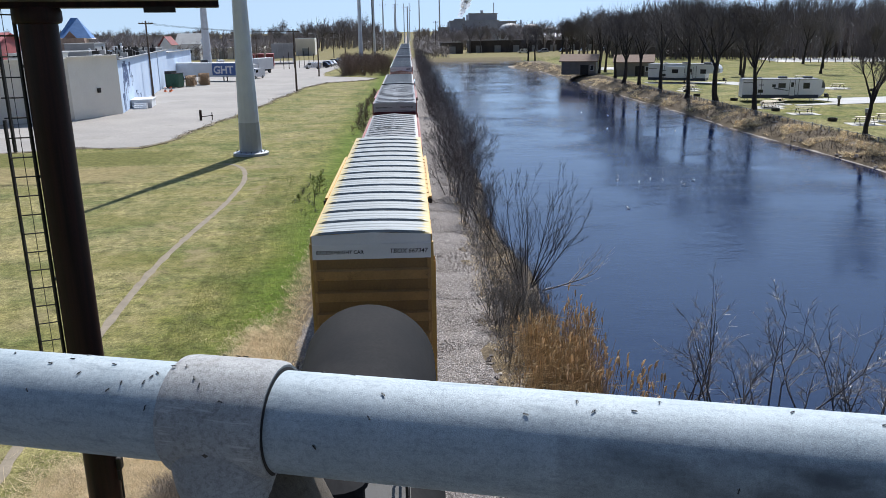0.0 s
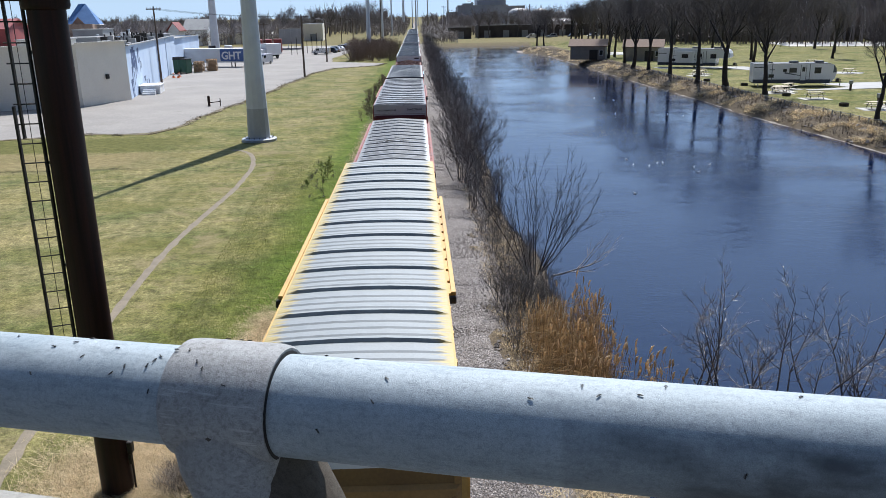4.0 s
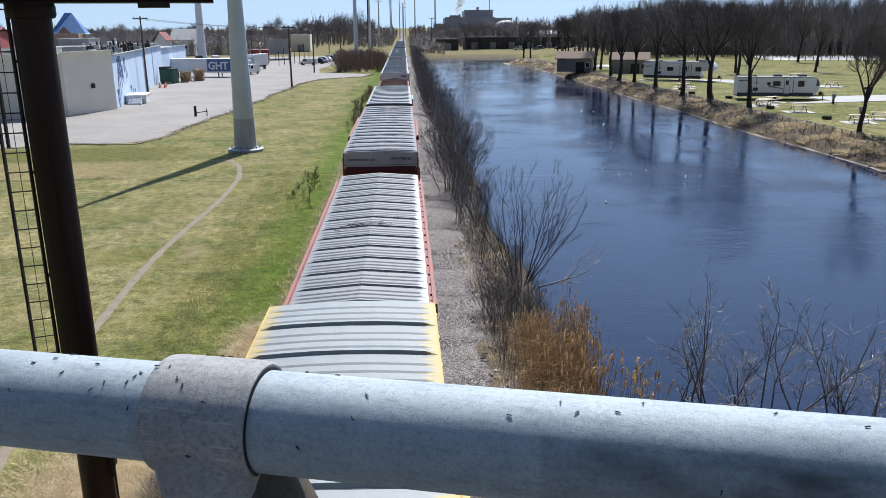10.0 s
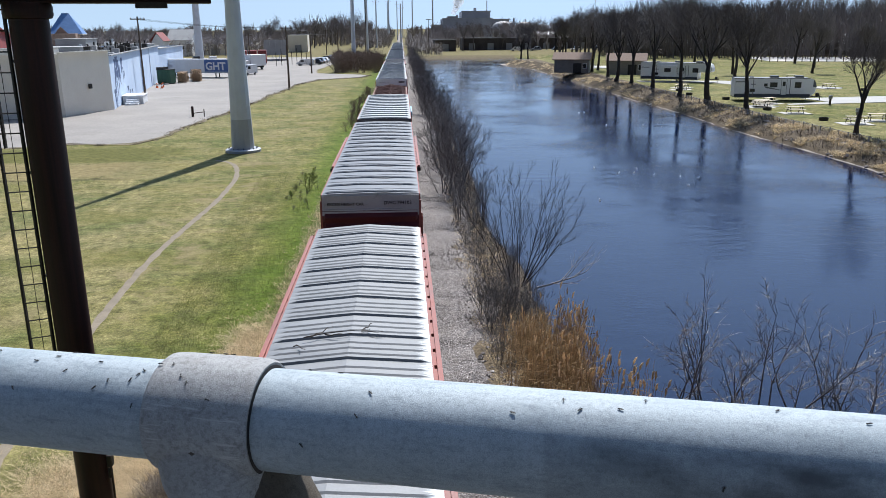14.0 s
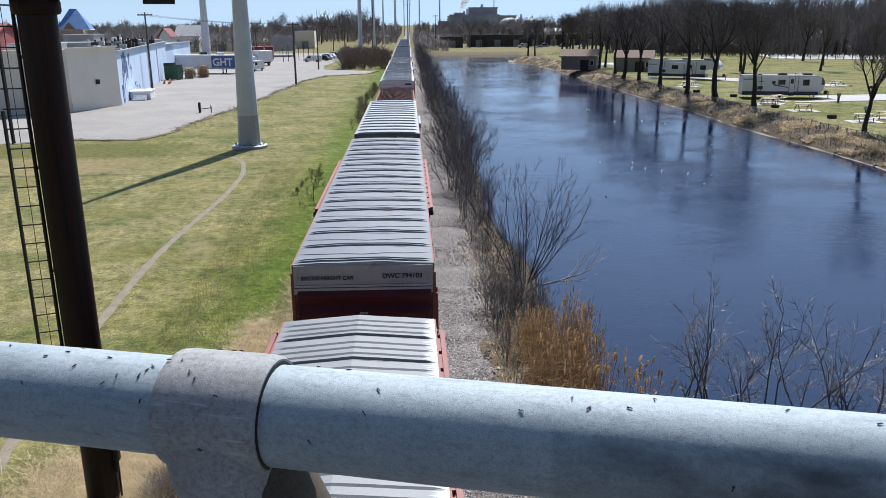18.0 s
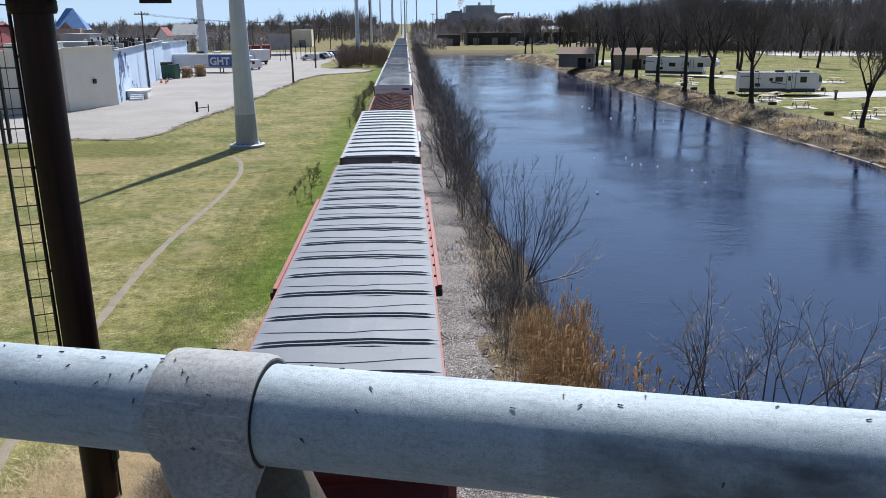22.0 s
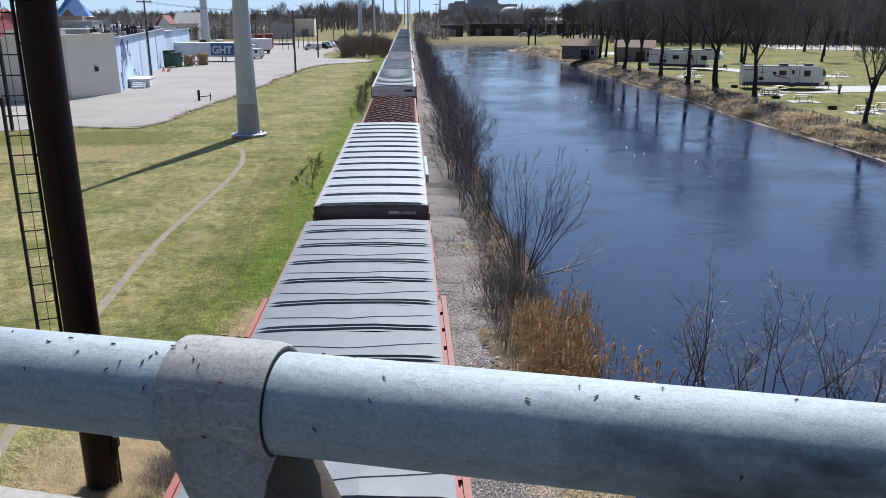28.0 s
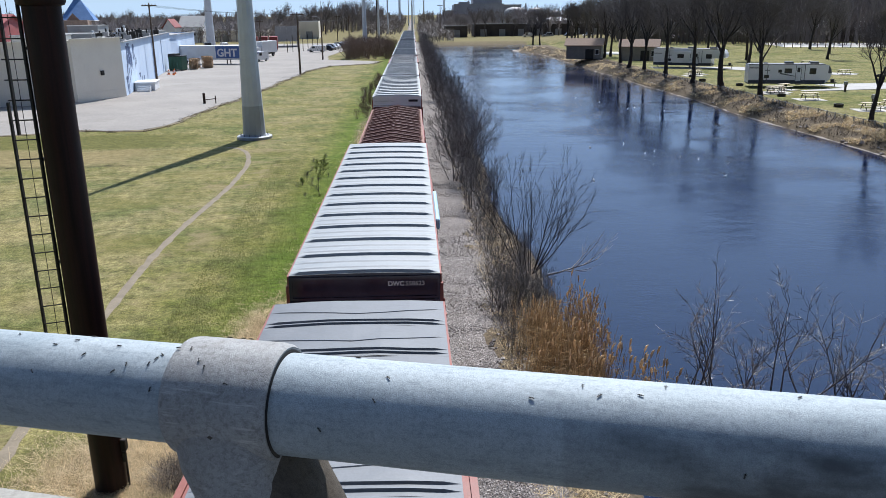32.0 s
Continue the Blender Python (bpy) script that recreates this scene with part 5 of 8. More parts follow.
part("roof", Shape().prism([tuple(core + (Vector(c) - core) * 0.994) for c in (C0, C1, C2, C3, C4, (-110, 215), (-110, 95))], 6.0, 6.35), ROOFING, ware)
for a, b, z in ((C0, C1, 7.6), (C1, C2, 7.8)):
    L = (Vector(b) - Vector(a)).length
    part("coping", Shape().box(-0.05, L + 0.05, -0.38, 0.08, z, z + 0.14, on_wall(a, b, 0)), TAN, ware)
    part("plinth", Shape().box(0.0, L, -0.005, 0.04, 0.0, 1.15, on_wall(a, b, 0, 0.04)), TAN, ware)
for a, b, z in ((C2, C3, 7.2), (C3, C4, 6.6)):
    L = (Vector(b) - Vector(a)).length
    part("coping", Shape().box(0, L, -0.38, 0.08, z, z + 0.12, on_wall(a, b, 0)), GREYWALL, ware)
L = (Vector(C3) - Vector(C2)).length
for q in (33.0, 47.0):
    part("pilaster", Shape().box(q - 0.2, q + 0.2, -0.12, 0.0, 0, 7.15, on_wall(C2, C3, 0, 0.0)), BLUE, ware)
# dark paint that has run down the blue wall, a ragged drip each
rng = random.Random(8)
for q, w, z0, z1 in ((2.6, 0.9, 0.1, 2.6), (3.6, 0.5, 0.1, 4.2), (4.4, 1.0, 3.4, 6.6), (5.1, 0.4, 1.4, 5.4), (5.9, 1.3, 4.0, 6.9), (6.6, 0.5, 2.4, 5.0), (7.6, 0.9, 3.2, 6.4), (8.6, 0.35, 2.9, 5.6), (10.6, 1.1, 4.4, 6.6), (11.6, 0.4, 3.0, 5.2), (12.6, 0.5, 3.6, 4.6), (15.5, 1.2, 1.5, 2.2), (17.0, 0.5, 0.3, 1.6), (19.5, 0.7, 0.8, 1.5)):
    left, right = [], []
    for j in range(8):
        u = j / 7
        half = w * 0.85 * (0.35 + 0.65 * u) * rng.uniform(0.6, 1.25)
        o = 0.25 * w * math.sin(3.1 * u + q)
        left.append((q + o - half, z0 + (z1 - z0) * u))
        right.append((q + o + half, z0 + (z1 - z0) * u))
    ring = left + right[::-1]
    m = on_wall(C2, C3, 0, 0.006)
    n = len(ring)
    sh = Shape().add([m @ Vector((a, d, z)) for d in (0.0, -0.006) for a, z in ring], [(j, j + 1, n - 2 - j, n - 1 - j) for j in range(7)] + [(n + j, n + j + 1, 2 * n - 2 - j, 2 * n - 1 - j) for j in range(7)])
    part("painted_shape", sh, DARKBLUE, ware, "dark blue paint on the wall")
part("hose_reel", Shape().soft_box(1.2, 1.7, -0.2, 0.05, 3.2, 3.8, 0.03, on_wall(C1, C2, 3.4, 0.1)), BLACK_STEEL, ware, "small dark wall fitting")
rng = random.Random(21)
for k in range(16):
    x, y = rng.uniform(-100, -60), rng.uniform(110, 205)
    w, h = rng.uniform(1.2, 3.5), rng.uniform(0.8, 1.9)
    v = thing("rooftop_unit", "grey ventilation unit on the warehouse roof", "ventilation unit", pose(x, y, 6.35), "rooftop units")
    part("housing", Shape().soft_box(-w / 2, w / 2, -w * 0.4, w * 0.4, 0.1, h, 0.08), rng.choice((GREYWALL, WHITE, GALV, GREYWALL)), v)
    part("curb", Shape().box(-w / 2 - 0.1, w / 2 + 0.1, -w * 0.4 - 0.1, w * 0.4 + 0.1, 0, 0.12), ROOFING, v)
    part("vent", Shape().turned([(0.25, h), (0.25, h + 0.4), (0.38, h + 0.42), (0.3, h + 0.65), (0.05, h + 0.7)], 10, pose(w * 0.25, 0, 0)), GALV, v)
for x, y, w, d, h in ((-57, 128, 7, 5, 1.5), (-60, 147, 9, 6, 1.3), (-66, 170, 6, 6, 2.4), (-60, 186, 8, 5, 1.0)):
    v = thing("roof_house", "low plant room on the warehouse roof", "plant room", pose(x, y, 6.35), "rooftop units")
    part("housing", Shape().soft_box(-w / 2, w / 2, -d / 2, d / 2, 0, h, 0.06), rng.choice((GREYWALL, TAN)), v)
    part("lid", Shape().box(-w / 2 - 0.15, w / 2 + 0.15, -d / 2 - 0.15, d / 2 + 0.15, h, h + 0.12), ROOFING, v)

rng = random.Random(27)
for k in range(34):
    q = rng.uniform(4, 62)
    m = on_wall(C2, C3, q, rng.uniform(-7.0, -1.0))
    w, h = rng.uniform(0.5, 2.2), rng.uniform(0.9, 1.9)
    v = thing("roof_vent", "dark duct and vent on the warehouse roof", "roof vent", m @ pose(0, 0, 6.35), "dark vents on the roof")
    part("duct", Shape().soft_box(-w / 2, w / 2, -0.5, 0.5, 0, h, 0.05), rng.choice((BLACK_STEEL, BLACK_STEEL, GREYWALL, ROOFING)), v)
    part("pipe", Shape().tube((w * 0.3, 0, h - 0.1), (w * 0.3, 0, h + rng.uniform(0.2, 0.8)), 0.14, n=8), BLACK_STEEL, v)

# white loading dock and steps beside the blue wall
dock = thing("loading_dock", "small white loading dock beside the warehouse wall", "loading dock", pose(-39.6, 121.5, 0.075, 0, 0, 10))
part("platform", Shape().soft_box(-1.4, 1.4, -2.6, 2.2, 0, 1.15, 0.04), WHITE, dock)
part("lip", Shape().box(-1.5, 1.5, -2.7, 2.3, 1.15, 1.25), WHITE, dock)
for k in range(3):
    part("step", Shape().soft_box(-0.9, 0.9, -3.3 - k * 0.5, -2.75 - k * 0.5, 0, 0.75 - k * 0.24, 0.02), WHITE, dock)


def dumpster(x, y, rz):
    d = thing("dumpster", "dark green steel dumpster in the yard", "dumpster", pose(x, y, 0.075, 0, 0, rz))
    G = surf("green_steel", (0.02, 0.075, 0.045), (0.035, 0.10, 0.06), 1.5, 0.6)
    part("bin", Shape().soft_box(-1.5, 1.5, -1.1, 1.1, 0.15, 2.1, 0.05), G, d)
    for k in range(5):
        part("rib", Shape().box(-1.4 + k * 0.68, -1.3 + k * 0.68, -1.18, -1.1, 0.2, 2.0), G, d)
    part("lid", Shape().box(-1.55, 1.55, -1.15, 1.15, 2.1, 2.2).box(-1.5, 0, -1.1, 1.1, 2.2, 2.5), BLACK_STEEL, d)
    part("skid", Shape().box(-1.3, -1.1, -1.1, 1.1, 0, 0.15).box(1.1, 1.3, -1.1, 1.1, 0, 0.15), BLACK_STEEL, d)


dumpster(-46.8, 163.5, -12)
bpy.data.objects["dumpster"].scale = (0.95, 1.0, 1.3)
PALLET = surf("pallet_wood", (0.30, 0.20, 0.12), (0.42, 0.29, 0.18), 3.0, 0.9)
for x, y, h in ((-44.6, 166.5, 9), (-42.6, 170.5, 10), (-45.2, 170.0, 9), (-43.6, 174.0, 10)):
    p = thing("pallet_stack", "stack of brown wooden pallets", "pallets", pose(x, y, 0.075, 0, 0, x * 40), "pallet stacks")
    p.scale = (1.45, 1.45, 1.1)
    for k in range(h):
        stack = part("pallet", Shape().box(-0.05, 0.05, -0.6, 0.6, k * 0.21, k * 0.21 + 0.12), PALLET, p)
        for q in (-0.55, 0.45):
            part("bearer", Shape().box(q, q + 0.1, -0.6, 0.6, k * 0.21, k * 0.21 + 0.12), PALLET, stack)
        for q in range(5):
            part("board", Shape().box(-0.6, 0.6, -0.6 + q * 0.27, -0.48 + q * 0.27, k * 0.21 + 0.12, k * 0.21 + 0.145), PALLET, stack)
CONE = plain("cone_orange", (0.65, 0.16, 0.05))
cone = None
for x, y in ((-45.4, 152.0), (-45.0, 154.5), (-44.2, 151.0)):
    cone = thing("traffic_cone", "orange and white traffic cone", "traffic cone", pose(x, y, 0.075), "traffic cones")
    part("body", Shape().turned([(0.24, 0.04), (0.05, 0.9), (0.03, 0.92)], 14), CONE, cone)
    part("base", Shape().soft_box(-0.3, 0.3, -0.3, 0.3, 0, 0.05, 0.01), CONE, cone)
    part("collar", Shape().turned([(0.175, 0.38), (0.125, 0.6)], 14), WHITE, cone, "white collar")

# semi trailer with blue panel, box truck, van
BLUEPANEL = surf("blue_panel", (0.05, 0.11, 0.30), (0.07, 0.14, 0.36), 1.0, 0.5)


def wheel(parent, x, y, z, r, w=0.3):
    t = part("tyre", Shape().turned([(r * 0.55, -w / 2), (r * 0.95, -w / 2), (r, -w / 3), (r, w / 3), (r * 0.95, w / 2), (r * 0.55, w / 2)], 18, pose(x, y, z, 0, 90, 0)), RUBBER, parent)
    part("rim", Shape().turned([(r * 0.12, -w / 2 - 0.01), (r * 0.56, -w / 2 + 0.02), (r * 0.56, w / 2 - 0.02), (r * 0.12, w / 2 + 0.01)], 14, pose(x, y, z, 0, 90, 0)), GALV, t)


trailer = thing("semi_trailer", "long white trailer with a dark blue lettered panel", "semi trailer", pose(-45.6, 184.5, 0.075, 0, 0, -104))
part("body", Shape().soft_box(-1.28, 1.28, -8.2, 8.2, 1.15, 4.0, 0.05), WHITE, trailer)
part("blue_panel", Shape().box(-1.31, -1.283, -0.0 + 2.2, 8.1, 1.3, 3.9).box(1.283, 1.31, 2.2, 8.1, 1.3, 3.9), BLUEPANEL, trailer, "dark blue panel")
lettering("GHT", 2.3, WHITE, trailer, pose(1.33, 2.5, 1.72, 90, 0, 90), label="white letters", bold=0.07)
part("rail", Shape().box(-1.3, 1.3, -8.25, 8.25, 1.0, 1.18), GALV, trailer)
part("landing_gear", Shape().box(-0.9, -0.75, 4.5, 4.7, 0, 1.1).box(0.75, 0.9, 4.5, 4.7, 0, 1.1), BLACK_STEEL, trailer)
for y in (-6.6, -5.4):
    for x in (-1.05, 1.05):
        wheel(trailer, x, y, 0.5, 0.5)

truck = thing("box_truck", "white box truck parked in the yard", "truck", pose(-39.2, 214.5, 0.075, 0, 0, 152))
part("cargo_box", Shape().soft_box(-1.25, 1.25, -4.6, 1.6, 1.0, 3.9, 0.05), WHITE, truck)
part("cab", Shape().soft_box(-1.1, 1.1, 1.75, 3.6, 0.6, 2.6, 0.15), WHITE, truck)
part("windscreen", Shape().box(-0.95, 0.95, 3.58, 3.63, 1.6, 2.4), GLASS_DARK, truck)
part("chassis", Shape().box(-0.5, 0.5, -4.5, 3.3, 0.6, 0.98), BLACK_STEEL, truck)
for y in (-3.0, 2.7):
    for x in (-1.0, 1.0):
        wheel(truck, x, y, 0.48, 0.48)


def road_car(x, y, rz, paint, label, van=False, L=4.6, W=1.85, H=1.55, name="car"):
    c = thing(name, label, "van" if van else "car", pose(x, y, 0.075, 0, 0, rz), "vehicles in the yard")
    hx = W / 2
    if van:
        prof = [(-L / 2, 0.35), (-L / 2, H - 0.1), (-L / 2 + 0.15, H), (L * 0.22, H), (L * 0.36, H * 0.55), (L / 2 - 0.05, H * 0.48), (L / 2, 0.4)]
    else:
        prof = [(-L / 2, 0.32), (-L / 2, 0.85), (-L * 0.42, 0.98), (-L * 0.33, H - 0.06), (-L * 0.25, H), (L * 0.10, H), (L * 0.26, 1.0), (L * 0.44, 0.88), (L / 2, 0.7), (L / 2, 0.34)]
    n = len(prof)
    v = [Vector((e * (hx if z < 1.05 or van else hx * 0.82), y2, z)) for e in (-1, 1) for y2, z in prof]
    part("body", Shape().add(v, [tuple(range(n)), tuple(range(2 * n - 1, n - 1, -1))] + [(i, n + i, n + (i + 1) % n, (i + 1) % n) for i in range(n)]), paint, c)
    for e in (-1, 1):
        g = Shape()
        if van:
            g.box(min(e * hx, e * (hx + 0.01)), max(e * hx, e * (hx + 0.01)), L * 0.05, L * 0.24, H * 0.6, H * 0.88)
        else:
            a = [(-L * 0.33, 1.02), (-L * 0.27, H - 0.12), (L * 0.08, H - 0.12), (L * 0.19, 1.02)]
            g.add([Vector((e * (hx * 0.83 + (0.17 * hx if z < 1.05 else 0.012)), y2, z)) for y2, z in a], [(0, 1, 2, 3) if e < 0 else (3, 2, 1, 0)])
        part("side_glass", g, GLASS_DARK, c)
    a = ((L * 0.235, H * 0.93), (L * 0.345, H * 0.62)) if van else ((L * 0.115, H - 0.03), (L * 0.25, 1.04))
    part("windscreen", Shape().add([Vector((e * hx * 0.78, y2 + 0.03, z + 0.02)) for y2, z in a for e in (-1, 1)], [(0, 2, 3, 1)]), GLASS_DARK, c)
    for e in (-1, 1):
        part("headlight", Shape().soft_box(e * hx * 0.72 - 0.16, e * hx * 0.72 + 0.16, L / 2 - 0.08, L / 2 + 0.015, 0.6, 0.76, 0.02), WHITE, c)
        part("tail_light", Shape().soft_box(e * hx * 0.8 - 0.1, e * hx * 0.8 + 0.1, -L / 2 - 0.015, -L / 2 + 0.05, 0.7, 0.92, 0.01), CONE, c)
        for y2 in (-L * 0.3, L * 0.31):
            wheel(c, e * (hx - 0.1), y2, 0.34, 0.34, 0.22)
    return c


road_car(-36.0, 191.5, 160, CAR_WHITE, "white delivery van in the yard", True, 5.6, 2.0, 2.3, "van")
road_car(-27.6, 236.0, 82, CAR_SILVER, "pale blue-grey van parked by the grass", True, 5.2, 1.95, 1.85, "van")
for k, (p, lb) in enumerate(((CAR_DARK, "dark blue car parked in a row"), (CAR_SILVER, "silver car parked in a row"), (CAR_WHITE, "white car parked in a row"), (CAR_DARK, "black car parked in a row"), (CAR_SILVER, "grey car parked in a row"), (CAR_WHITE, "white car parked in a row"), (CAR_DARK, "dark car parked in a row"))):
    road_car(-25.6 + k * 0.45, 243.0 + k * 6.5, 75, p, lb, H=1.6 + 0.15 * (k % 2))
for k in range(4):
    road_car(-60 - k * 6, 262.0 + k * 3, 20, (CAR_WHITE, CAR_DARK, CAR_SILVER, CAR_WHITE)[k], "car parked behind the warehouse", True, 5.4, 2.0, 2.1, "van")

# stanchion by the yard's corner
stn = thing("stanchion", "short rusty post with a guard rail at the yard's edge", "barrier", pose(-26.0, 100.5, 0.075))
part("post", Shape().turned([(0.16, 0), (0.16, 1.25), (0.02, 1.32)], 12), RUST_STEEL, stn)
part("arm", Shape().tube((0.1, 0, 0.45), (1.5, 0, 0.6), 0.05, n=8).tube((1.4, 0, 0), (1.4, 0, 0.95), 0.06, n=8), RUST_STEEL, stn)


def hall(x, y, rz, w, d, h, wall, roof, label, name="industrial_building", windows=0, door=0, pitch=0.0):
    b = thing(name, label, "building", pose(x, y, 0, 0, 0, rz))
    s = Shape()
    t = 0.3
    for x0, x1, y0, y1 in ((-w / 2, w / 2, -d / 2, -d / 2 + t), (-w / 2, w / 2, d / 2 - t, d / 2), (-w / 2, -w / 2 + t, -d / 2 + t, d / 2 - t), (w / 2 - t, w / 2, -d / 2 + t, d / 2 - t)):
        part("wall", Shape().box(x0, x1, y0, y1, 0, h), wall, b)
    if pitch:
        r = Shape()
        o = 0.5
        v = [Vector(p) for p in ((-w / 2 - o, -d / 2 - o, h - 0.15), (w / 2 + o, -d / 2 - o, h - 0.15), (w / 2 + o, 0, h + pitch), (-w / 2 - o, 0, h + pitch), (-w / 2 - o, d / 2 + o, h - 0.15), (w / 2 + o, d / 2 + o, h - 0.15))]
        v += [p + Vector((0, 0, 0.18)) for p in v]
        r.add(v, [(3, 2, 1, 0), (4, 5, 2, 3), (6, 7, 8, 9), (9, 8, 11, 10), (0, 1, 7, 6), (5, 4, 10, 11), (1, 2, 8, 7), (2, 5, 11, 8), (4, 3, 9, 10), (3, 0, 6, 9)])
        part("roof", r, roof, b)
        for e in (-1, 1):
            part("gable", Shape().add([Vector(p) for p in ((e * (w / 2 - 0.1), -d / 2, h - 0.05), (e * (w / 2 - 0.1), d / 2, h - 0.05), (e * (w / 2 - 0.1), 0, h + pitch - 0.05))], [(0, 1, 2) if e > 0 else (2, 1, 0)]), wall, b)
    else:
        part("roof", Shape().box(-w / 2 + 0.02, w / 2 - 0.02, -d / 2 + 0.02, d / 2 - 0.02, h - 0.4, h - 0.2), roof, b)
        part("coping", Shape().box(-w / 2 - 0.1, w / 2 + 0.1, -d / 2 - 0.1, -d / 2 + t + 0.05, h, h + 0.15), roof, b)
        part("coping", Shape().box(-w / 2 - 0.1, w / 2 + 0.1, d / 2 - t - 0.05, d / 2 + 0.1, h, h + 0.15), roof, b)
    for k in range(windows):
        q = -w / 2 + w * (k + 0.5) / windows
        wi = part("window", Shape().box(q - 0.7, q + 0.7, -d / 2 - 0.06, -d / 2 + 0.02, h * 0.45, h * 0.45 + 1.2), WHITE, b)
        part("pane", Shape().box(q - 0.6, q + 0.6, -d / 2 - 0.075, -d / 2 - 0.06, h * 0.45 + 0.1, h * 0.45 + 1.1), GLASS_DARK, wi)
    for k in range(door):
        q = -w / 2 + w * (k + 0.5) / door
        part("door", Shape().box(q - 1.4, q + 1.4, -d / 2 - 0.05, -d / 2 + 0.02, 0, min(3.2, h * 0.8)), GREYWALL if wall is not GREYWALL else WHITE, b)
    return b


SHINGLE = surf("brown_shingle", (0.17, 0.115, 0.085), (0.23, 0.16, 0.12), 2.0, 0.9, 0, 0.5, 10.0)
hall(-46.5, 376, 4, 8.5, 20, 7.4, TAN, WHITE, "pale flat-roofed shed beyond the yard", door=1)
sign = thing("grey_hoarding", "large plain grey panel on steel legs beyond the yard", "hoarding", pose(-42.0, 276, 0.075, 0, 0, 6))
for k in range(4):
    part("panel", Shape().soft_box(-3.85 + k * 1.94, -1.93 + k * 1.94, -0.1, 0.1, 1.8, 6.7, 0.02), GREYWALL, sign)
for x in (-3.2, -1.1, 1.1, 3.2):
    part("leg", Shape().box(x - 0.1, x + 0.1, 0.1, 0.3, 0, 6.4), GALV, sign)
part("kerb", Shape().soft_box(-3.9, 3.9, -0.5, 0.5, 0, 0.5, 0.05), BAND_GREY, sign)
hall(-78.0, 350, 8, 34, 24, 4.4, TAN, WHITE, "low pale industrial building", door=3)
for k in range(3):
    b = thing("shipping_container", "red corrugated shipping container", "container", pose(-48.6 + k * 2.75, 252.5 + k * 1.5, 0.075, 0, 0, 8), "red containers")
    part("box", Shape().soft_box(-1.22, 1.22, -3.0, 3.0, 0.15, 4.0, 0.04), BRICKRED, b)
    for q in range(9):
        part("rib", Shape().box(-1.1 + q * 0.26, -1.0 + q * 0.26, -3.04, -3.0, 0.3, 3.85), BRICKRED, b)
for k in range(7):
    p = thing("barrel_post", "thin rusty steel post beside the containers", "post", pose(-36.0 + k * 1.1, 236.0 + k * 3, 0.075), "rusty posts")
    part("post", Shape().turned([(0.09, 0), (0.09, 3.6 + (k % 3)), (0.02, 3.8 + (k % 3))], 8), RUST_STEEL, p)
hall(-92.0, 318, 80, 5, 4.5, 6.2, WHITE, BRICKRED, "small house with a red gabled roof behind the yard", "house", 1, pitch=3.0)
hall(-87.5, 334, 0, 9, 12, 6.2, WHITE, ROOFING, "white building with a pale domed roof", windows=4, pitch=4.0)
hall(-125.0, 340, 12, 60, 30, 5.0, TAN, WHITE, "long grey warehouse in the distance", windows=10)
rr = hall(-78.5, 152, 10, 11, 14, 3.0, BRICKRED, BRICKRED, "red-roofed loft on the warehouse roof", "roof_house", 2, pitch=1.6)
rr.location.z = 6.34

# house with the blue gabled roof
BLUEROOF = surf("blue_metal_roof", (0.06, 0.16, 0.36), (0.09, 0.21, 0.44), 0.6, 0.5)
BRICK = surf("brown_brick", (0.24, 0.17, 0.13), (0.32, 0.23, 0.18), 1.2, 0.85)
hh = thing("gabled_house", "brown brick house with steep blue gabled roof", "house", pose(-84.6, 213.0, 0, 0, 0, 14))
hh.scale = (0.72, 0.8, 0.95)
part("wall", Shape().box(-5, 5, -5, 5, 0, 10.2), BRICK, hh)


def gable_roof(w, d, z, h, o=0.5):
    v = [Vector(p) for p in ((-w - o, -d - o, z), (0, -d - o, z + h), (w + o, -d - o, z), (-w - o, d + o, z), (0, d + o, z + h), (w + o, d + o, z))]
    v += [p + Vector((0, 0, 0.25)) for p in v]
    return Shape().add(v, [(0, 1, 4, 3), (1, 2, 5, 4), (9, 10, 7, 6), (10, 11, 8, 7), (0, 6, 7, 1), (1, 7, 8, 2), (3, 4, 10, 9), (4, 5, 11, 10), (0, 3, 9, 6), (2, 8, 11, 5)])


hip = [Vector(c) for c in ((-5.6, -5.6, 10.1), (5.6, -5.6, 10.1), (5.6, 5.6, 10.1), (-5.6, 5.6, 10.1), (-1.0, -0.8, 15.4), (1.0, 0.8, 15.4))]
part("roof", Shape().add(hip, [(0, 1, 5, 4), (1, 2, 5), (2, 3, 4, 5), (3, 0, 4), (3, 2, 1, 0)]), BLUEROOF, hh)
part("eaves", Shape().box(-5.7, 5.7, -5.7, 5.7, 9.9, 10.09), TAN, hh)
part("porch_roof", gable_roof(3.0, 1.2, 9.6, 2.6, 0.3), BLUEROOF, hh, at=None)
hh.children[-1].matrix_basis = pose(-1.0, -5.6, 0)
part("porch_wall", Shape().box(-3.8, 1.8, -6.6, -5.0, 0, 9.6).add([Vector((-3.8, -6.62, 9.6)), Vector((1.8, -6.62, 9.6)), Vector((-1.0, -6.62, 12.0))], [(0, 1, 2)]), BRICK, hh)
part("round_window", Shape().turned([(1.1, -0.05), (1.1, 0.05), (0.85, 0.06), (0.85, 0.0)], 24, pose(-1.0, -6.66, 8.6, 90, 0, 0)), TAN, hh, "round tan window ring")

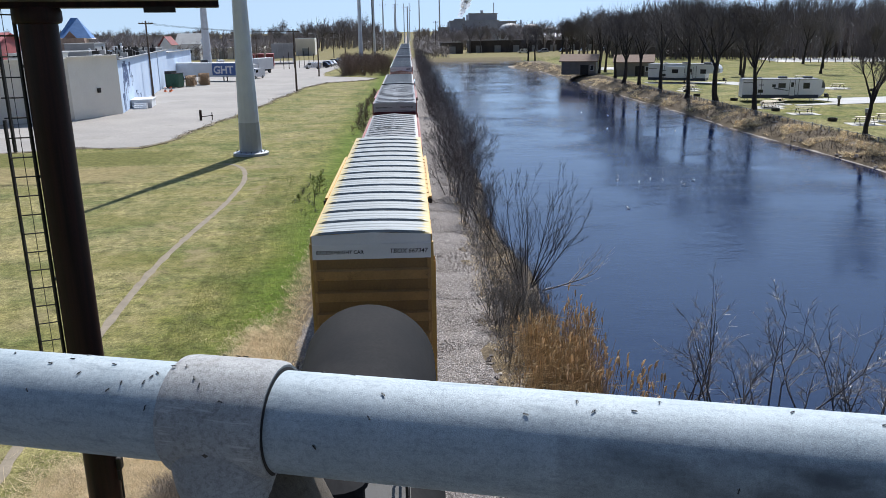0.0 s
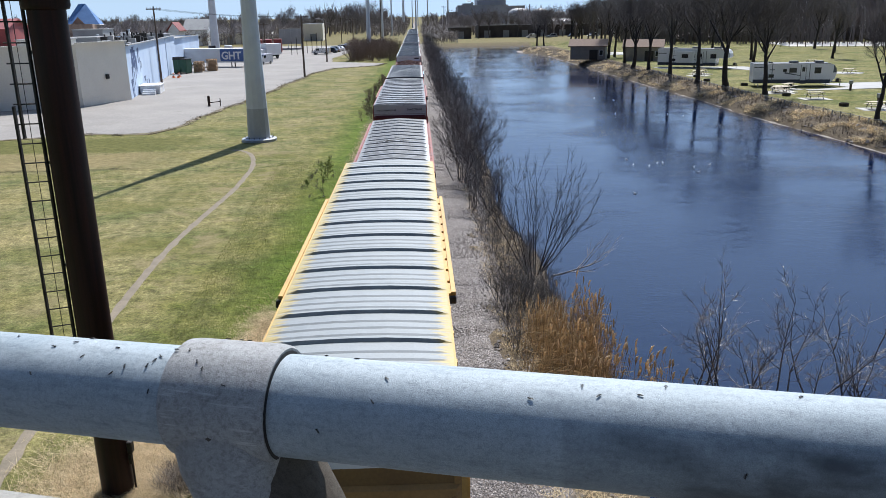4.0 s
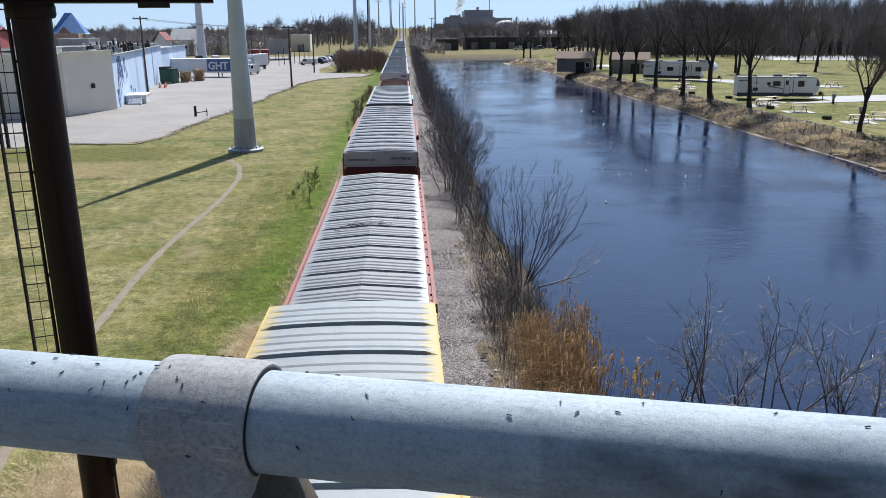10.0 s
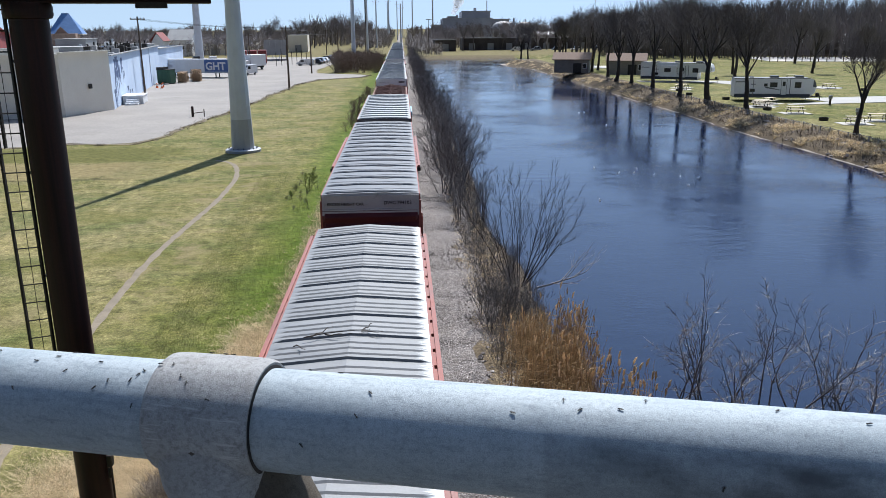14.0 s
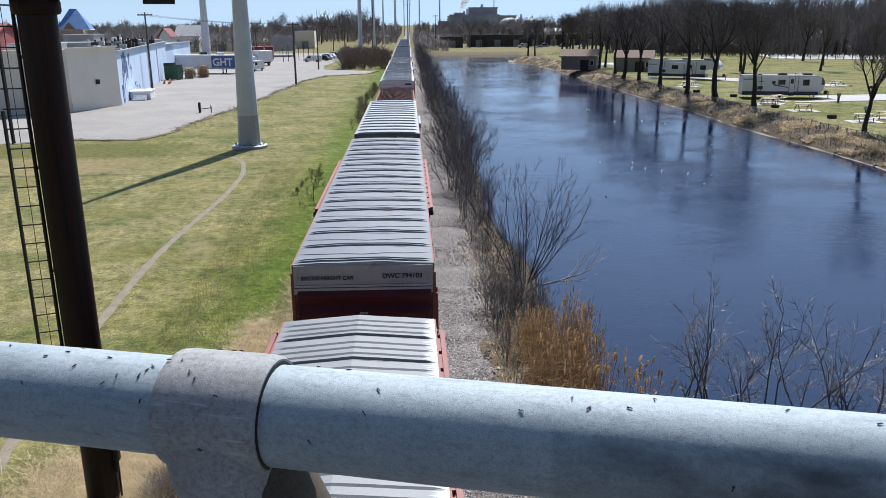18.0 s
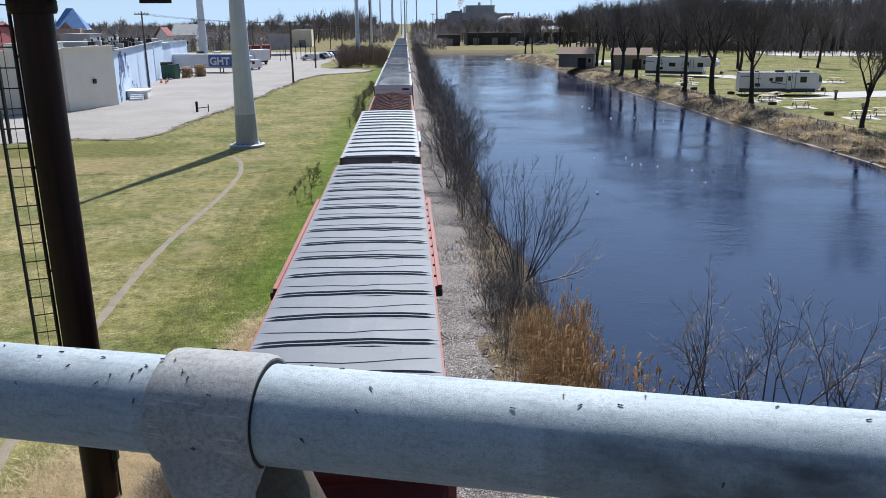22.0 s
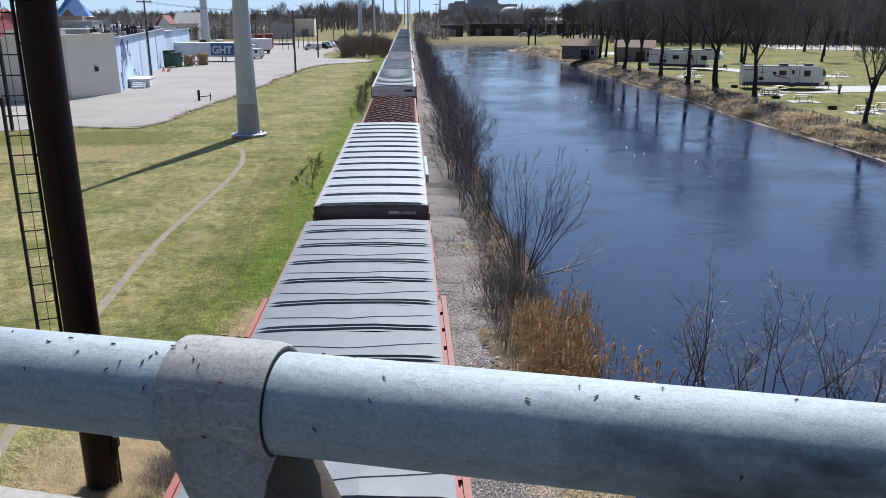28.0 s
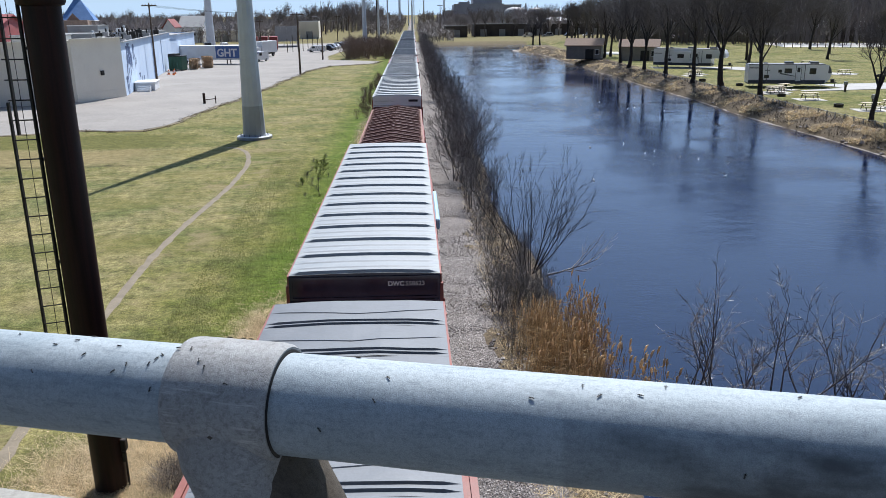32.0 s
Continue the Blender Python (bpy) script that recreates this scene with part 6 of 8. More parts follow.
# ---- the park across the lake ----
GRAVELWAY = surf("park_drive", (0.36, 0.35, 0.33), (0.45, 0.44, 0.42), 0.4, 0.9, 0, 0.3, 6.0)
RVWHITE = surf("rv_white", (0.74, 0.75, 0.76), (0.80, 0.81, 0.82), 0.6, 0.45, 0, 0.05, 8.0)
RVGREY = surf("rv_grey_graphics", (0.07, 0.078, 0.088), (0.11, 0.12, 0.13), 0.6, 0.45)
RVBLUE = surf("rv_dark_blue", (0.012, 0.022, 0.045), (0.02, 0.032, 0.06), 0.6, 0.4)
for poly, z in (([(56, 110), (70, 112), (96, 122), (150, 138), (150, 130), (98, 113), (74, 104.5), (62, 102.8), (50.0, 101.0), (50.0, 102.2), (57, 104.5)], 0.06), ([(44, 150), (60, 147), (66, 134), (72, 128), (68, 126), (60, 133), (55, 143), (44, 146)], 0.06)):
    solid("drive", Shape().prism(poly[::-1], PARK_Z - 0.3, PARK_Z + z), GRAVELWAY, "pale gravel drive between the camping pitches", "road", "structure")


def motorhome(x, y, rz, L, label, front_round, group):
    """A travel trailer; its length runs along local x, the near side faces -y."""
    r = thing("travel_trailer", label, "travel trailer", pose(x, y, PARK_Z, 0, 0, rz), group)
    W, z0, z1 = 1.25, 0.62, (3.05 if front_round else 3.45)
    prof = [(-L / 2, z0), (-L / 2, z1 - 0.12), (-L / 2 + 0.12, z1)]
    if front_round:
        prof += [(L / 2 - 0.9, z1), (L / 2 - 0.45, z1 - 0.12), (L / 2 - 0.12, z1 - 0.55), (L / 2, z0 + 1.25), (L / 2 - 0.15, z0 + 0.5), (L / 2 - 0.7, z0)]
    else:
        prof += [(L / 2 - 1.1, z1), (L / 2 - 0.4, z1 - 0.25), (L / 2 - 0.08, z1 - 0.8), (L / 2, z1 - 1.35), (L / 2 - 0.25, z1 - 1.6), (L / 2 - 2.3, z1 - 1.65), (L / 2 - 2.5, z1 - 1.8), (L / 2 - 2.5, z0)]
    n = len(prof)
    v = [Vector((a, e * W, z)) for e in (-1, 1) for a, z in prof]
    part("body", Shape().add(v, [tuple(range(n - 1, -1, -1)), tuple(range(n, 2 * n))] + [(i, (i + 1) % n, n + (i + 1) % n, n + i) for i in range(n)]), RVWHITE, r)
    part("skirt", Shape().box(-L / 2 + 0.05, L / 2 - (0.75 if front_round else 2.5), -W - 0.012, W + 0.012, z0 - 0.16, z0 + 0.34), RVBLUE, r, "dark blue lower panel")
    part("roof_trim", Shape().box(-L / 2, L / 2 - 0.9, -W - 0.03, W + 0.03, z1 - 0.07, z1 + 0.02), RVGREY, r)
    for a, b, za, zb in ((-L * 0.065, L * 0.025, 1.85, 2.5), (-L * 0.14, -L * 0.095, 1.95, 2.35), (L * 0.235, L * 0.315, 1.75, 2.55), (-L * 0.31, -L * 0.245, 1.2, 1.65), (-L * 0.22, -L * 0.15, 1.2, 1.65)):
        w = part("window", Shape().soft_box(a, b, -W - 0.03, -W + 0.01, za, zb, 0.012), RVGREY, r)
        part("pane", Shape().box(a + 0.05, b - 0.05, -W - 0.04, -W - 0.03, za + 0.05, zb - 0.05), GLASS_DARK, w)
    d = part("door", Shape().soft_box(L * 0.075, L * 0.135, -W - 0.03, -W + 0.01, 0.85, 2.85, 0.012), RVWHITE, r)
    part("door_window", Shape().box(L * 0.088, L * 0.122, -W - 0.04, -W - 0.03, 2.0, 2.6), GLASS_DARK, d)
    part("door_frame", Shape().box(L * 0.07, L * 0.075, -W - 0.035, -W, 0.8, 2.9).box(L * 0.135, L * 0.14, -W - 0.035, -W, 0.8, 2.9), RVGREY, r)
    sw = Shape()
    for k in range(8):
        a = -L * 0.12 + k * 0.36
        sw.add([Vector((a, -W - 0.016, 1.95 - k * 0.08)), Vector((a + 0.36, -W - 0.016, 1.87 - k * 0.08)), Vector((a + 0.36, -W - 0.016, 1.68 - k * 0.055)), Vector((a, -W - 0.016, 1.75 - k * 0.055))], [(3, 2, 1, 0)])
    part("stripe", Shape().box(-L / 2 + 0.1, -L / 2 + 1.6, -W - 0.014, -W, 2.5, 2.62), RVGREY, r)
    part("stripe", Shape().box(-L * 0.30, -L * 0.24, -W - 0.014, -W, 2.2, 2.3), RVGREY, r)
    part("swoosh", sw, RVGREY, r, "grey swoosh")
    if not front_round:
        so = part("slide_out", Shape().soft_box(-L * 0.22, L * 0.02, -W - 0.45, -W - 0.002, 0.95, 3.0, 0.03), RVWHITE, r, "white slide-out room")
        part("pane", Shape().box(-L * 0.15, -L * 0.06, -W - 0.465, -W - 0.451, 1.8, 2.5), GLASS_DARK, so)
    for a in (-L * 0.27, L * 0.18):
        part("slide_trim", Shape().box(a - 0.04, a + 0.04, -W - 0.02, -W, 0.7, 3.1), RVGREY, r)
    if front_round:
        part("nose_cap", Shape().add([Vector((L / 2 - 0.42, e * (W + 0.004), z1 - 0.14)) if k == 0 else Vector((L / 2 - 0.1, e * (W + 0.004), z1 - 0.6)) if k == 1 else Vector((L / 2 + 0.02, e * (W + 0.004), z0 + 1.25)) if k == 2 else Vector((L / 2 - 0.45, e * (W + 0.004), z0 + 1.25)) for e in (-1, 1) for k in range(4)], [(3, 2, 1, 0), (4, 5, 6, 7), (0, 1, 5, 4), (1, 2, 6, 5)]), RVGREY, r)
    part("air_conditioner", Shape().soft_box(-0.5, 0.6, -0.4, 0.4, z1, z1 + 0.3, 0.06), RVGREY, r)
    part("air_conditioner", Shape().soft_box(L * 0.26, L * 0.36, -0.4, 0.4, z1, z1 + 0.3, 0.06), RVGREY, r)
    part("vent", Shape().soft_box(-L * 0.3, -L * 0.25, -0.25, 0.25, z1, z1 + 0.18, 0.04), RVGREY, r)
    for a in (-0.7, 0.35):
        for e in (-1, 1):
            wheel(r, 0, 0, 0, 0.38, 0.24)
            for o in r.children[-1:]:
                o.matrix_basis = pose(a, e * (W - 0.1), 0.38, 0, 0, 90)
    part("hitch", Shape().tube((L / 2 - 0.6, -0.5, 0.55), (L / 2 + 1.1, 0, 0.55), 0.05, n=6).tube((L / 2 - 0.6, 0.5, 0.55), (L / 2 + 1.1, 0, 0.55), 0.05, n=6).tube((L / 2 + 0.9, 0, 0), (L / 2 + 0.9, 0, 0.9), 0.05, n=6).soft_box(L / 2 + 0.35, L / 2 + 0.75, -0.3, 0.3, 0.5, 1.05, 0.08), BLACK_STEEL, r)
    for a in (-L / 2 + 0.8, L / 2 - 1.2):
        for e in (-1.0, 1.0):
            part("jack", Shape().tube((a, e, 0), (a, e, 0.6), 0.04, n=6), GALV, r)
    part("step", Shape().box(L * 0.075, L * 0.135, -W - 0.5, -W, 0.4, 0.45), BLACK_STEEL, r)
    return r


motorhome(50.9, 108.2, -12, 10.6, "white travel trailer with grey swooshes on a camping pitch", True, "travel trailers in the park")
motorhome(50.8, 147.0, -34, 13.0, "white fifth-wheel trailer with a slide-out behind the lakeside trees", False, "travel trailers in the park")

SHED = surf("shed_siding", (0.24, 0.22, 0.195), (0.30, 0.275, 0.24), 1.0, 0.85)


def cabin(x, y, rz, label):
    b = hall(x, y, rz, 7.6, 5.5, 2.9, SHED, SHINGLE, label, "cabin", 0, 0, 1.3)
    b.location.z = PARK_Z - 0.02
    part("door", Shape().box(0.4, 2.2, -2.82, -2.74, 0, 2.1), BLACK_STEEL, b)
    w = part("window", Shape().box(2.5, 3.4, -2.82, -2.74, 0.9, 2.1), WHITE, b)
    part("pane", Shape().box(2.6, 3.3, -2.84, -2.82, 1.0, 2.0), GLASS_DARK, w)
    return b


cabin(38.6, 181.5, -18, "tan cabin with a brown shingle roof by the lake")
cabin(48.4, 172.5, -18, "second tan cabin among bare trees")

TABLE = surf("table_wood", (0.58, 0.50, 0.38), (0.68, 0.60, 0.47), 2.0, 0.85)
ptab = None
PADS = surf("pad_concrete", (0.42, 0.40, 0.36), (0.5, 0.48, 0.44), 1.0, 0.9)
for k, (x, y, rz) in enumerate(((46.0, 91.5, -5), (47.2, 80.8, -8), (45.2, 99.0, -8), (48.2, 103.2, 30), (46.0, 100.4, 10), (69.0, 127.0, 5), (74.0, 150.0, 0), (45.0, 128.0, 0), (46.5, 131.5, 10), (50.8, 83.0, -20))):
    if ptab is None:
        ptab = thing("picnic_table", "pale wooden picnic table on a concrete pad", "picnic table", pose(x, y, PARK_Z + 0.06, 0, 0, rz), "picnic tables in the park")
        for q in range(4):
            part("top_plank", Shape().soft_box(-0.95, 0.95, -0.38 + q * 0.195, -0.20 + q * 0.195, 0.72, 0.765, 0.006), TABLE, ptab)
        for e in (-1, 1):
            part("bench", Shape().soft_box(-0.95, 0.95, e * 0.72 - 0.14, e * 0.72 + 0.14, 0.42, 0.465, 0.006), TABLE, ptab)
            part("leg_frame", Shape().tube((e * 0.7, -0.75, 0.03), (e * 0.7, -0.2, 0.72), 0.04, n=6).tube((e * 0.7, 0.75, 0.03), (e * 0.7, 0.2, 0.72), 0.04, n=6).box(e * 0.7 - 0.03, e * 0.7 + 0.03, -0.8, 0.8, 0.36, 0.42), BLACK_STEEL, ptab)
    else:
        copy_thing(ptab, pose(x, y, PARK_Z + 0.06, 0, 0, rz))
    solid("pad", Shape().soft_box(-1.6, 1.6, -1.3, 1.3, -0.2, 0.05, 0.02), PADS, "small concrete pad in the grass", "pavement", "structure", at=pose(x, y, PARK_Z, 0, 0, rz))
for k, (x, y) in enumerate(((44.5, 95.5), (45.6, 84.2), (42.8, 118.0), (44.0, 126.0), (72.0, 122.0), (45.2, 110.0))):
    f = thing("fire_ring", "black steel fire ring on the park lawn", "fire ring", pose(x, y, PARK_Z), "fire rings")
    part("ring", Shape().turned([(0.48, 0), (0.5, 0.35), (0.44, 0.35), (0.42, 0.0)], 16), BLACK_STEEL, f)
for x, y in ((55.0, 100.5), (49.5, 84.5), (75.0, 126.0), (79, 125)):
    p = thing("hookup_post", "short grey-green power hookup post", "post", pose(x, y, PARK_Z), "hookup posts")
    part("post", Shape().soft_box(-0.12, 0.12, -0.1, 0.1, 0, 1.1, 0.02), POLE_WOOD, p)
    part("box", Shape().soft_box(-0.2, 0.2, -0.16, 0.16, 0.8, 1.25, 0.03), GREYWALL, p)

# low cable fence along the bank
fence = thing("bank_fence", "low grey post and cable fence on the bank", "fence")
for k in range(46):
    y = 66 + k * 1.6
    x = right_shore(y) + 3.5
    z = ground_z(x, y)
    part("post", Shape().tube((x, y, z - 0.1), (x, y, z + 0.5), 0.06, n=6), GREYWALL, fence)
    x2, y2 = right_shore(y + 1.6) + 3.5, y + 1.6
    part("cable", Shape().tube((x, y, z + 0.42), (x2, y2, ground_z(x2, y2) + 0.42), 0.025, n=4), GREYWALL, fence)

# ---- far end of the lake: works and sheds ----
# wall greys carry the distance haze: lightened and blued
FACTORY_HAZY = surf("hazy_factory_wall", (0.31, 0.32, 0.35), (0.39, 0.40, 0.43), 0.1, 0.85)
SOOT = surf("sooty_brick", (0.055, 0.048, 0.046), (0.10, 0.088, 0.082), 0.3, 0.9)
hall(19.3, 366, 2, 9.4, 12, 4.9, SOOT, ROOFING, "small dark grey pump house at the end of the lake", door=1)
hall(58.0, 380, 0, 60, 16, 5.4, SOOT, ROOFING, "long low dark works building", door=7)
fac = thing("factory", "large grey factory with stepped blocks and chimneys", "factory", pose(62, 640, 0))
for x0, x1, y0, y1, z in ((-30, 8, -12, 22, 16.2), (-38, -30.3, -8, 18, 11.5), (-15, 7, -8, 20, 21.5), (8.3, 22, -6, 20, 15.5), (-26, -18, -10, 10, 17.6), (22.3, 44, -4, 18, 11.0)):
    part("block", Shape().box(x0, x1, y0, y1, 0, z), FACTORY_HAZY, fac)
    part("roof_edge", Shape().box(x0 - 0.3, x1 + 0.3, y0 - 0.3, y0 + 0.6, z, z + 0.7), ROOFING, fac)
for x, y, h, r in ((-4, 2, 24.5, 1.3), (5.5, 4, 30, 0.4), (-18, 3, 19.5, 0.9), (-30, 0, 15, 0.8), (27, 4, 17, 0.6), (36, 4, 16, 0.5)):
    part("chimney", Shape().turned([(r, 0), (r * 0.85, h)], 12, pose(x, y, 0)), FACTORY_HAZY, fac)
dome = None
for x, y, r, h in ((75.5, 600, 8.3, 10.4), (91, 602, 6.2, 10.8), (104, 596, 5.5, 9.0)):
    d = thing("storage_tank", "white domed storage tank at the works", "storage tank", pose(x, y, 0), "white tanks")
    part("drum", Shape().turned([(r, 0), (r, h)], 28), BAND_GREY, d)
    part("dome", Shape().turned([(r, h), (r * 0.9, h + r * 0.2), (r * 0.65, h + r * 0.36), (r * 0.3, h + r * 0.44), (0.1, h + r * 0.46)], 28), BAND_GREY, d, smooth=True)
hall(84, 418, 0, 46, 14, 6.4, FACTORY_HAZY, WHITE, "long low building with a bright white roof", door=4, pitch=1.2)
hall(120, 440, 4, 70, 20, 9, WHITE, WHITE, "long white shed with a bright roof", windows=10)
hall(110, 330, -4, 44, 14, 5.5, FACTORY_HAZY, WHITE, "low building with a white roof behind the park", windows=8, pitch=1.6)
hall(170, 300, -14, 60, 16, 6, WHITE, WHITE, "long pale building behind the park trees", pitch=1.5)
hall(230, 250, -20, 70, 16, 6, WHITE, ROOFING, "long pale building behind the park trees", pitch=1.5)
for k in range(6):
    road_car(50 + k * 9, 352 + (k % 2) * 3, 90 + 4 * k, (CAR_WHITE, CAR_SILVER, CAR_DARK)[k % 3], "vehicle parked by the works road", k % 2 == 0, 5.2, 2.0, 1.9, "van")
solid("works_road", Shape().prism([(10, 338), (240, 330), (240, 362), (10, 358)][::1], -0.2, 0.06), LOT, "pale road along the end of the lake", "road", "structure")
# a pale gravel lot behind the park lawn, with a post-and-rail fence before it
PALE = surf("pale_gravel", (0.50, 0.48, 0.45), (0.62, 0.60, 0.57), 0.3, 0.9, 0, 0.3, 6.0)
solid("gravel_lot", Shape().prism([(104, 224), (198, 194), (206, 222), (108, 254)], PARK_Z - 0.3, PARK_Z + 0.07), PALE, "pale sunlit gravel lot behind the park", "road", "structure")
solid("gravel_lot", Shape().prism([(46, 196), (64, 194), (66, 206), (48, 208)], PARK_Z - 0.3, PARK_Z + 0.07), PALE, "pale gravel patch behind the cabins", "road", "structure")
wf = thing("park_fence", "long weathered post and rail fence behind the park lawn", "fence")
for k in range(50):
    x, y = 94 + k * 2.0, 223 - k * 0.6
    part("post", Shape().box(x, x + 0.16, y - 0.08, y + 0.08, PARK_Z, PARK_Z + 1.9), POLE_WOOD, wf)
part("rail", Shape().tube((94, 223.1, PARK_Z + 1.7), (192, 193.7, PARK_Z + 1.7), 0.06, n=6), POLE_WOOD, wf)

# steam over the works, in rounded puffs
STEAM, st_tree, st_b = nodes("steam")
st_tree.nodes.remove(st_b)
st_tl = put(st_tree, "BsdfTranslucent", Color=(0.95, 0.96, 0.98, 1))
st_df = put(st_tree, "BsdfDiffuse", Color=(0.95, 0.96, 0.98, 1))
st_tr = st_tree.nodes.new("ShaderNodeBsdfTransparent")
st_m1, st_m2 = put(st_tree, "MixShader", Fac=0.5), put(st_tree, "MixShader", Fac=0.3)
st_tree.links.new(st_tl.outputs[0], st_m1.inputs[1])
st_tree.links.new(st_df.outputs[0], st_m1.inputs[2])
st_tree.links.new(st_tr.outputs[0], st_m2.inputs[1])
st_tree.links.new(st_m1.outputs[0], st_m2.inputs[2])
st_tree.links.new(st_m2.outputs[0], st_tree.nodes["Material Output"].inputs["Surface"])
steam = thing("steam_plume", "white steam drifting from the factory chimney", "steam")
rng = random.Random(2)
for k in range(34):
    q = k / 33
    x, y, z = 41 + 15 * q * rng.uniform(0.6, 1.2), 632, 21 + 34 * q
    r = (1.6 + 4.5 * q) * rng.uniform(0.7, 1.2)
    bm = bmesh.new()
    bmesh.ops.create_icosphere(bm, subdivisions=2, radius=1.0)
    vs = [Vector((x, y, z)) + Vector((p.co.x * r * 1.2, p.co.y * r * 0.6, p.co.z * r)) * (1 + 0.35 * noise.noise(p.co * 1.6 + Vector((k, 0, 0)))) for p in bm.verts]
    part("puff", Shape().add(vs, [tuple(w.index for w in f.verts) for f in bm.faces]), STEAM, steam, smooth=True)
    bm.free()

# ---- trees, shrubs and reeds ----
BARK = surf("grey_bark", (0.022, 0.019, 0.018), (0.045, 0.039, 0.037), 5.0, 0.95, 0, 0.6, 25.0, 0.02)
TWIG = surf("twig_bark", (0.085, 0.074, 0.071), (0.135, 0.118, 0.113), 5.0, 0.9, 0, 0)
# farther twigs step paler: distance haze is mixed into their bark colour
TWIG_HAZY = surf("hazy_twig", (0.12, 0.108, 0.108), (0.19, 0.172, 0.17), 0.05, 0.95, 0, 0)
WOODS_HAZY = surf("hazy_woods_twig", (0.19, 0.172, 0.172), (0.27, 0.245, 0.24), 0.05, 0.95, 0, 0)
TWIG_PALE = surf("pale_twig", (0.30, 0.27, 0.25), (0.46, 0.425, 0.40), 5.0, 0.85, 0, 0)
BRUSH = surf("brush_twig", (0.07, 0.066, 0.068), (0.18, 0.172, 0.17), 3.0, 0.7, 0, 0, island=(0.5, 1.6))


def grow(shapes, rng, p, d, length, r, level, last, up=0.15, kids=(3, 5), spread_a=(28, 58), sides=(9, 6, 4, 3, 3), shrink=(0.5, 0.72), wob=0.12, thin=0.3, fork=0.42):
    """A limb that wanders, tapers and carries smaller ones."""
    n = 5 if level == 0 else 4 if level < last else 3
    pts, rad = [p], [r]
    dirs = [d]
    for k in range(n):
        d = (d + Vector((rng.gauss(0, wob), rng.gauss(0, wob), rng.gauss(0, wob) + up * 0.35))).normalized()
        p = p + d * (length / n)
        pts.append(p)
        rad.append(r * (1 - (1 - thin) * (k + 1) / n))
        dirs.append(d)
    shapes[0 if level < 2 else 1].line(pts, rad, sides[min(level, 4)])
    if level >= last:
        return
    m = rng.randint(*kids) + (1 if level == 0 else 0)
    for k in range(m):
        q = 1.0 if k == 0 else rng.uniform(0.3 if level else fork, 0.98)
        i = min(int(q * n), n - 1)
        base = pts[i].lerp(pts[i + 1], q * n - i)
        a = radians(rng.uniform(*spread_a)) * (0.5 if k == 0 else 1)
        side = dirs[i].orthogonal().normalized()
        side.rotate(Matrix.Rotation(rng.uniform(0, 6.283), 3, dirs[i]))
        nd = (dirs[i] * math.cos(a) + side * math.sin(a)).normalized()
        grow(shapes, rng, base, nd, length * rng.uniform(*shrink) * (1.15 - 0.35 * q), max(rad[i] * rng.uniform(0.45, 0.68), 0.0062), level + 1, last, up, kids, spread_a, sides, shrink, wob, thin)


def bare_tree(seed, h, trunk, name="bare_tree", last=4, kids=(4, 6), min_twig=1.0):
    rng = random.Random(seed)
    s = (Shape(), Shape())
    grow(s, rng, Vector((0, 0, -0.1)), Vector((rng.uniform(-0.05, 0.05), rng.uniform(-0.05, 0.05), 1)).normalized(), h * 0.36, trunk, 0, last, 0.16, kids, (14, 42), (10, 7, 4, 3, 3), (0.60, 0.84), 0.10, 0.5, 0.62)
    flare = Shape().turned([(trunk * 1.5, -0.15), (trunk * 1.15, 0.15), (trunk * 1.02, 0.5)], 10)
    s[0].add(flare.v, flare.f)
    return s


def add_twigs(shape, count, l0, l1, w, seed, lift=0.5, shrink=1.0):
    """Fine end twigs on the limbs that are there, each a thin two-sided blade."""
    rng = random.Random(seed)
    tw = Shape()
    for k in range(count):
        f = shape.f[rng.randrange(len(shape.f))]
        p = shape.v[f[0]]
        d = Vector((rng.gauss(0, 0.55), rng.gauss(0, 0.55), rng.gauss(lift, 0.45))).normalized() * rng.uniform(l0, l1)
        s = d.orthogonal().normalized() * w
        q = p + d * 0.5 + Vector((rng.gauss(0, 0.06), rng.gauss(0, 0.06), 0)) * l1
        tw.add([p - s, p + s, q + s * 0.7, q - s * 0.7, p + d], [(0, 1, 2, 3), (3, 2, 4)])
    shape.add(tw.v, tw.f)


forms = []
for k, (h, tr) in enumerate(((15.5, 0.30), (17, 0.36), (14, 0.27), (18.5, 0.34), (13, 0.24))):
    a, b = bare_tree(40 + k, h, tr)
    add_twigs(b, 3000, 0.4, 1.3, 0.008, 400 + k)
    forms.append((a.mesh("trunk", BARK, True), b.mesh("crown", TWIG)))


def far_tree(seed, h, trunk):
    """A coarser tree for the distance: fewer, stouter twigs."""
    rng = random.Random(seed)
    s = (Shape(), Shape())
    grow(s, rng, Vector((0, 0, -0.1)), Vector((0, 0, 1)), h * 0.42, trunk, 0, 3, 0.18, (5, 7), (16, 42), (6, 4, 3, 3, 3), (0.58, 0.8), 0.10, 0.45, 0.6)
    tw = Shape()
    for k in range(900):
        f = s[1].f[rng.randrange(len(s[1].f))]
        p = s[1].v[f[0]]
        d = Vector((rng.gauss(0, 0.6), rng.gauss(0, 0.6), rng.gauss(0.5, 0.5))).normalized() * rng.uniform(0.7, 1.9)
        w = d.orthogonal().normalized() * 0.018
        tw.add([p - w, p + w, p + d], [(0, 1, 2)])
    s[1].add(tw.v, tw.f)
    return s


far_forms = []
for k, (h, tr) in enumerate(((15.5, 0.30), (17, 0.36), (14, 0.27), (18.5, 0.34), (13, 0.24))):
    a, b = far_tree(140 + k, h, tr)
    far_forms.append((a.mesh("trunk", TWIG, True), b.mesh("crown", TWIG_HAZY)))


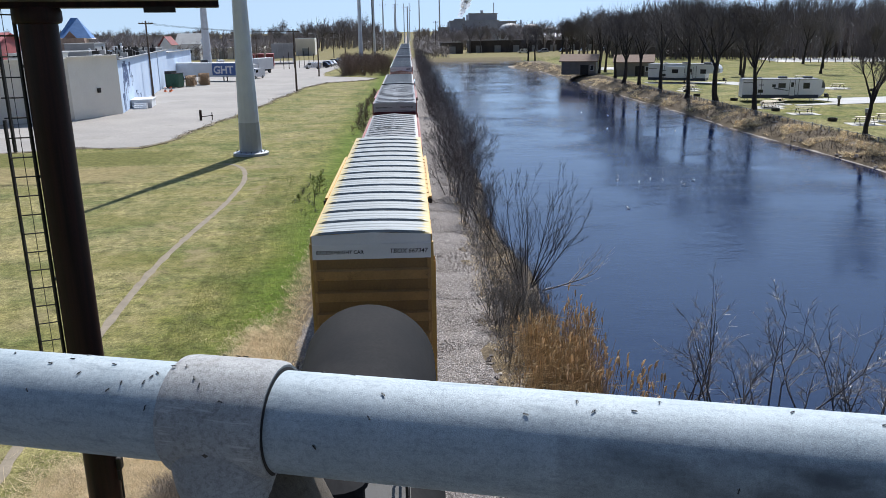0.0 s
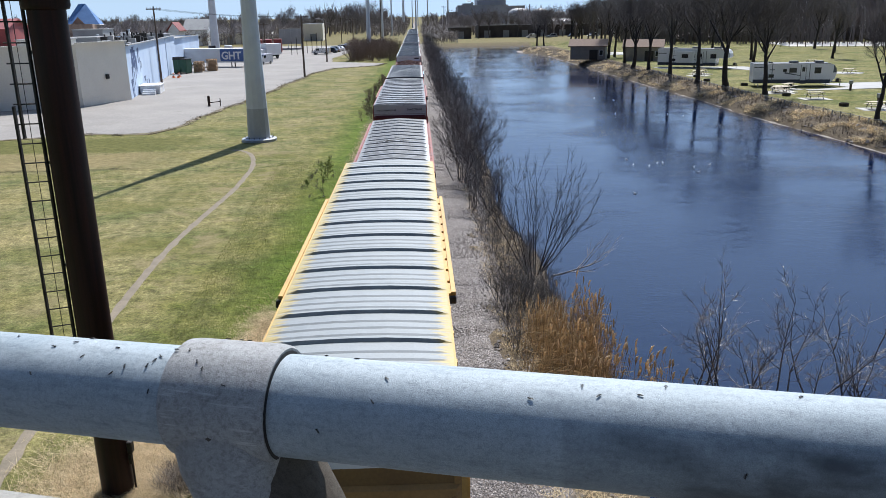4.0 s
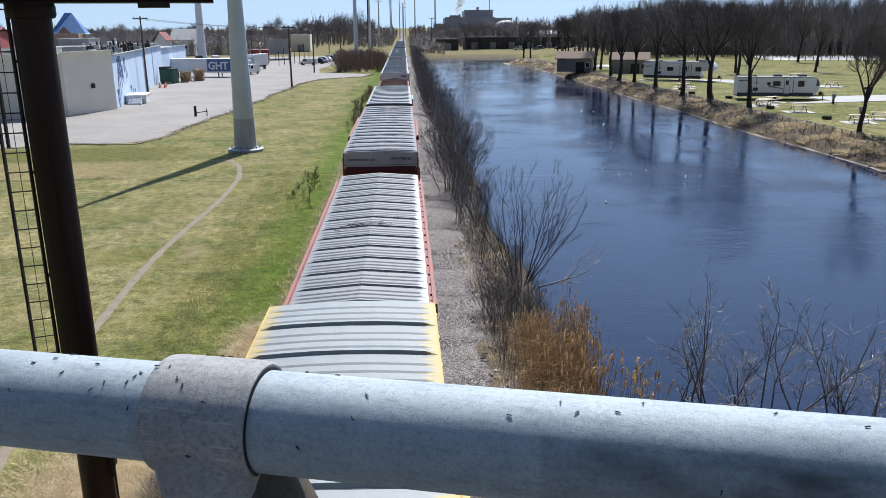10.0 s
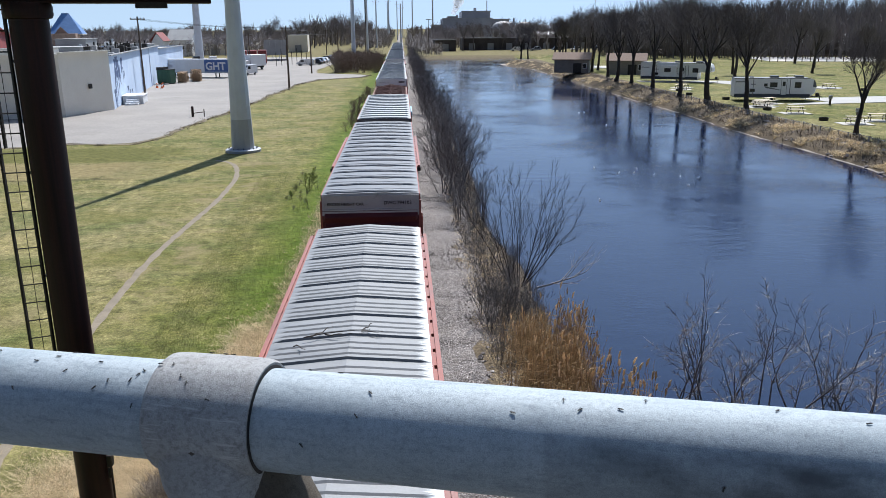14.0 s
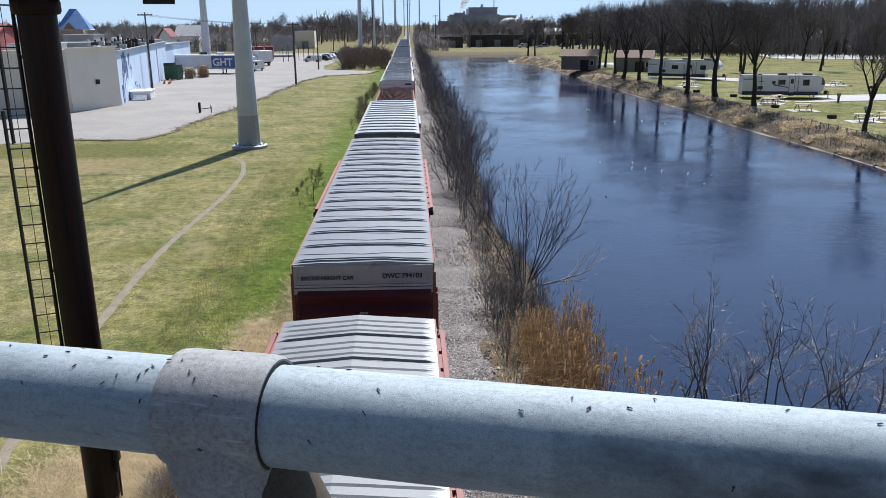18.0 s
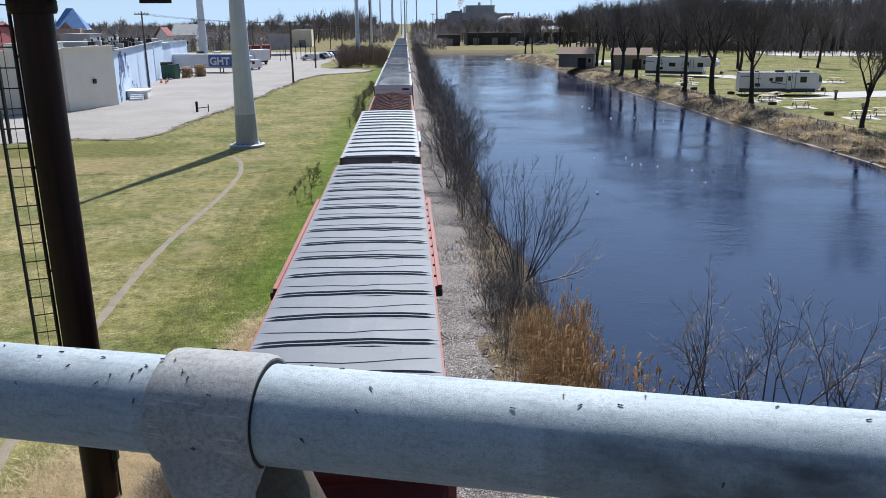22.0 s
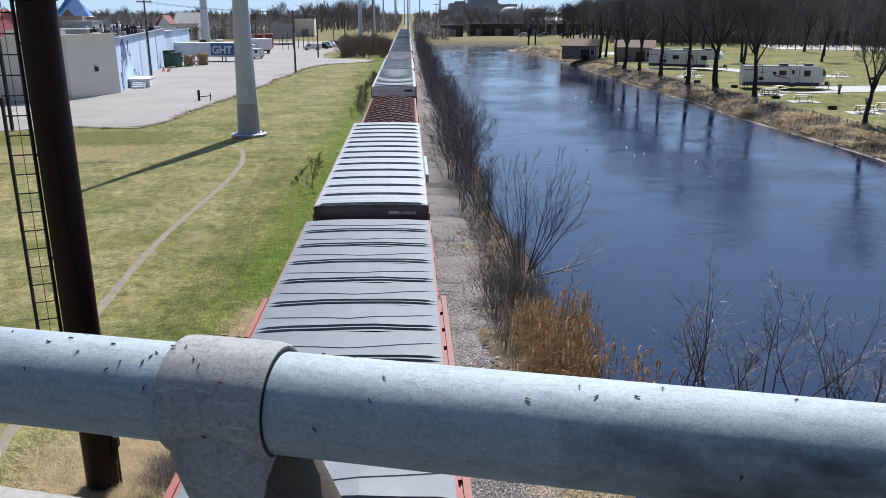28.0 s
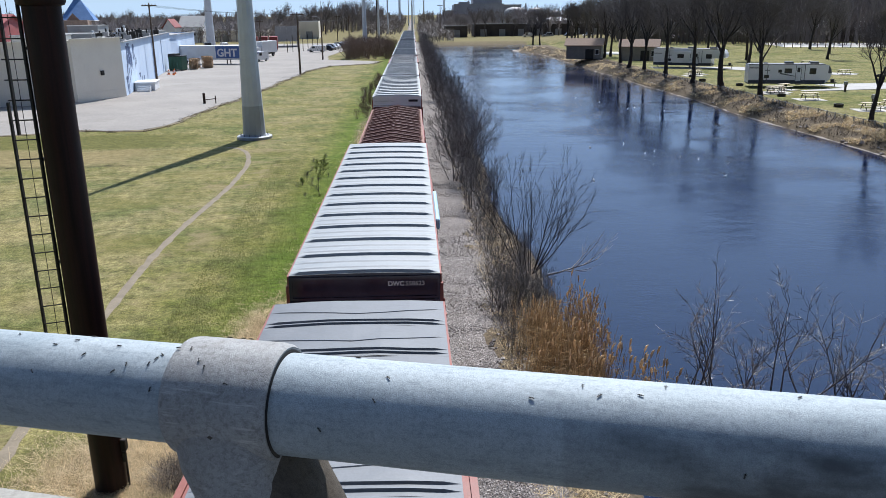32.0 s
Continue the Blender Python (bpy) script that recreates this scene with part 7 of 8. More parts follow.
def plant_tree(x, y, k, scale=1.0, rz=0.0, group="bare park trees", label="tall bare tree with dark branching crown on the lawn", z=None, near=False):
    t = thing("bare_tree", label, "tree", group=group)
    t.matrix_basis = pose(x, y, (ground_z(x, y) if z is None else z), 0, 0, rz)
    t.scale = (scale, scale, scale)
    f = forms[k] if near else far_forms[k]
    part("trunk", f[0], BARK, t)
    part("crown", f[1], TWIG, t)
    return t


BANK_TREES = [(42.6, 72.6, 2, 0.95), (42.5, 97.0, 0, 1.0), (42.2, 109.1, 1, 1.05), (41.0, 117.0, 3, 0.95), (41.2, 130.7, 0, 1.1), (41.6, 144.4, 2, 1.1), (40.6, 151.2, 1, 1.0), (42.0, 163.0, 3, 0.9), (43.4, 183.0, 0, 1.05), (46.0, 188.0, 4, 1.2), (52.0, 225, 1, 0.9), (57.0, 262.0, 2, 1.2), (86.8, 167.2, 4, 1.1), (63.0, 150.0, 3, 0.9), (70.0, 168.0, 0, 1.0)]
for x, y, k, sc in BANK_TREES:
    plant_tree(x, y, k, sc * (1.08 if y > 80 else 0.95), x * 77 + y * 31, near=y < 200)
for x, y, k, sc in ((42.5, 285, 1, 1.1), (47.0, 300, 3, 1.0), (55.0, 290, 0, 1.2), (61.0, 300, 2, 1.3), (50.0, 250, 4, 1.2), (56.0, 246, 3, 1.0), (62.0, 232, 1, 1.1), (49.0, 206, 2, 1.1), (66.0, 210, 0, 1.2)):
    plant_tree(x, y, k, sc, x * 70, near=True)
rng = random.Random(77)
for i in range(105):
    x = rng.uniform(58, 230)
    y = rng.uniform(262, 350) - (x - 60) * 0.2
    plant_tree(x, y, rng.randrange(5), rng.uniform(0.95, 1.4), rng.uniform(0, 360))
for x, y, k, sc in ((72, 196, 3, 1.0), (88, 204, 1, 1.1), (104, 210, 0, 1.1), (120, 205, 4, 1.0), (137, 200, 2, 1.1), (150, 190, 3, 1.1), (98, 188, 4, 0.8), (84, 222, 0, 1.2)):
    plant_tree(x, y, k, sc, x * 41, near=True)
for i in range(50):
    y = rng.uniform(330, 480)
    plant_tree(rng.uniform(44, 250), y, rng.randrange(5), rng.uniform(0.7, 1.1), rng.uniform(0, 360), "bare trees round the works", "bare tree near the works")
for i in range(90):
    x, y = rng.uniform(-330, -60), rng.uniform(300, 620)
    plant_tree(x, y, rng.randrange(5), rng.uniform(0.7, 1.1), rng.uniform(0, 360), "bare trees behind the town", "bare tree among distant houses")
for i in range(22):
    x, y = rng.uniform(-75, -16), rng.uniform(430, 640)
    plant_tree(x, y, rng.randrange(5), rng.uniform(0.9, 1.3), rng.uniform(0, 360), "bare trees behind the town", "bare tree at the end of the street")
for x, y, k, sc in ((20.0, 366, 0, 0.8), (27.5, 362, 1, 1.0), (33, 368, 3, 0.9), (64, 356, 2, 0.9), (46, 372, 4, 0.8), (36, 398, 1, 0.9), (44, 402, 3, 0.85), (52, 396, 0, 0.9), (40, 410, 2, 1.0), (60, 400, 1, 1.0), (70, 398, 3, 0.9), (24.5, 395, 4, 0.8)):
    plant_tree(x, y, k, sc, x * 50, "bare trees round the works", "bare tree beside the pump house")

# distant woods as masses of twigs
def twig_mass(name, count, seed, a0, a1, d0, d1, h0, h1, label, keep=lambda x, y: True, bark=WOODS_HAZY, stout=1.0):
    dw = Shape()
    rng = random.Random(seed)
    for i in range(count):
        a, d = rng.uniform(a0, a1), rng.uniform(d0, d1)
        x, y = math.sin(a) * d, math.cos(a) * d
        if not keep(x, y):
            continue
        h = rng.uniform(h0, h1) * (0.85 + 0.5 * noise.noise(Vector((a * 14, d * 0.01, seed))))
        dw.tube((x, y, 0), (x + rng.uniform(-0.5, 0.5), y, h * 0.6), d * 0.0005 * stout, d * 0.0003 * stout, 3, False)
        for q in range(11):
            an, w = rng.uniform(0, 6.28), rng.uniform(1.0, 4.4)
            z0 = h * rng.uniform(0.2, 0.7)
            p = Vector((x, y, z0))
            tip = Vector((x + w * math.cos(an), y + w * math.sin(an), min(z0 + h * rng.uniform(0.08, 0.40), h)))
            s = Vector((d * 0.00035 * stout, 0, 0.0))
            dw.add([p - s, p + s, tip], [(0, 1, 2)])
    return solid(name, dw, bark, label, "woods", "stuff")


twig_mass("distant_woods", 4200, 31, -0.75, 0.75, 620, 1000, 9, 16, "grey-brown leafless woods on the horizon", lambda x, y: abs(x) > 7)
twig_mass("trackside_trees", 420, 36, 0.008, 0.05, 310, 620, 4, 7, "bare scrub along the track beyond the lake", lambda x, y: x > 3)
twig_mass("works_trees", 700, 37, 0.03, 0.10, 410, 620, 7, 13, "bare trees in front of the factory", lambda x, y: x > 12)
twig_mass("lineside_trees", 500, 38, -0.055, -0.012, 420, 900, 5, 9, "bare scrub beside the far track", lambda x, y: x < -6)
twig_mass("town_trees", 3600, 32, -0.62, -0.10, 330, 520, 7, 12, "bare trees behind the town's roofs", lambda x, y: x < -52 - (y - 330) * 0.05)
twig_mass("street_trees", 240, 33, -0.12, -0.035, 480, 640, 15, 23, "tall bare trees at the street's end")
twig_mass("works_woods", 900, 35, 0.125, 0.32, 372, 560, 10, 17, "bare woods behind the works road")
twig_mass("park_woods", 4200, 34, 0.24, 0.80, 262, 430, 16, 27, "dense bare woods behind the park", lambda x, y: y > 225 and x > 66 + max(0, (300 - y)) * 0.1, TWIG_HAZY, 1.0)
twig_mass("park_hedge", 2600, 39, 0.26, 0.80, 285, 330, 3, 6.5, "dark tangled undergrowth behind the park fence", lambda x, y: y > 196 and x > 76, TWIG, 1.5)


def shrub_shapes(seed, h, stems, spread_r, last=4):
    rng = random.Random(seed)
    s = (Shape(), Shape())
    for k in range(stems):
        a = rng.uniform(0, 6.283)
        lean = rng.uniform(0.02, spread_r)
        d = Vector((math.cos(a) * lean, math.sin(a) * lean, 1)).normalized()
        p = Vector((math.cos(a) * 0.5 * rng.random(), math.sin(a) * 0.5 * rng.random(), -0.1))
        grow(s, rng, p, d, h * rng.uniform(0.5, 0.78), rng.uniform(0.022, 0.045), 1, last, 0.13, (4, 6), (16, 44), (6, 4, 3, 3, 3), (0.36, 0.58), 0.10, 0.3)
    return s


shrub_forms = []
for k, (h, st, sp) in enumerate(((4.6, 9, 0.34), (5.2, 8, 0.36), (3.6, 8, 0.5), (4.2, 8, 0.42))):
    a, b = shrub_shapes(90 + k, h, st, sp)
    add_twigs(b, 160, 0.25, 0.6, 0.005, 500 + k, 0.9)
    shrub_forms.append((a.mesh("stem_mass", BRUSH), b.mesh("twig_crown", BRUSH)))


RUSSET = surf("russet_twig", (0.15, 0.108, 0.09), (0.25, 0.19, 0.16), 3.0, 0.85, 0, 0, island=(0.6, 1.4))
russet_forms = []
for k in range(4):
    a, b = shrub_shapes(120 + k, 4.0, 11, 0.6)
    russet_forms.append((a.mesh("stem_mass", RUSSET), b.mesh("twig_crown", RUSSET)))


def plant_shrub(x, y, k, scale, rz, label="leafless grey-brown shrub on the lake bank", group="shrubs along the bank", z=None, russet=False):
    t = thing("shrub", label, "shrub", group=group)
    t.matrix_basis = pose(x, y, ground_z(x, y) if z is None else z, 0, 0, rz)
    t.scale = (scale, scale, scale)
    form = russet_forms[k] if russet else shrub_forms[k]
    part("stem_mass", form[0], BRUSH, t)
    part("twig_crown", form[1], BRUSH, t)


rng = random.Random(14)
y = 44.0
while y < 300:
    plant_shrub(rng.uniform(2.8, 4.7), y, rng.randrange(4), rng.uniform(0.85, 1.15) * (1.15 if 47 < y < 66 else 1.0 if y > 47 else 0.75), rng.uniform(0, 360))
    y += rng.uniform(1.1, 1.9) * (1 + y / 160)
for x, y, sc in ((3.1, 27.8, 0.5), (3.5, 28.6, 0.46), (2.9, 28.9, 0.4), (3.6, 37.5, 0.40), (3.9, 40.5, 0.5), (3.0, 27.0, 0.32), (3.7, 28.5, 0.45), (4.4, 30.0, 0.35), (4.2, 26.0, 0.3), (3.4, 33.5, 0.3), (3.5, 31.0, 0.42), (4.2, 31.8, 0.4), (3.9, 29.3, 0.5), (3.2, 25.4, 0.34), (4.6, 28.8, 0.42), (3.3, 35.5, 0.4), (4.0, 36.0, 0.45), (3.4, 29.8, 0.36), (3.1, 39.0, 0.4), (3.5, 42.0, 0.5), (3.0, 24.0, 0.3)):
    plant_shrub(x, y, 2 if sc < 0.4 else 3, sc, x * 99, "low tangled leafless bush beside the ballast")
rng = random.Random(23)
for i in range(16):
    y = 23 + 40 * rng.random() ** 1.3
    plant_shrub(rng.uniform(4.1, 6.0) - 0.3 * (y < 28), y, rng.choice((2, 3)), rng.uniform(0.24, 0.45), rng.uniform(0, 360), "low tangled leafless bush above the water")
# bushes left of the track
rng = random.Random(19)
for i in range(80):
    plant_shrub(rng.uniform(-17, -5.0), rng.uniform(196, 230), rng.choice((0, 2, 3)), rng.uniform(0.95, 1.35), rng.uniform(0, 360), "rounded russet leafless bush beside the track", "bushes beside the track", None, True)
for i in range(34):
    y = 84 + i * 1.5
    plant_shrub(rng.uniform(-6.6, -5.0), y, 2, rng.uniform(0.25, 0.42), rng.uniform(0, 360), "low russet scrub beside the track", "bushes beside the track", None, True)
for i in range(16):
    plant_shrub(rng.uniform(-7.6, -5.8), rng.uniform(46, 62), 2, rng.uniform(0.07, 0.14), rng.uniform(0, 360), "small spindly weed clump in the grass", "bushes beside the track")

# small many-stemmed tree on the bank
rng = random.Random(6)
st = (Shape(), Shape())
for a, lean, ln in ((0.1, 0.62, 3.9), (1.4, 0.12, 4.1), (2.7, 0.42, 3.9), (3.2, 0.60, 3.6), (4.4, 0.26, 3.9), (5.4, 0.40, 3.9), (0.5, 0.40, 4.2), (6.1, 0.88, 3.5), (3.6, 0.22, 4.3), (4.9, 0.06, 4.4), (2.2, 0.44, 3.6), (0.2, 0.22, 4.3), (5.9, 0.52, 4.0)):
    d = Vector((math.cos(a) * lean, math.sin(a) * lean * 0.7, 1)).normalized()
    grow(st, rng, Vector((math.cos(a) * 0.3, math.sin(a) * 0.25, -0.1)), d, ln, 0.026, 1, 3, 0.14, (7, 9), (14, 36), (8, 6, 4, 3, 3), (0.26, 0.46), 0.05, 0.2)
add_twigs(st[1], 420, 0.2, 0.5, 0.005, 61, 0.9)
yt = thing("young_tree", "many-stemmed leafless young tree on the bank", "tree", pose(4.9, 33.1, -0.35))
part("stem_mass", st[0], BARK, yt)
part("twig_crown", st[1], BARK, yt)
fb = Shape()
grow((fb, fb), random.Random(9), Vector((0, 0, 0)), Vector((1, -0.1, 0.05)).normalized(), 2.2, 0.05, 1, 3, 0.25, (4, 6), (20, 45), (6, 5, 4, 3, 3), (0.5, 0.7), 0.08, 0.3)
lb = thing("fallen_limb", "pale broken limb leaning out over the water", "branch", pose(5.6, 32.0, -0.2))
part("limb", fb, TWIG_PALE, lb)

# a budding sapling in the grass beside the track
BUD = backlit(surf("young_leaf", (0.16, 0.21, 0.05), (0.26, 0.30, 0.09), 6.0, 0.8, 0, 0, island=(0.7, 1.3)), 0.4)
for k, (x, y, h, wide) in enumerate(((-6.05, 48.6, 2.3, 1.0), (-6.3, 53.5, 1.5, 0.8), (-7.3, 50.6, 0.5, 0.3))):
    rng = random.Random(310 + k)
    stem, leaf = Shape(), Shape()
    grow((stem, stem), rng, Vector((0, 0, -0.05)), Vector((0.05, 0, 1)).normalized(), h * 0.72, 0.022, 1, 3, 0.12, (5, 7), (30, 62), (6, 4, 3, 3, 3), (0.3, 0.5), 0.10, 0.3)
    tips = [stem.v[f[0]] for f in stem.f if stem.v[f[0]].z > h * 0.45]
    for j in range(int(60 * wide) + 12):
        p = tips[rng.randrange(len(tips))]
        for q in range(5):
            c = p + Vector((rng.gauss(0, 0.05), rng.gauss(0, 0.05), rng.gauss(0, 0.05)))
            d = Vector((rng.gauss(0, 1), rng.gauss(0, 1), rng.gauss(0, 0.6))).normalized() * 0.045
            e = d.orthogonal().normalized() * 0.028
            leaf.add([c - d, c + e, c + d, c - e], [(0, 1, 2, 3)])
    t = thing("budding_sapling", "thin sapling with small pale green buds in the grass", "sapling", pose(x, y, 0), "saplings beside the track")
    part("stem", stem, BARK, t)
    part("foliage", leaf, BUD, t, "pale green young leaves")

# gulls that float on the lake
GULL = plain("gull_white", (0.82, 0.82, 0.82), 0.7)
GULL_GREY = plain("gull_grey", (0.34, 0.36, 0.38), 0.7)
BILL = plain("gull_bill", (0.6, 0.4, 0.08), 0.5)
gull_forms = [("body", Shape().turned([(0.005, -0.24), (0.05, -0.19), (0.085, -0.08), (0.09, 0.03), (0.065, 0.13), (0.02, 0.18)], 12, pose(0, 0, 0.045, -90, 0, 0)).mesh("body", GULL, True), GULL),
              ("head", Shape().turned([(0.005, -0.06), (0.04, -0.04), (0.048, 0.0), (0.04, 0.04), (0.005, 0.055)], 10, pose(0, 0.17, 0.17, -80, 0, 0)).mesh("head", GULL, True), GULL),
              ("bill", Shape().tube((0, 0.215, 0.165), (0, 0.27, 0.155), 0.012, 0.003, 6).mesh("bill", BILL), BILL)]
for e in (-1, 1):
    gull_forms.append(("wing", Shape().add([Vector((e * 0.05, 0.10, 0.11)), Vector((e * 0.096, 0.05, 0.07)), Vector((e * 0.09, -0.12, 0.06)), Vector((e * 0.02, -0.33, 0.09)), Vector((e * 0.03, -0.12, 0.135))], [(0, 1, 2, 4), (4, 2, 3)] if e < 0 else [(4, 2, 1, 0), (3, 2, 4)]).mesh("wing", GULL_GREY), GULL_GREY))
# where each floats at the start and at the end
FLOAT = [(16.2, 60.5, 19.5, 66.0), (17.4, 59.8, 20.4, 66.8), (18.6, 61.0, 21.6, 64.0), (19.6, 60.0, 19.0, 71.0), (21.0, 59.4, 23.2, 62.5), (22.2, 60.2, 24.8, 60.8), (16.8, 62.4, 15.6, 69.5), (20.4, 58.2, 22.4, 55.8), (23.1, 93.5, 26.2, 98.0), (29.6, 91.0, 27.5, 99.0), (30.6, 90.0, 30.4, 95.0), (27.2, 108.0, 23.0, 112.0), (24.4, 112.0, 24.8, 106.0), (14.2, 50.5, 12.6, 55.0)]
floating = []
for k, (xa, ya, xb, yb) in enumerate(FLOAT):
    head = math.degrees(math.atan2(yb - ya, xb - xa)) - 90
    g = thing("gull", "small white gull floating on the lake", "gull", pose(xa, ya, WATER_Z, 0, 0, head), "gulls on the lake")
    g.scale = (0.62, 0.62, 0.62)
    for name, me, mat in gull_forms:
        part(name, me, mat, g)
    floating.append((g, (xa, ya), (xb, yb), head, k))

# saplings that rise in front of the water
SAPLING = surf("sapling_bark", (0.075, 0.066, 0.062), (0.16, 0.145, 0.135), 9.0, 0.42, 0, 0, island=(0.7, 1.4))
for k, (x, y, h, lean) in enumerate(((8.7, 20.8, 4.7, -0.28), (8.4, 20.9, 4.2, -0.16), (10.1, 20.1, 4.5, -0.06), (10.7, 19.8, 5.0, 0.13), (9.2, 20.6, 3.0, 0.2), (12.3, 18.9, 3.2, 0.1), (11.5, 19.3, 4.0, 0.22), (9.6, 20.2, 3.2, -0.25), (11.9, 19.2, 3.0, -0.2), (10.4, 19.6, 3.4, 0.3), (7.9, 21.2, 2.4, 0.25))):
    rng = random.Random(200 + k)
    s = (Shape(), Shape())
    for j in range(2):
        grow(s, rng, Vector((0.2 * j, 0, 0)), Vector((lean + (0, -0.22)[j] * (1 if lean > 0 else -1), rng.uniform(-0.1, 0.1), 1)).normalized(), h * (0.86, 0.7)[j], 0.036, 1, 3, 0.12, (8, 11), (26, 62), (6, 5, 4, 3, 3), (0.24, 0.44), 0.15, 0.22)
    tips = [s[1].v[f[0]] for f in s[1].f]
    for j in range(70):
        p = tips[rng.randrange(len(tips))]
        s[1].line([p, p + Vector((rng.gauss(0, 0.02), rng.gauss(0, 0.02), 0.03)), p + Vector((rng.gauss(0, 0.02), rng.gauss(0, 0.02), 0.06))], [0.004, 0.010, 0.002], 4)
    t = thing("sapling", "thin leafless sapling with pale buds at the water's edge", "tree", pose(x, y, -0.9), "saplings at the water")
    part("stem", s[0], SAPLING, t)
    part("twig_crown", s[1], TWIG_PALE if k % 2 else SAPLING, t)

# reeds with tufted heads
REED = surf("dry_reed", (0.40, 0.292, 0.165), (0.60, 0.45, 0.28), 2.0, 0.9, 0, 0, island=(0.4, 1.35))
PLUME = backlit(surf("reed_plume", (0.54, 0.42, 0.28), (0.74, 0.60, 0.43), 9.0, 0.95, 0, 0, island=(0.7, 1.3)), 0.45)
backlit(REED, 0.35)
rng = random.Random(3)
rd, pl = Shape(), Shape()
for k in range(1800):
    y = 20.0 + 6.2 * rng.random()
    x = rng.uniform(3.1, 5.75) + 0.06 * (y - 23)
    if k % 45 == 0:
        x, y = rng.uniform(5.95, 6.9), rng.uniform(19.8, 21.2)
    if x < 3.7 + 0.5 * rough(y, 0, 0.7):
        if rng.random() < 0.6:
            continue
    if rough(x, y, 1.1, 4.0) < -0.12 and rng.random() < 0.75:
        continue
    base = Vector((x, y, max(ground_z(x, y), -1.1)))
    h = rng.uniform(1.2, 2.55) * (0.35 + 0.65 * min(1, max(0, (x - 3.0) / 2.4))) * (1 + 0.25 * rough(x, y, 0.9, 8.0))
    d = Vector((rng.gauss(0.06, 0.10), rng.gauss(0, 0.10), 1)).normalized()
    top = base + d * h + Vector((rng.gauss(0, 0.08), rng.gauss(0, 0.08), 0))
    rd.line([base, base.lerp(top, 0.55) + Vector((rng.gauss(0, 0.03), rng.gauss(0, 0.03), 0)), top], [0.009, 0.007, 0.004], 3)
    for j in range(2):
        q = base.lerp(top, rng.uniform(0.3, 0.85))
        a = rng.uniform(0, 6.28)
        l = rng.uniform(0.25, 0.5)
        e = q + Vector((math.cos(a) * l, math.sin(a) * l, rng.uniform(-0.1, 0.25)))
        rd.add([q, q + Vector((0, 0, 0.02)), e], [(0, 1, 2)])
    if rng.random() < (0.12 if x < 4.6 else 0.30 if x < 5.9 else 0.8):
        b = top + Vector((rng.uniform(-0.07, 0.10), rng.uniform(-0.06, 0.06), 0.22))
        big = 1.5 if x > 5.9 else 1.15
        pl.line([top - d * 0.10, top.lerp(b, 0.15), top.lerp(b, 0.6), b + Vector((0.03, 0, -0.03))], [0.006, 0.026 * big, 0.022 * big, 0.003], 5)
reeds = thing("reeds", "tall dry golden reeds with brown seed heads", "reeds", kind="stuff")
part("stalks", rd, REED, reeds)
part("seed_heads", pl, PLUME, reeds, "fluffy brown seed heads")

# dead grass along the foot of the ballast and on the bank
STRAW = surf("straw", (0.58, 0.45, 0.27), (0.76, 0.62, 0.40), 1.5, 0.95, 0, 0, island=(0.5, 1.3))
backlit(STRAW, 0.3)
TURF = surf("turf_blades", (0.125, 0.15, 0.028), (0.20, 0.205, 0.07), 0.8, 0.9, 0, 0, island=(0.6, 1.4))
backlit(TURF, 0.35)
LITTER = surf("dark_litter", (0.10, 0.08, 0.065), (0.19, 0.155, 0.125), 1.5, 0.95, 0, 0)


def tufts(name, count, place, h0, h1, blades, material, label, seed, w=0.008, lean=0.5):
    rng = np.random.default_rng(seed)
    v, f = [], []
    for _ in range(count):
        x, y = place(rng)
        z = max(ground_z(x, y), bed_z(x) if -4.7 < x < 3.3 else -9) - 0.02
        for _ in range(blades):
            a, h = rng.uniform(0, 6.283), rng.uniform(h0, h1)
            ln = rng.uniform(0.1, lean) * h * 2
            px, py = x + rng.normal(0, 0.07), y + rng.normal(0, 0.07)
            n = len(v)
            c, s = math.cos(a), math.sin(a)
            v += [(px - s * w, py + c * w, z), (px + s * w, py - c * w, z), (px + c * ln, py + s * ln, z + h)]
            f.append((n, n + 1, n + 2))
    me = bpy.data.meshes.new(name)
    me.from_pydata(v, [], f)
    me.materials.append(material)
    return tagged(new(name, me), label, "grass", kind="stuff")


tufts("dry_grass", 2600, lambda r: (-4.7 + r.normal(0, 0.35), near_far(r, 13, 80)), 0.05, 0.26, 6, STRAW, "dry straw-coloured grass along the ballast", 1, 0.009, 1.4)
tufts("dry_grass", 1700, lambda r: (-5.4 + r.normal(0, 0.55), 25.5 + r.normal(0, 1.3)), 0.03, 0.15, 13, STRAW, "flattened clump of dry grass", 2, 0.006, 2.2)
tufts("brush_litter", 420, lambda r: (-5.75 + r.normal(0, 0.28), 16.9 + r.normal(0, 0.35)), 0.1, 0.42, 9, LITTER, "dark tangle of dead brush by the billboard's foot", 26, 0.006, 1.0)
tufts("dry_grass", 3600, lambda r: (-7.0 + r.normal(0, 1.1), 17.3 + r.normal(0, 0.9)), 0.03, 0.2, 11, STRAW, "dry grass round the billboard's foot", 6, 0.006, 2.2)
tufts("dry_grass", 2600, lambda r: (r.uniform(2.7, 4.9), near_far(r, 14, 70)), 0.05, 0.22, 6, STRAW, "thin dry grass and litter on the bank", 7, 0.008, 1.6)
def bank_spot(r, dark):
    while True:
        y = near_far(r, 52, 250)
        x = right_shore(y) + r.uniform(0.2, 4.3)
        if (noise.noise(Vector((x * 0.5, y * 0.25, 3.0))) > 0.05) != dark:
            return x, y


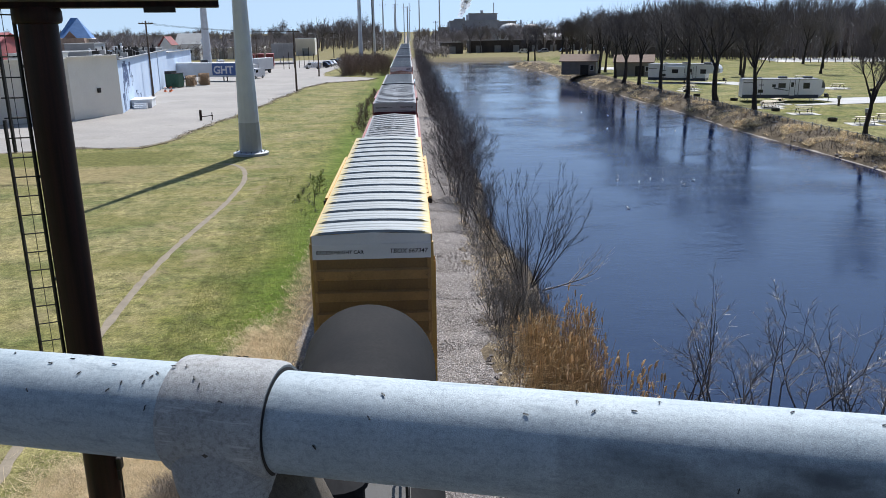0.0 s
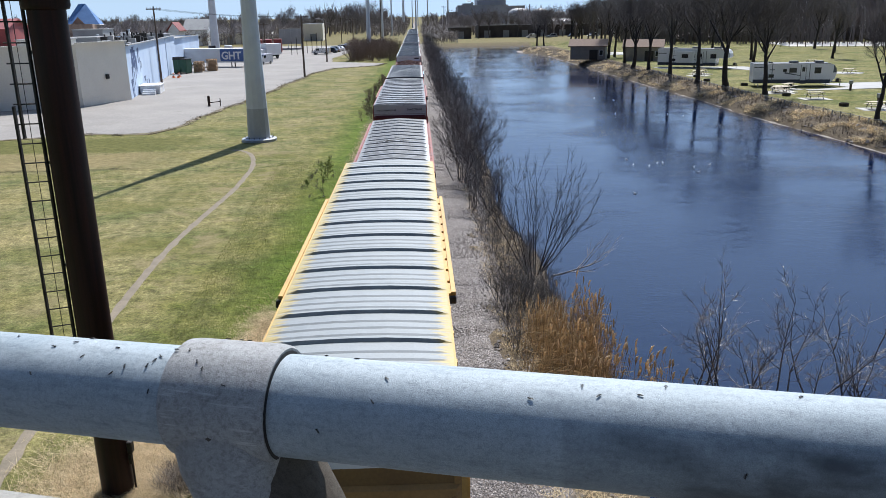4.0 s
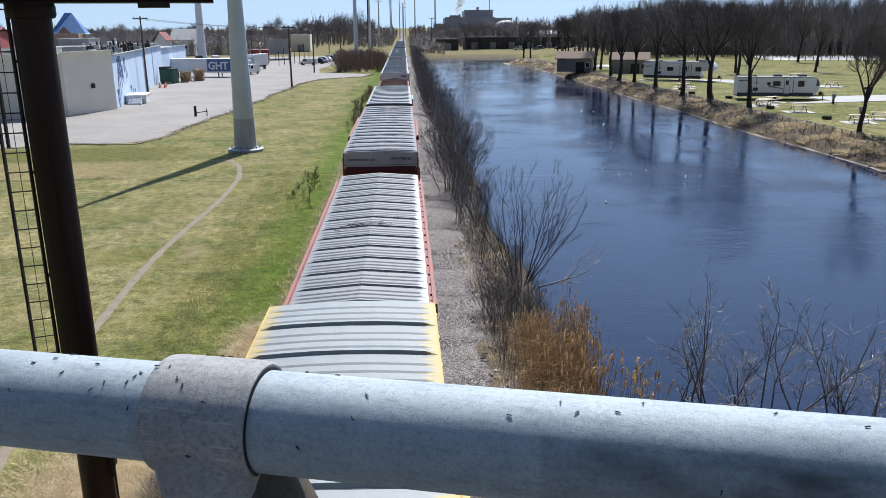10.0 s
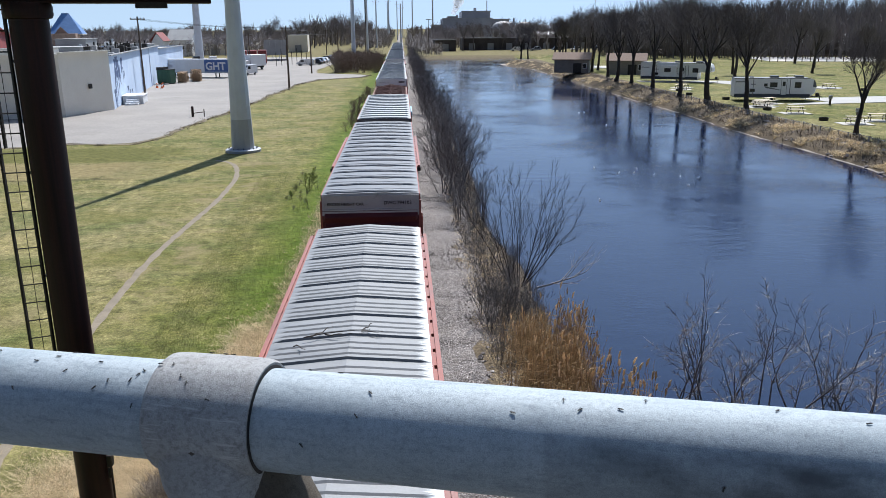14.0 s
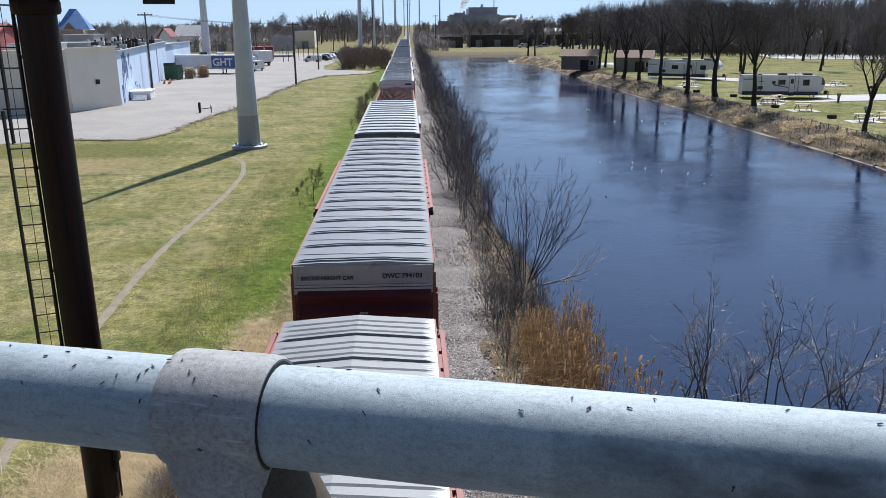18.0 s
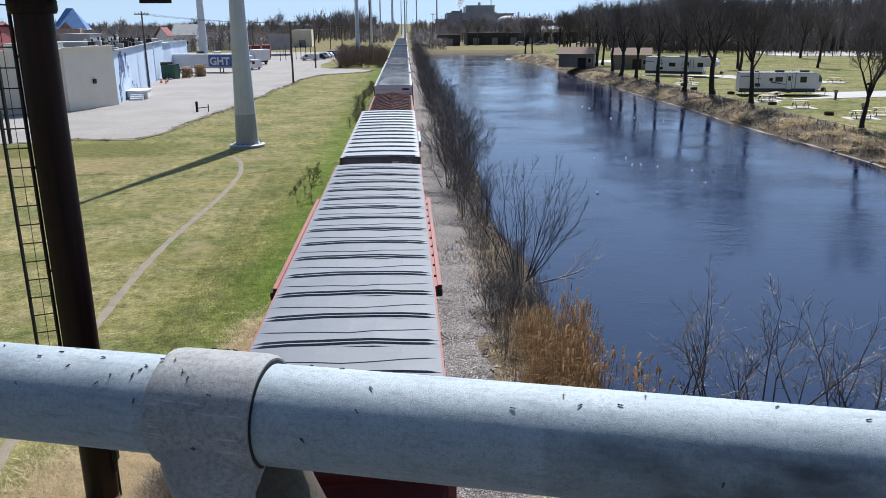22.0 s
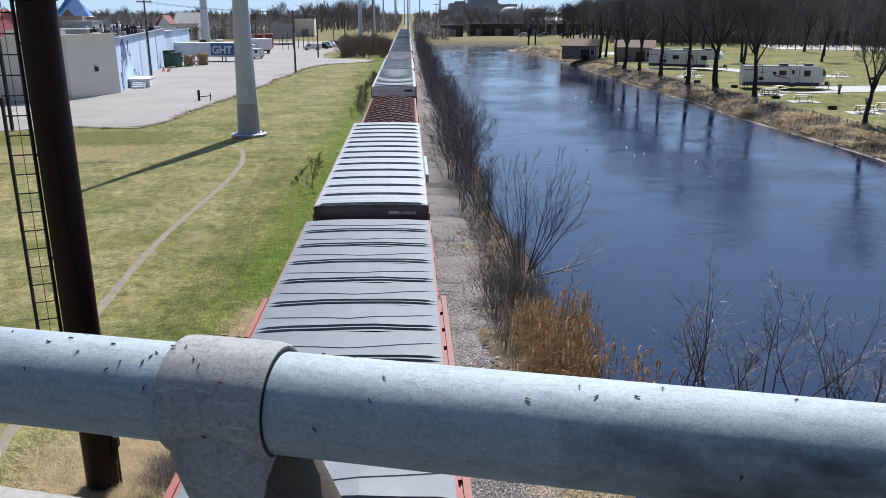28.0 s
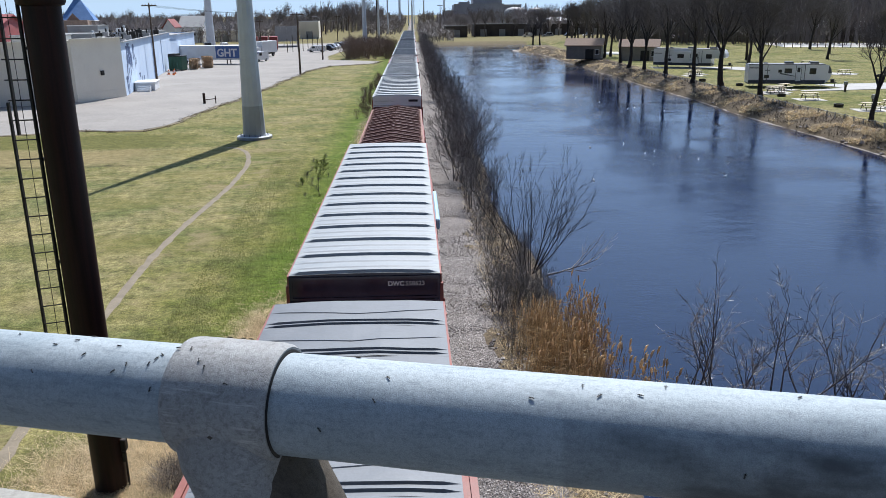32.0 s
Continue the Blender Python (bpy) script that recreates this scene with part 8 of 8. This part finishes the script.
tufts("brush_litter", 3000, lambda r: bank_spot(r, True), 0.15, 0.6, 4, LITTER, "dark dead brush matted on the far bank", 18, 0.02, 0.9)
tufts("brush_litter", 5200, lambda r: (lambda y: (r.uniform(2.9, left_shore(y) + 0.1), y))(near_far(r, 18, 70)), 0.08, 0.4, 5, LITTER, "dark dead stems on the near bank", 19, 0.006, 0.9)
tufts("dry_grass", 6500, lambda r: bank_spot(r, False), 0.06, 0.28, 6, STRAW, "matted dead grass on the far bank", 8, 0.022, 2.0)
tufts("grass", 30000, lambda r: (lambda y: (-4.9 - r.random() ** 0.8 * (2.8 + y * 0.05), y))(near_far(r, 15, 60)), 0.04, 0.10, 3, TURF, "short green turf blades", 9, 0.006, 0.6)
tufts("yard_weeds", 1500, lambda r: (lambda k: (fine_poly[k][0] + r.normal(0.3, 0.35), fine_poly[k][1] + r.normal(-0.5, 0.4)))(int(r.integers(0, 60))), 0.06, 0.32, 6, LITTER, "dark weeds and dead stems along the yard's edge", 20, 0.012, 0.9)
RIM = surf("shore_rim", (0.22, 0.185, 0.15), (0.36, 0.31, 0.26), 1.2, 0.95, 0, 0.4, 8.0)
ry = spread((40, 120, 1.0), (120, 262, 2.0))
solid("shore_rim", Shape().sheet(3, len(ry), lambda i, j: (right_shore(ry[j]) - 0.25 + (0, 0.35, 0.95 + 0.35 * rough(ry[j], 2.0, 0.8))[i], ry[j], (-1.05, -0.93, -0.72)[i])), RIM, "pale washed sand rim along the waterline", "shore", "structure", smooth=True)
scatter_stones("rubble", 500, lambda r: r.uniform(36.5, 41.5), lambda r: near_far(r, 50, 200), lambda x, y: ground_z(x, y), 0.08, 0.32, LOOSE, "stones and rubble along the far bank", 12)


# ---- what moves ----
def motions():
    for car, u in moving_cars:
        walk(car, [(t, pose(TRACK_X, RUN[t] + u, RAIL_TOP)) for t in range(33)])
    for g, a, b, head, k in floating:
        walk(g, [(t, pose(a[0] + (b[0] - a[0]) * t / 32 + 0.25 * math.sin(t * 0.4 + k), a[1] + (b[1] - a[1]) * t / 32 + 0.25 * math.cos(t * 0.35 + k * 2), WATER_Z + 0.01 * math.sin(t * 1.1 + k), 0, 0, head + 12 * math.sin(t * 0.3 + k))) for t in range(0, 33, 2)])
    for w, dy in rolling_wheels:
        walk(w, [(k * 0.2, pose(0, dy, WHEEL_R, math.degrees((run_at(k * 0.2) - RUN[0]) / WHEEL_R) * -1 % 360, 0, 0)) for k in range(161)])


motions()
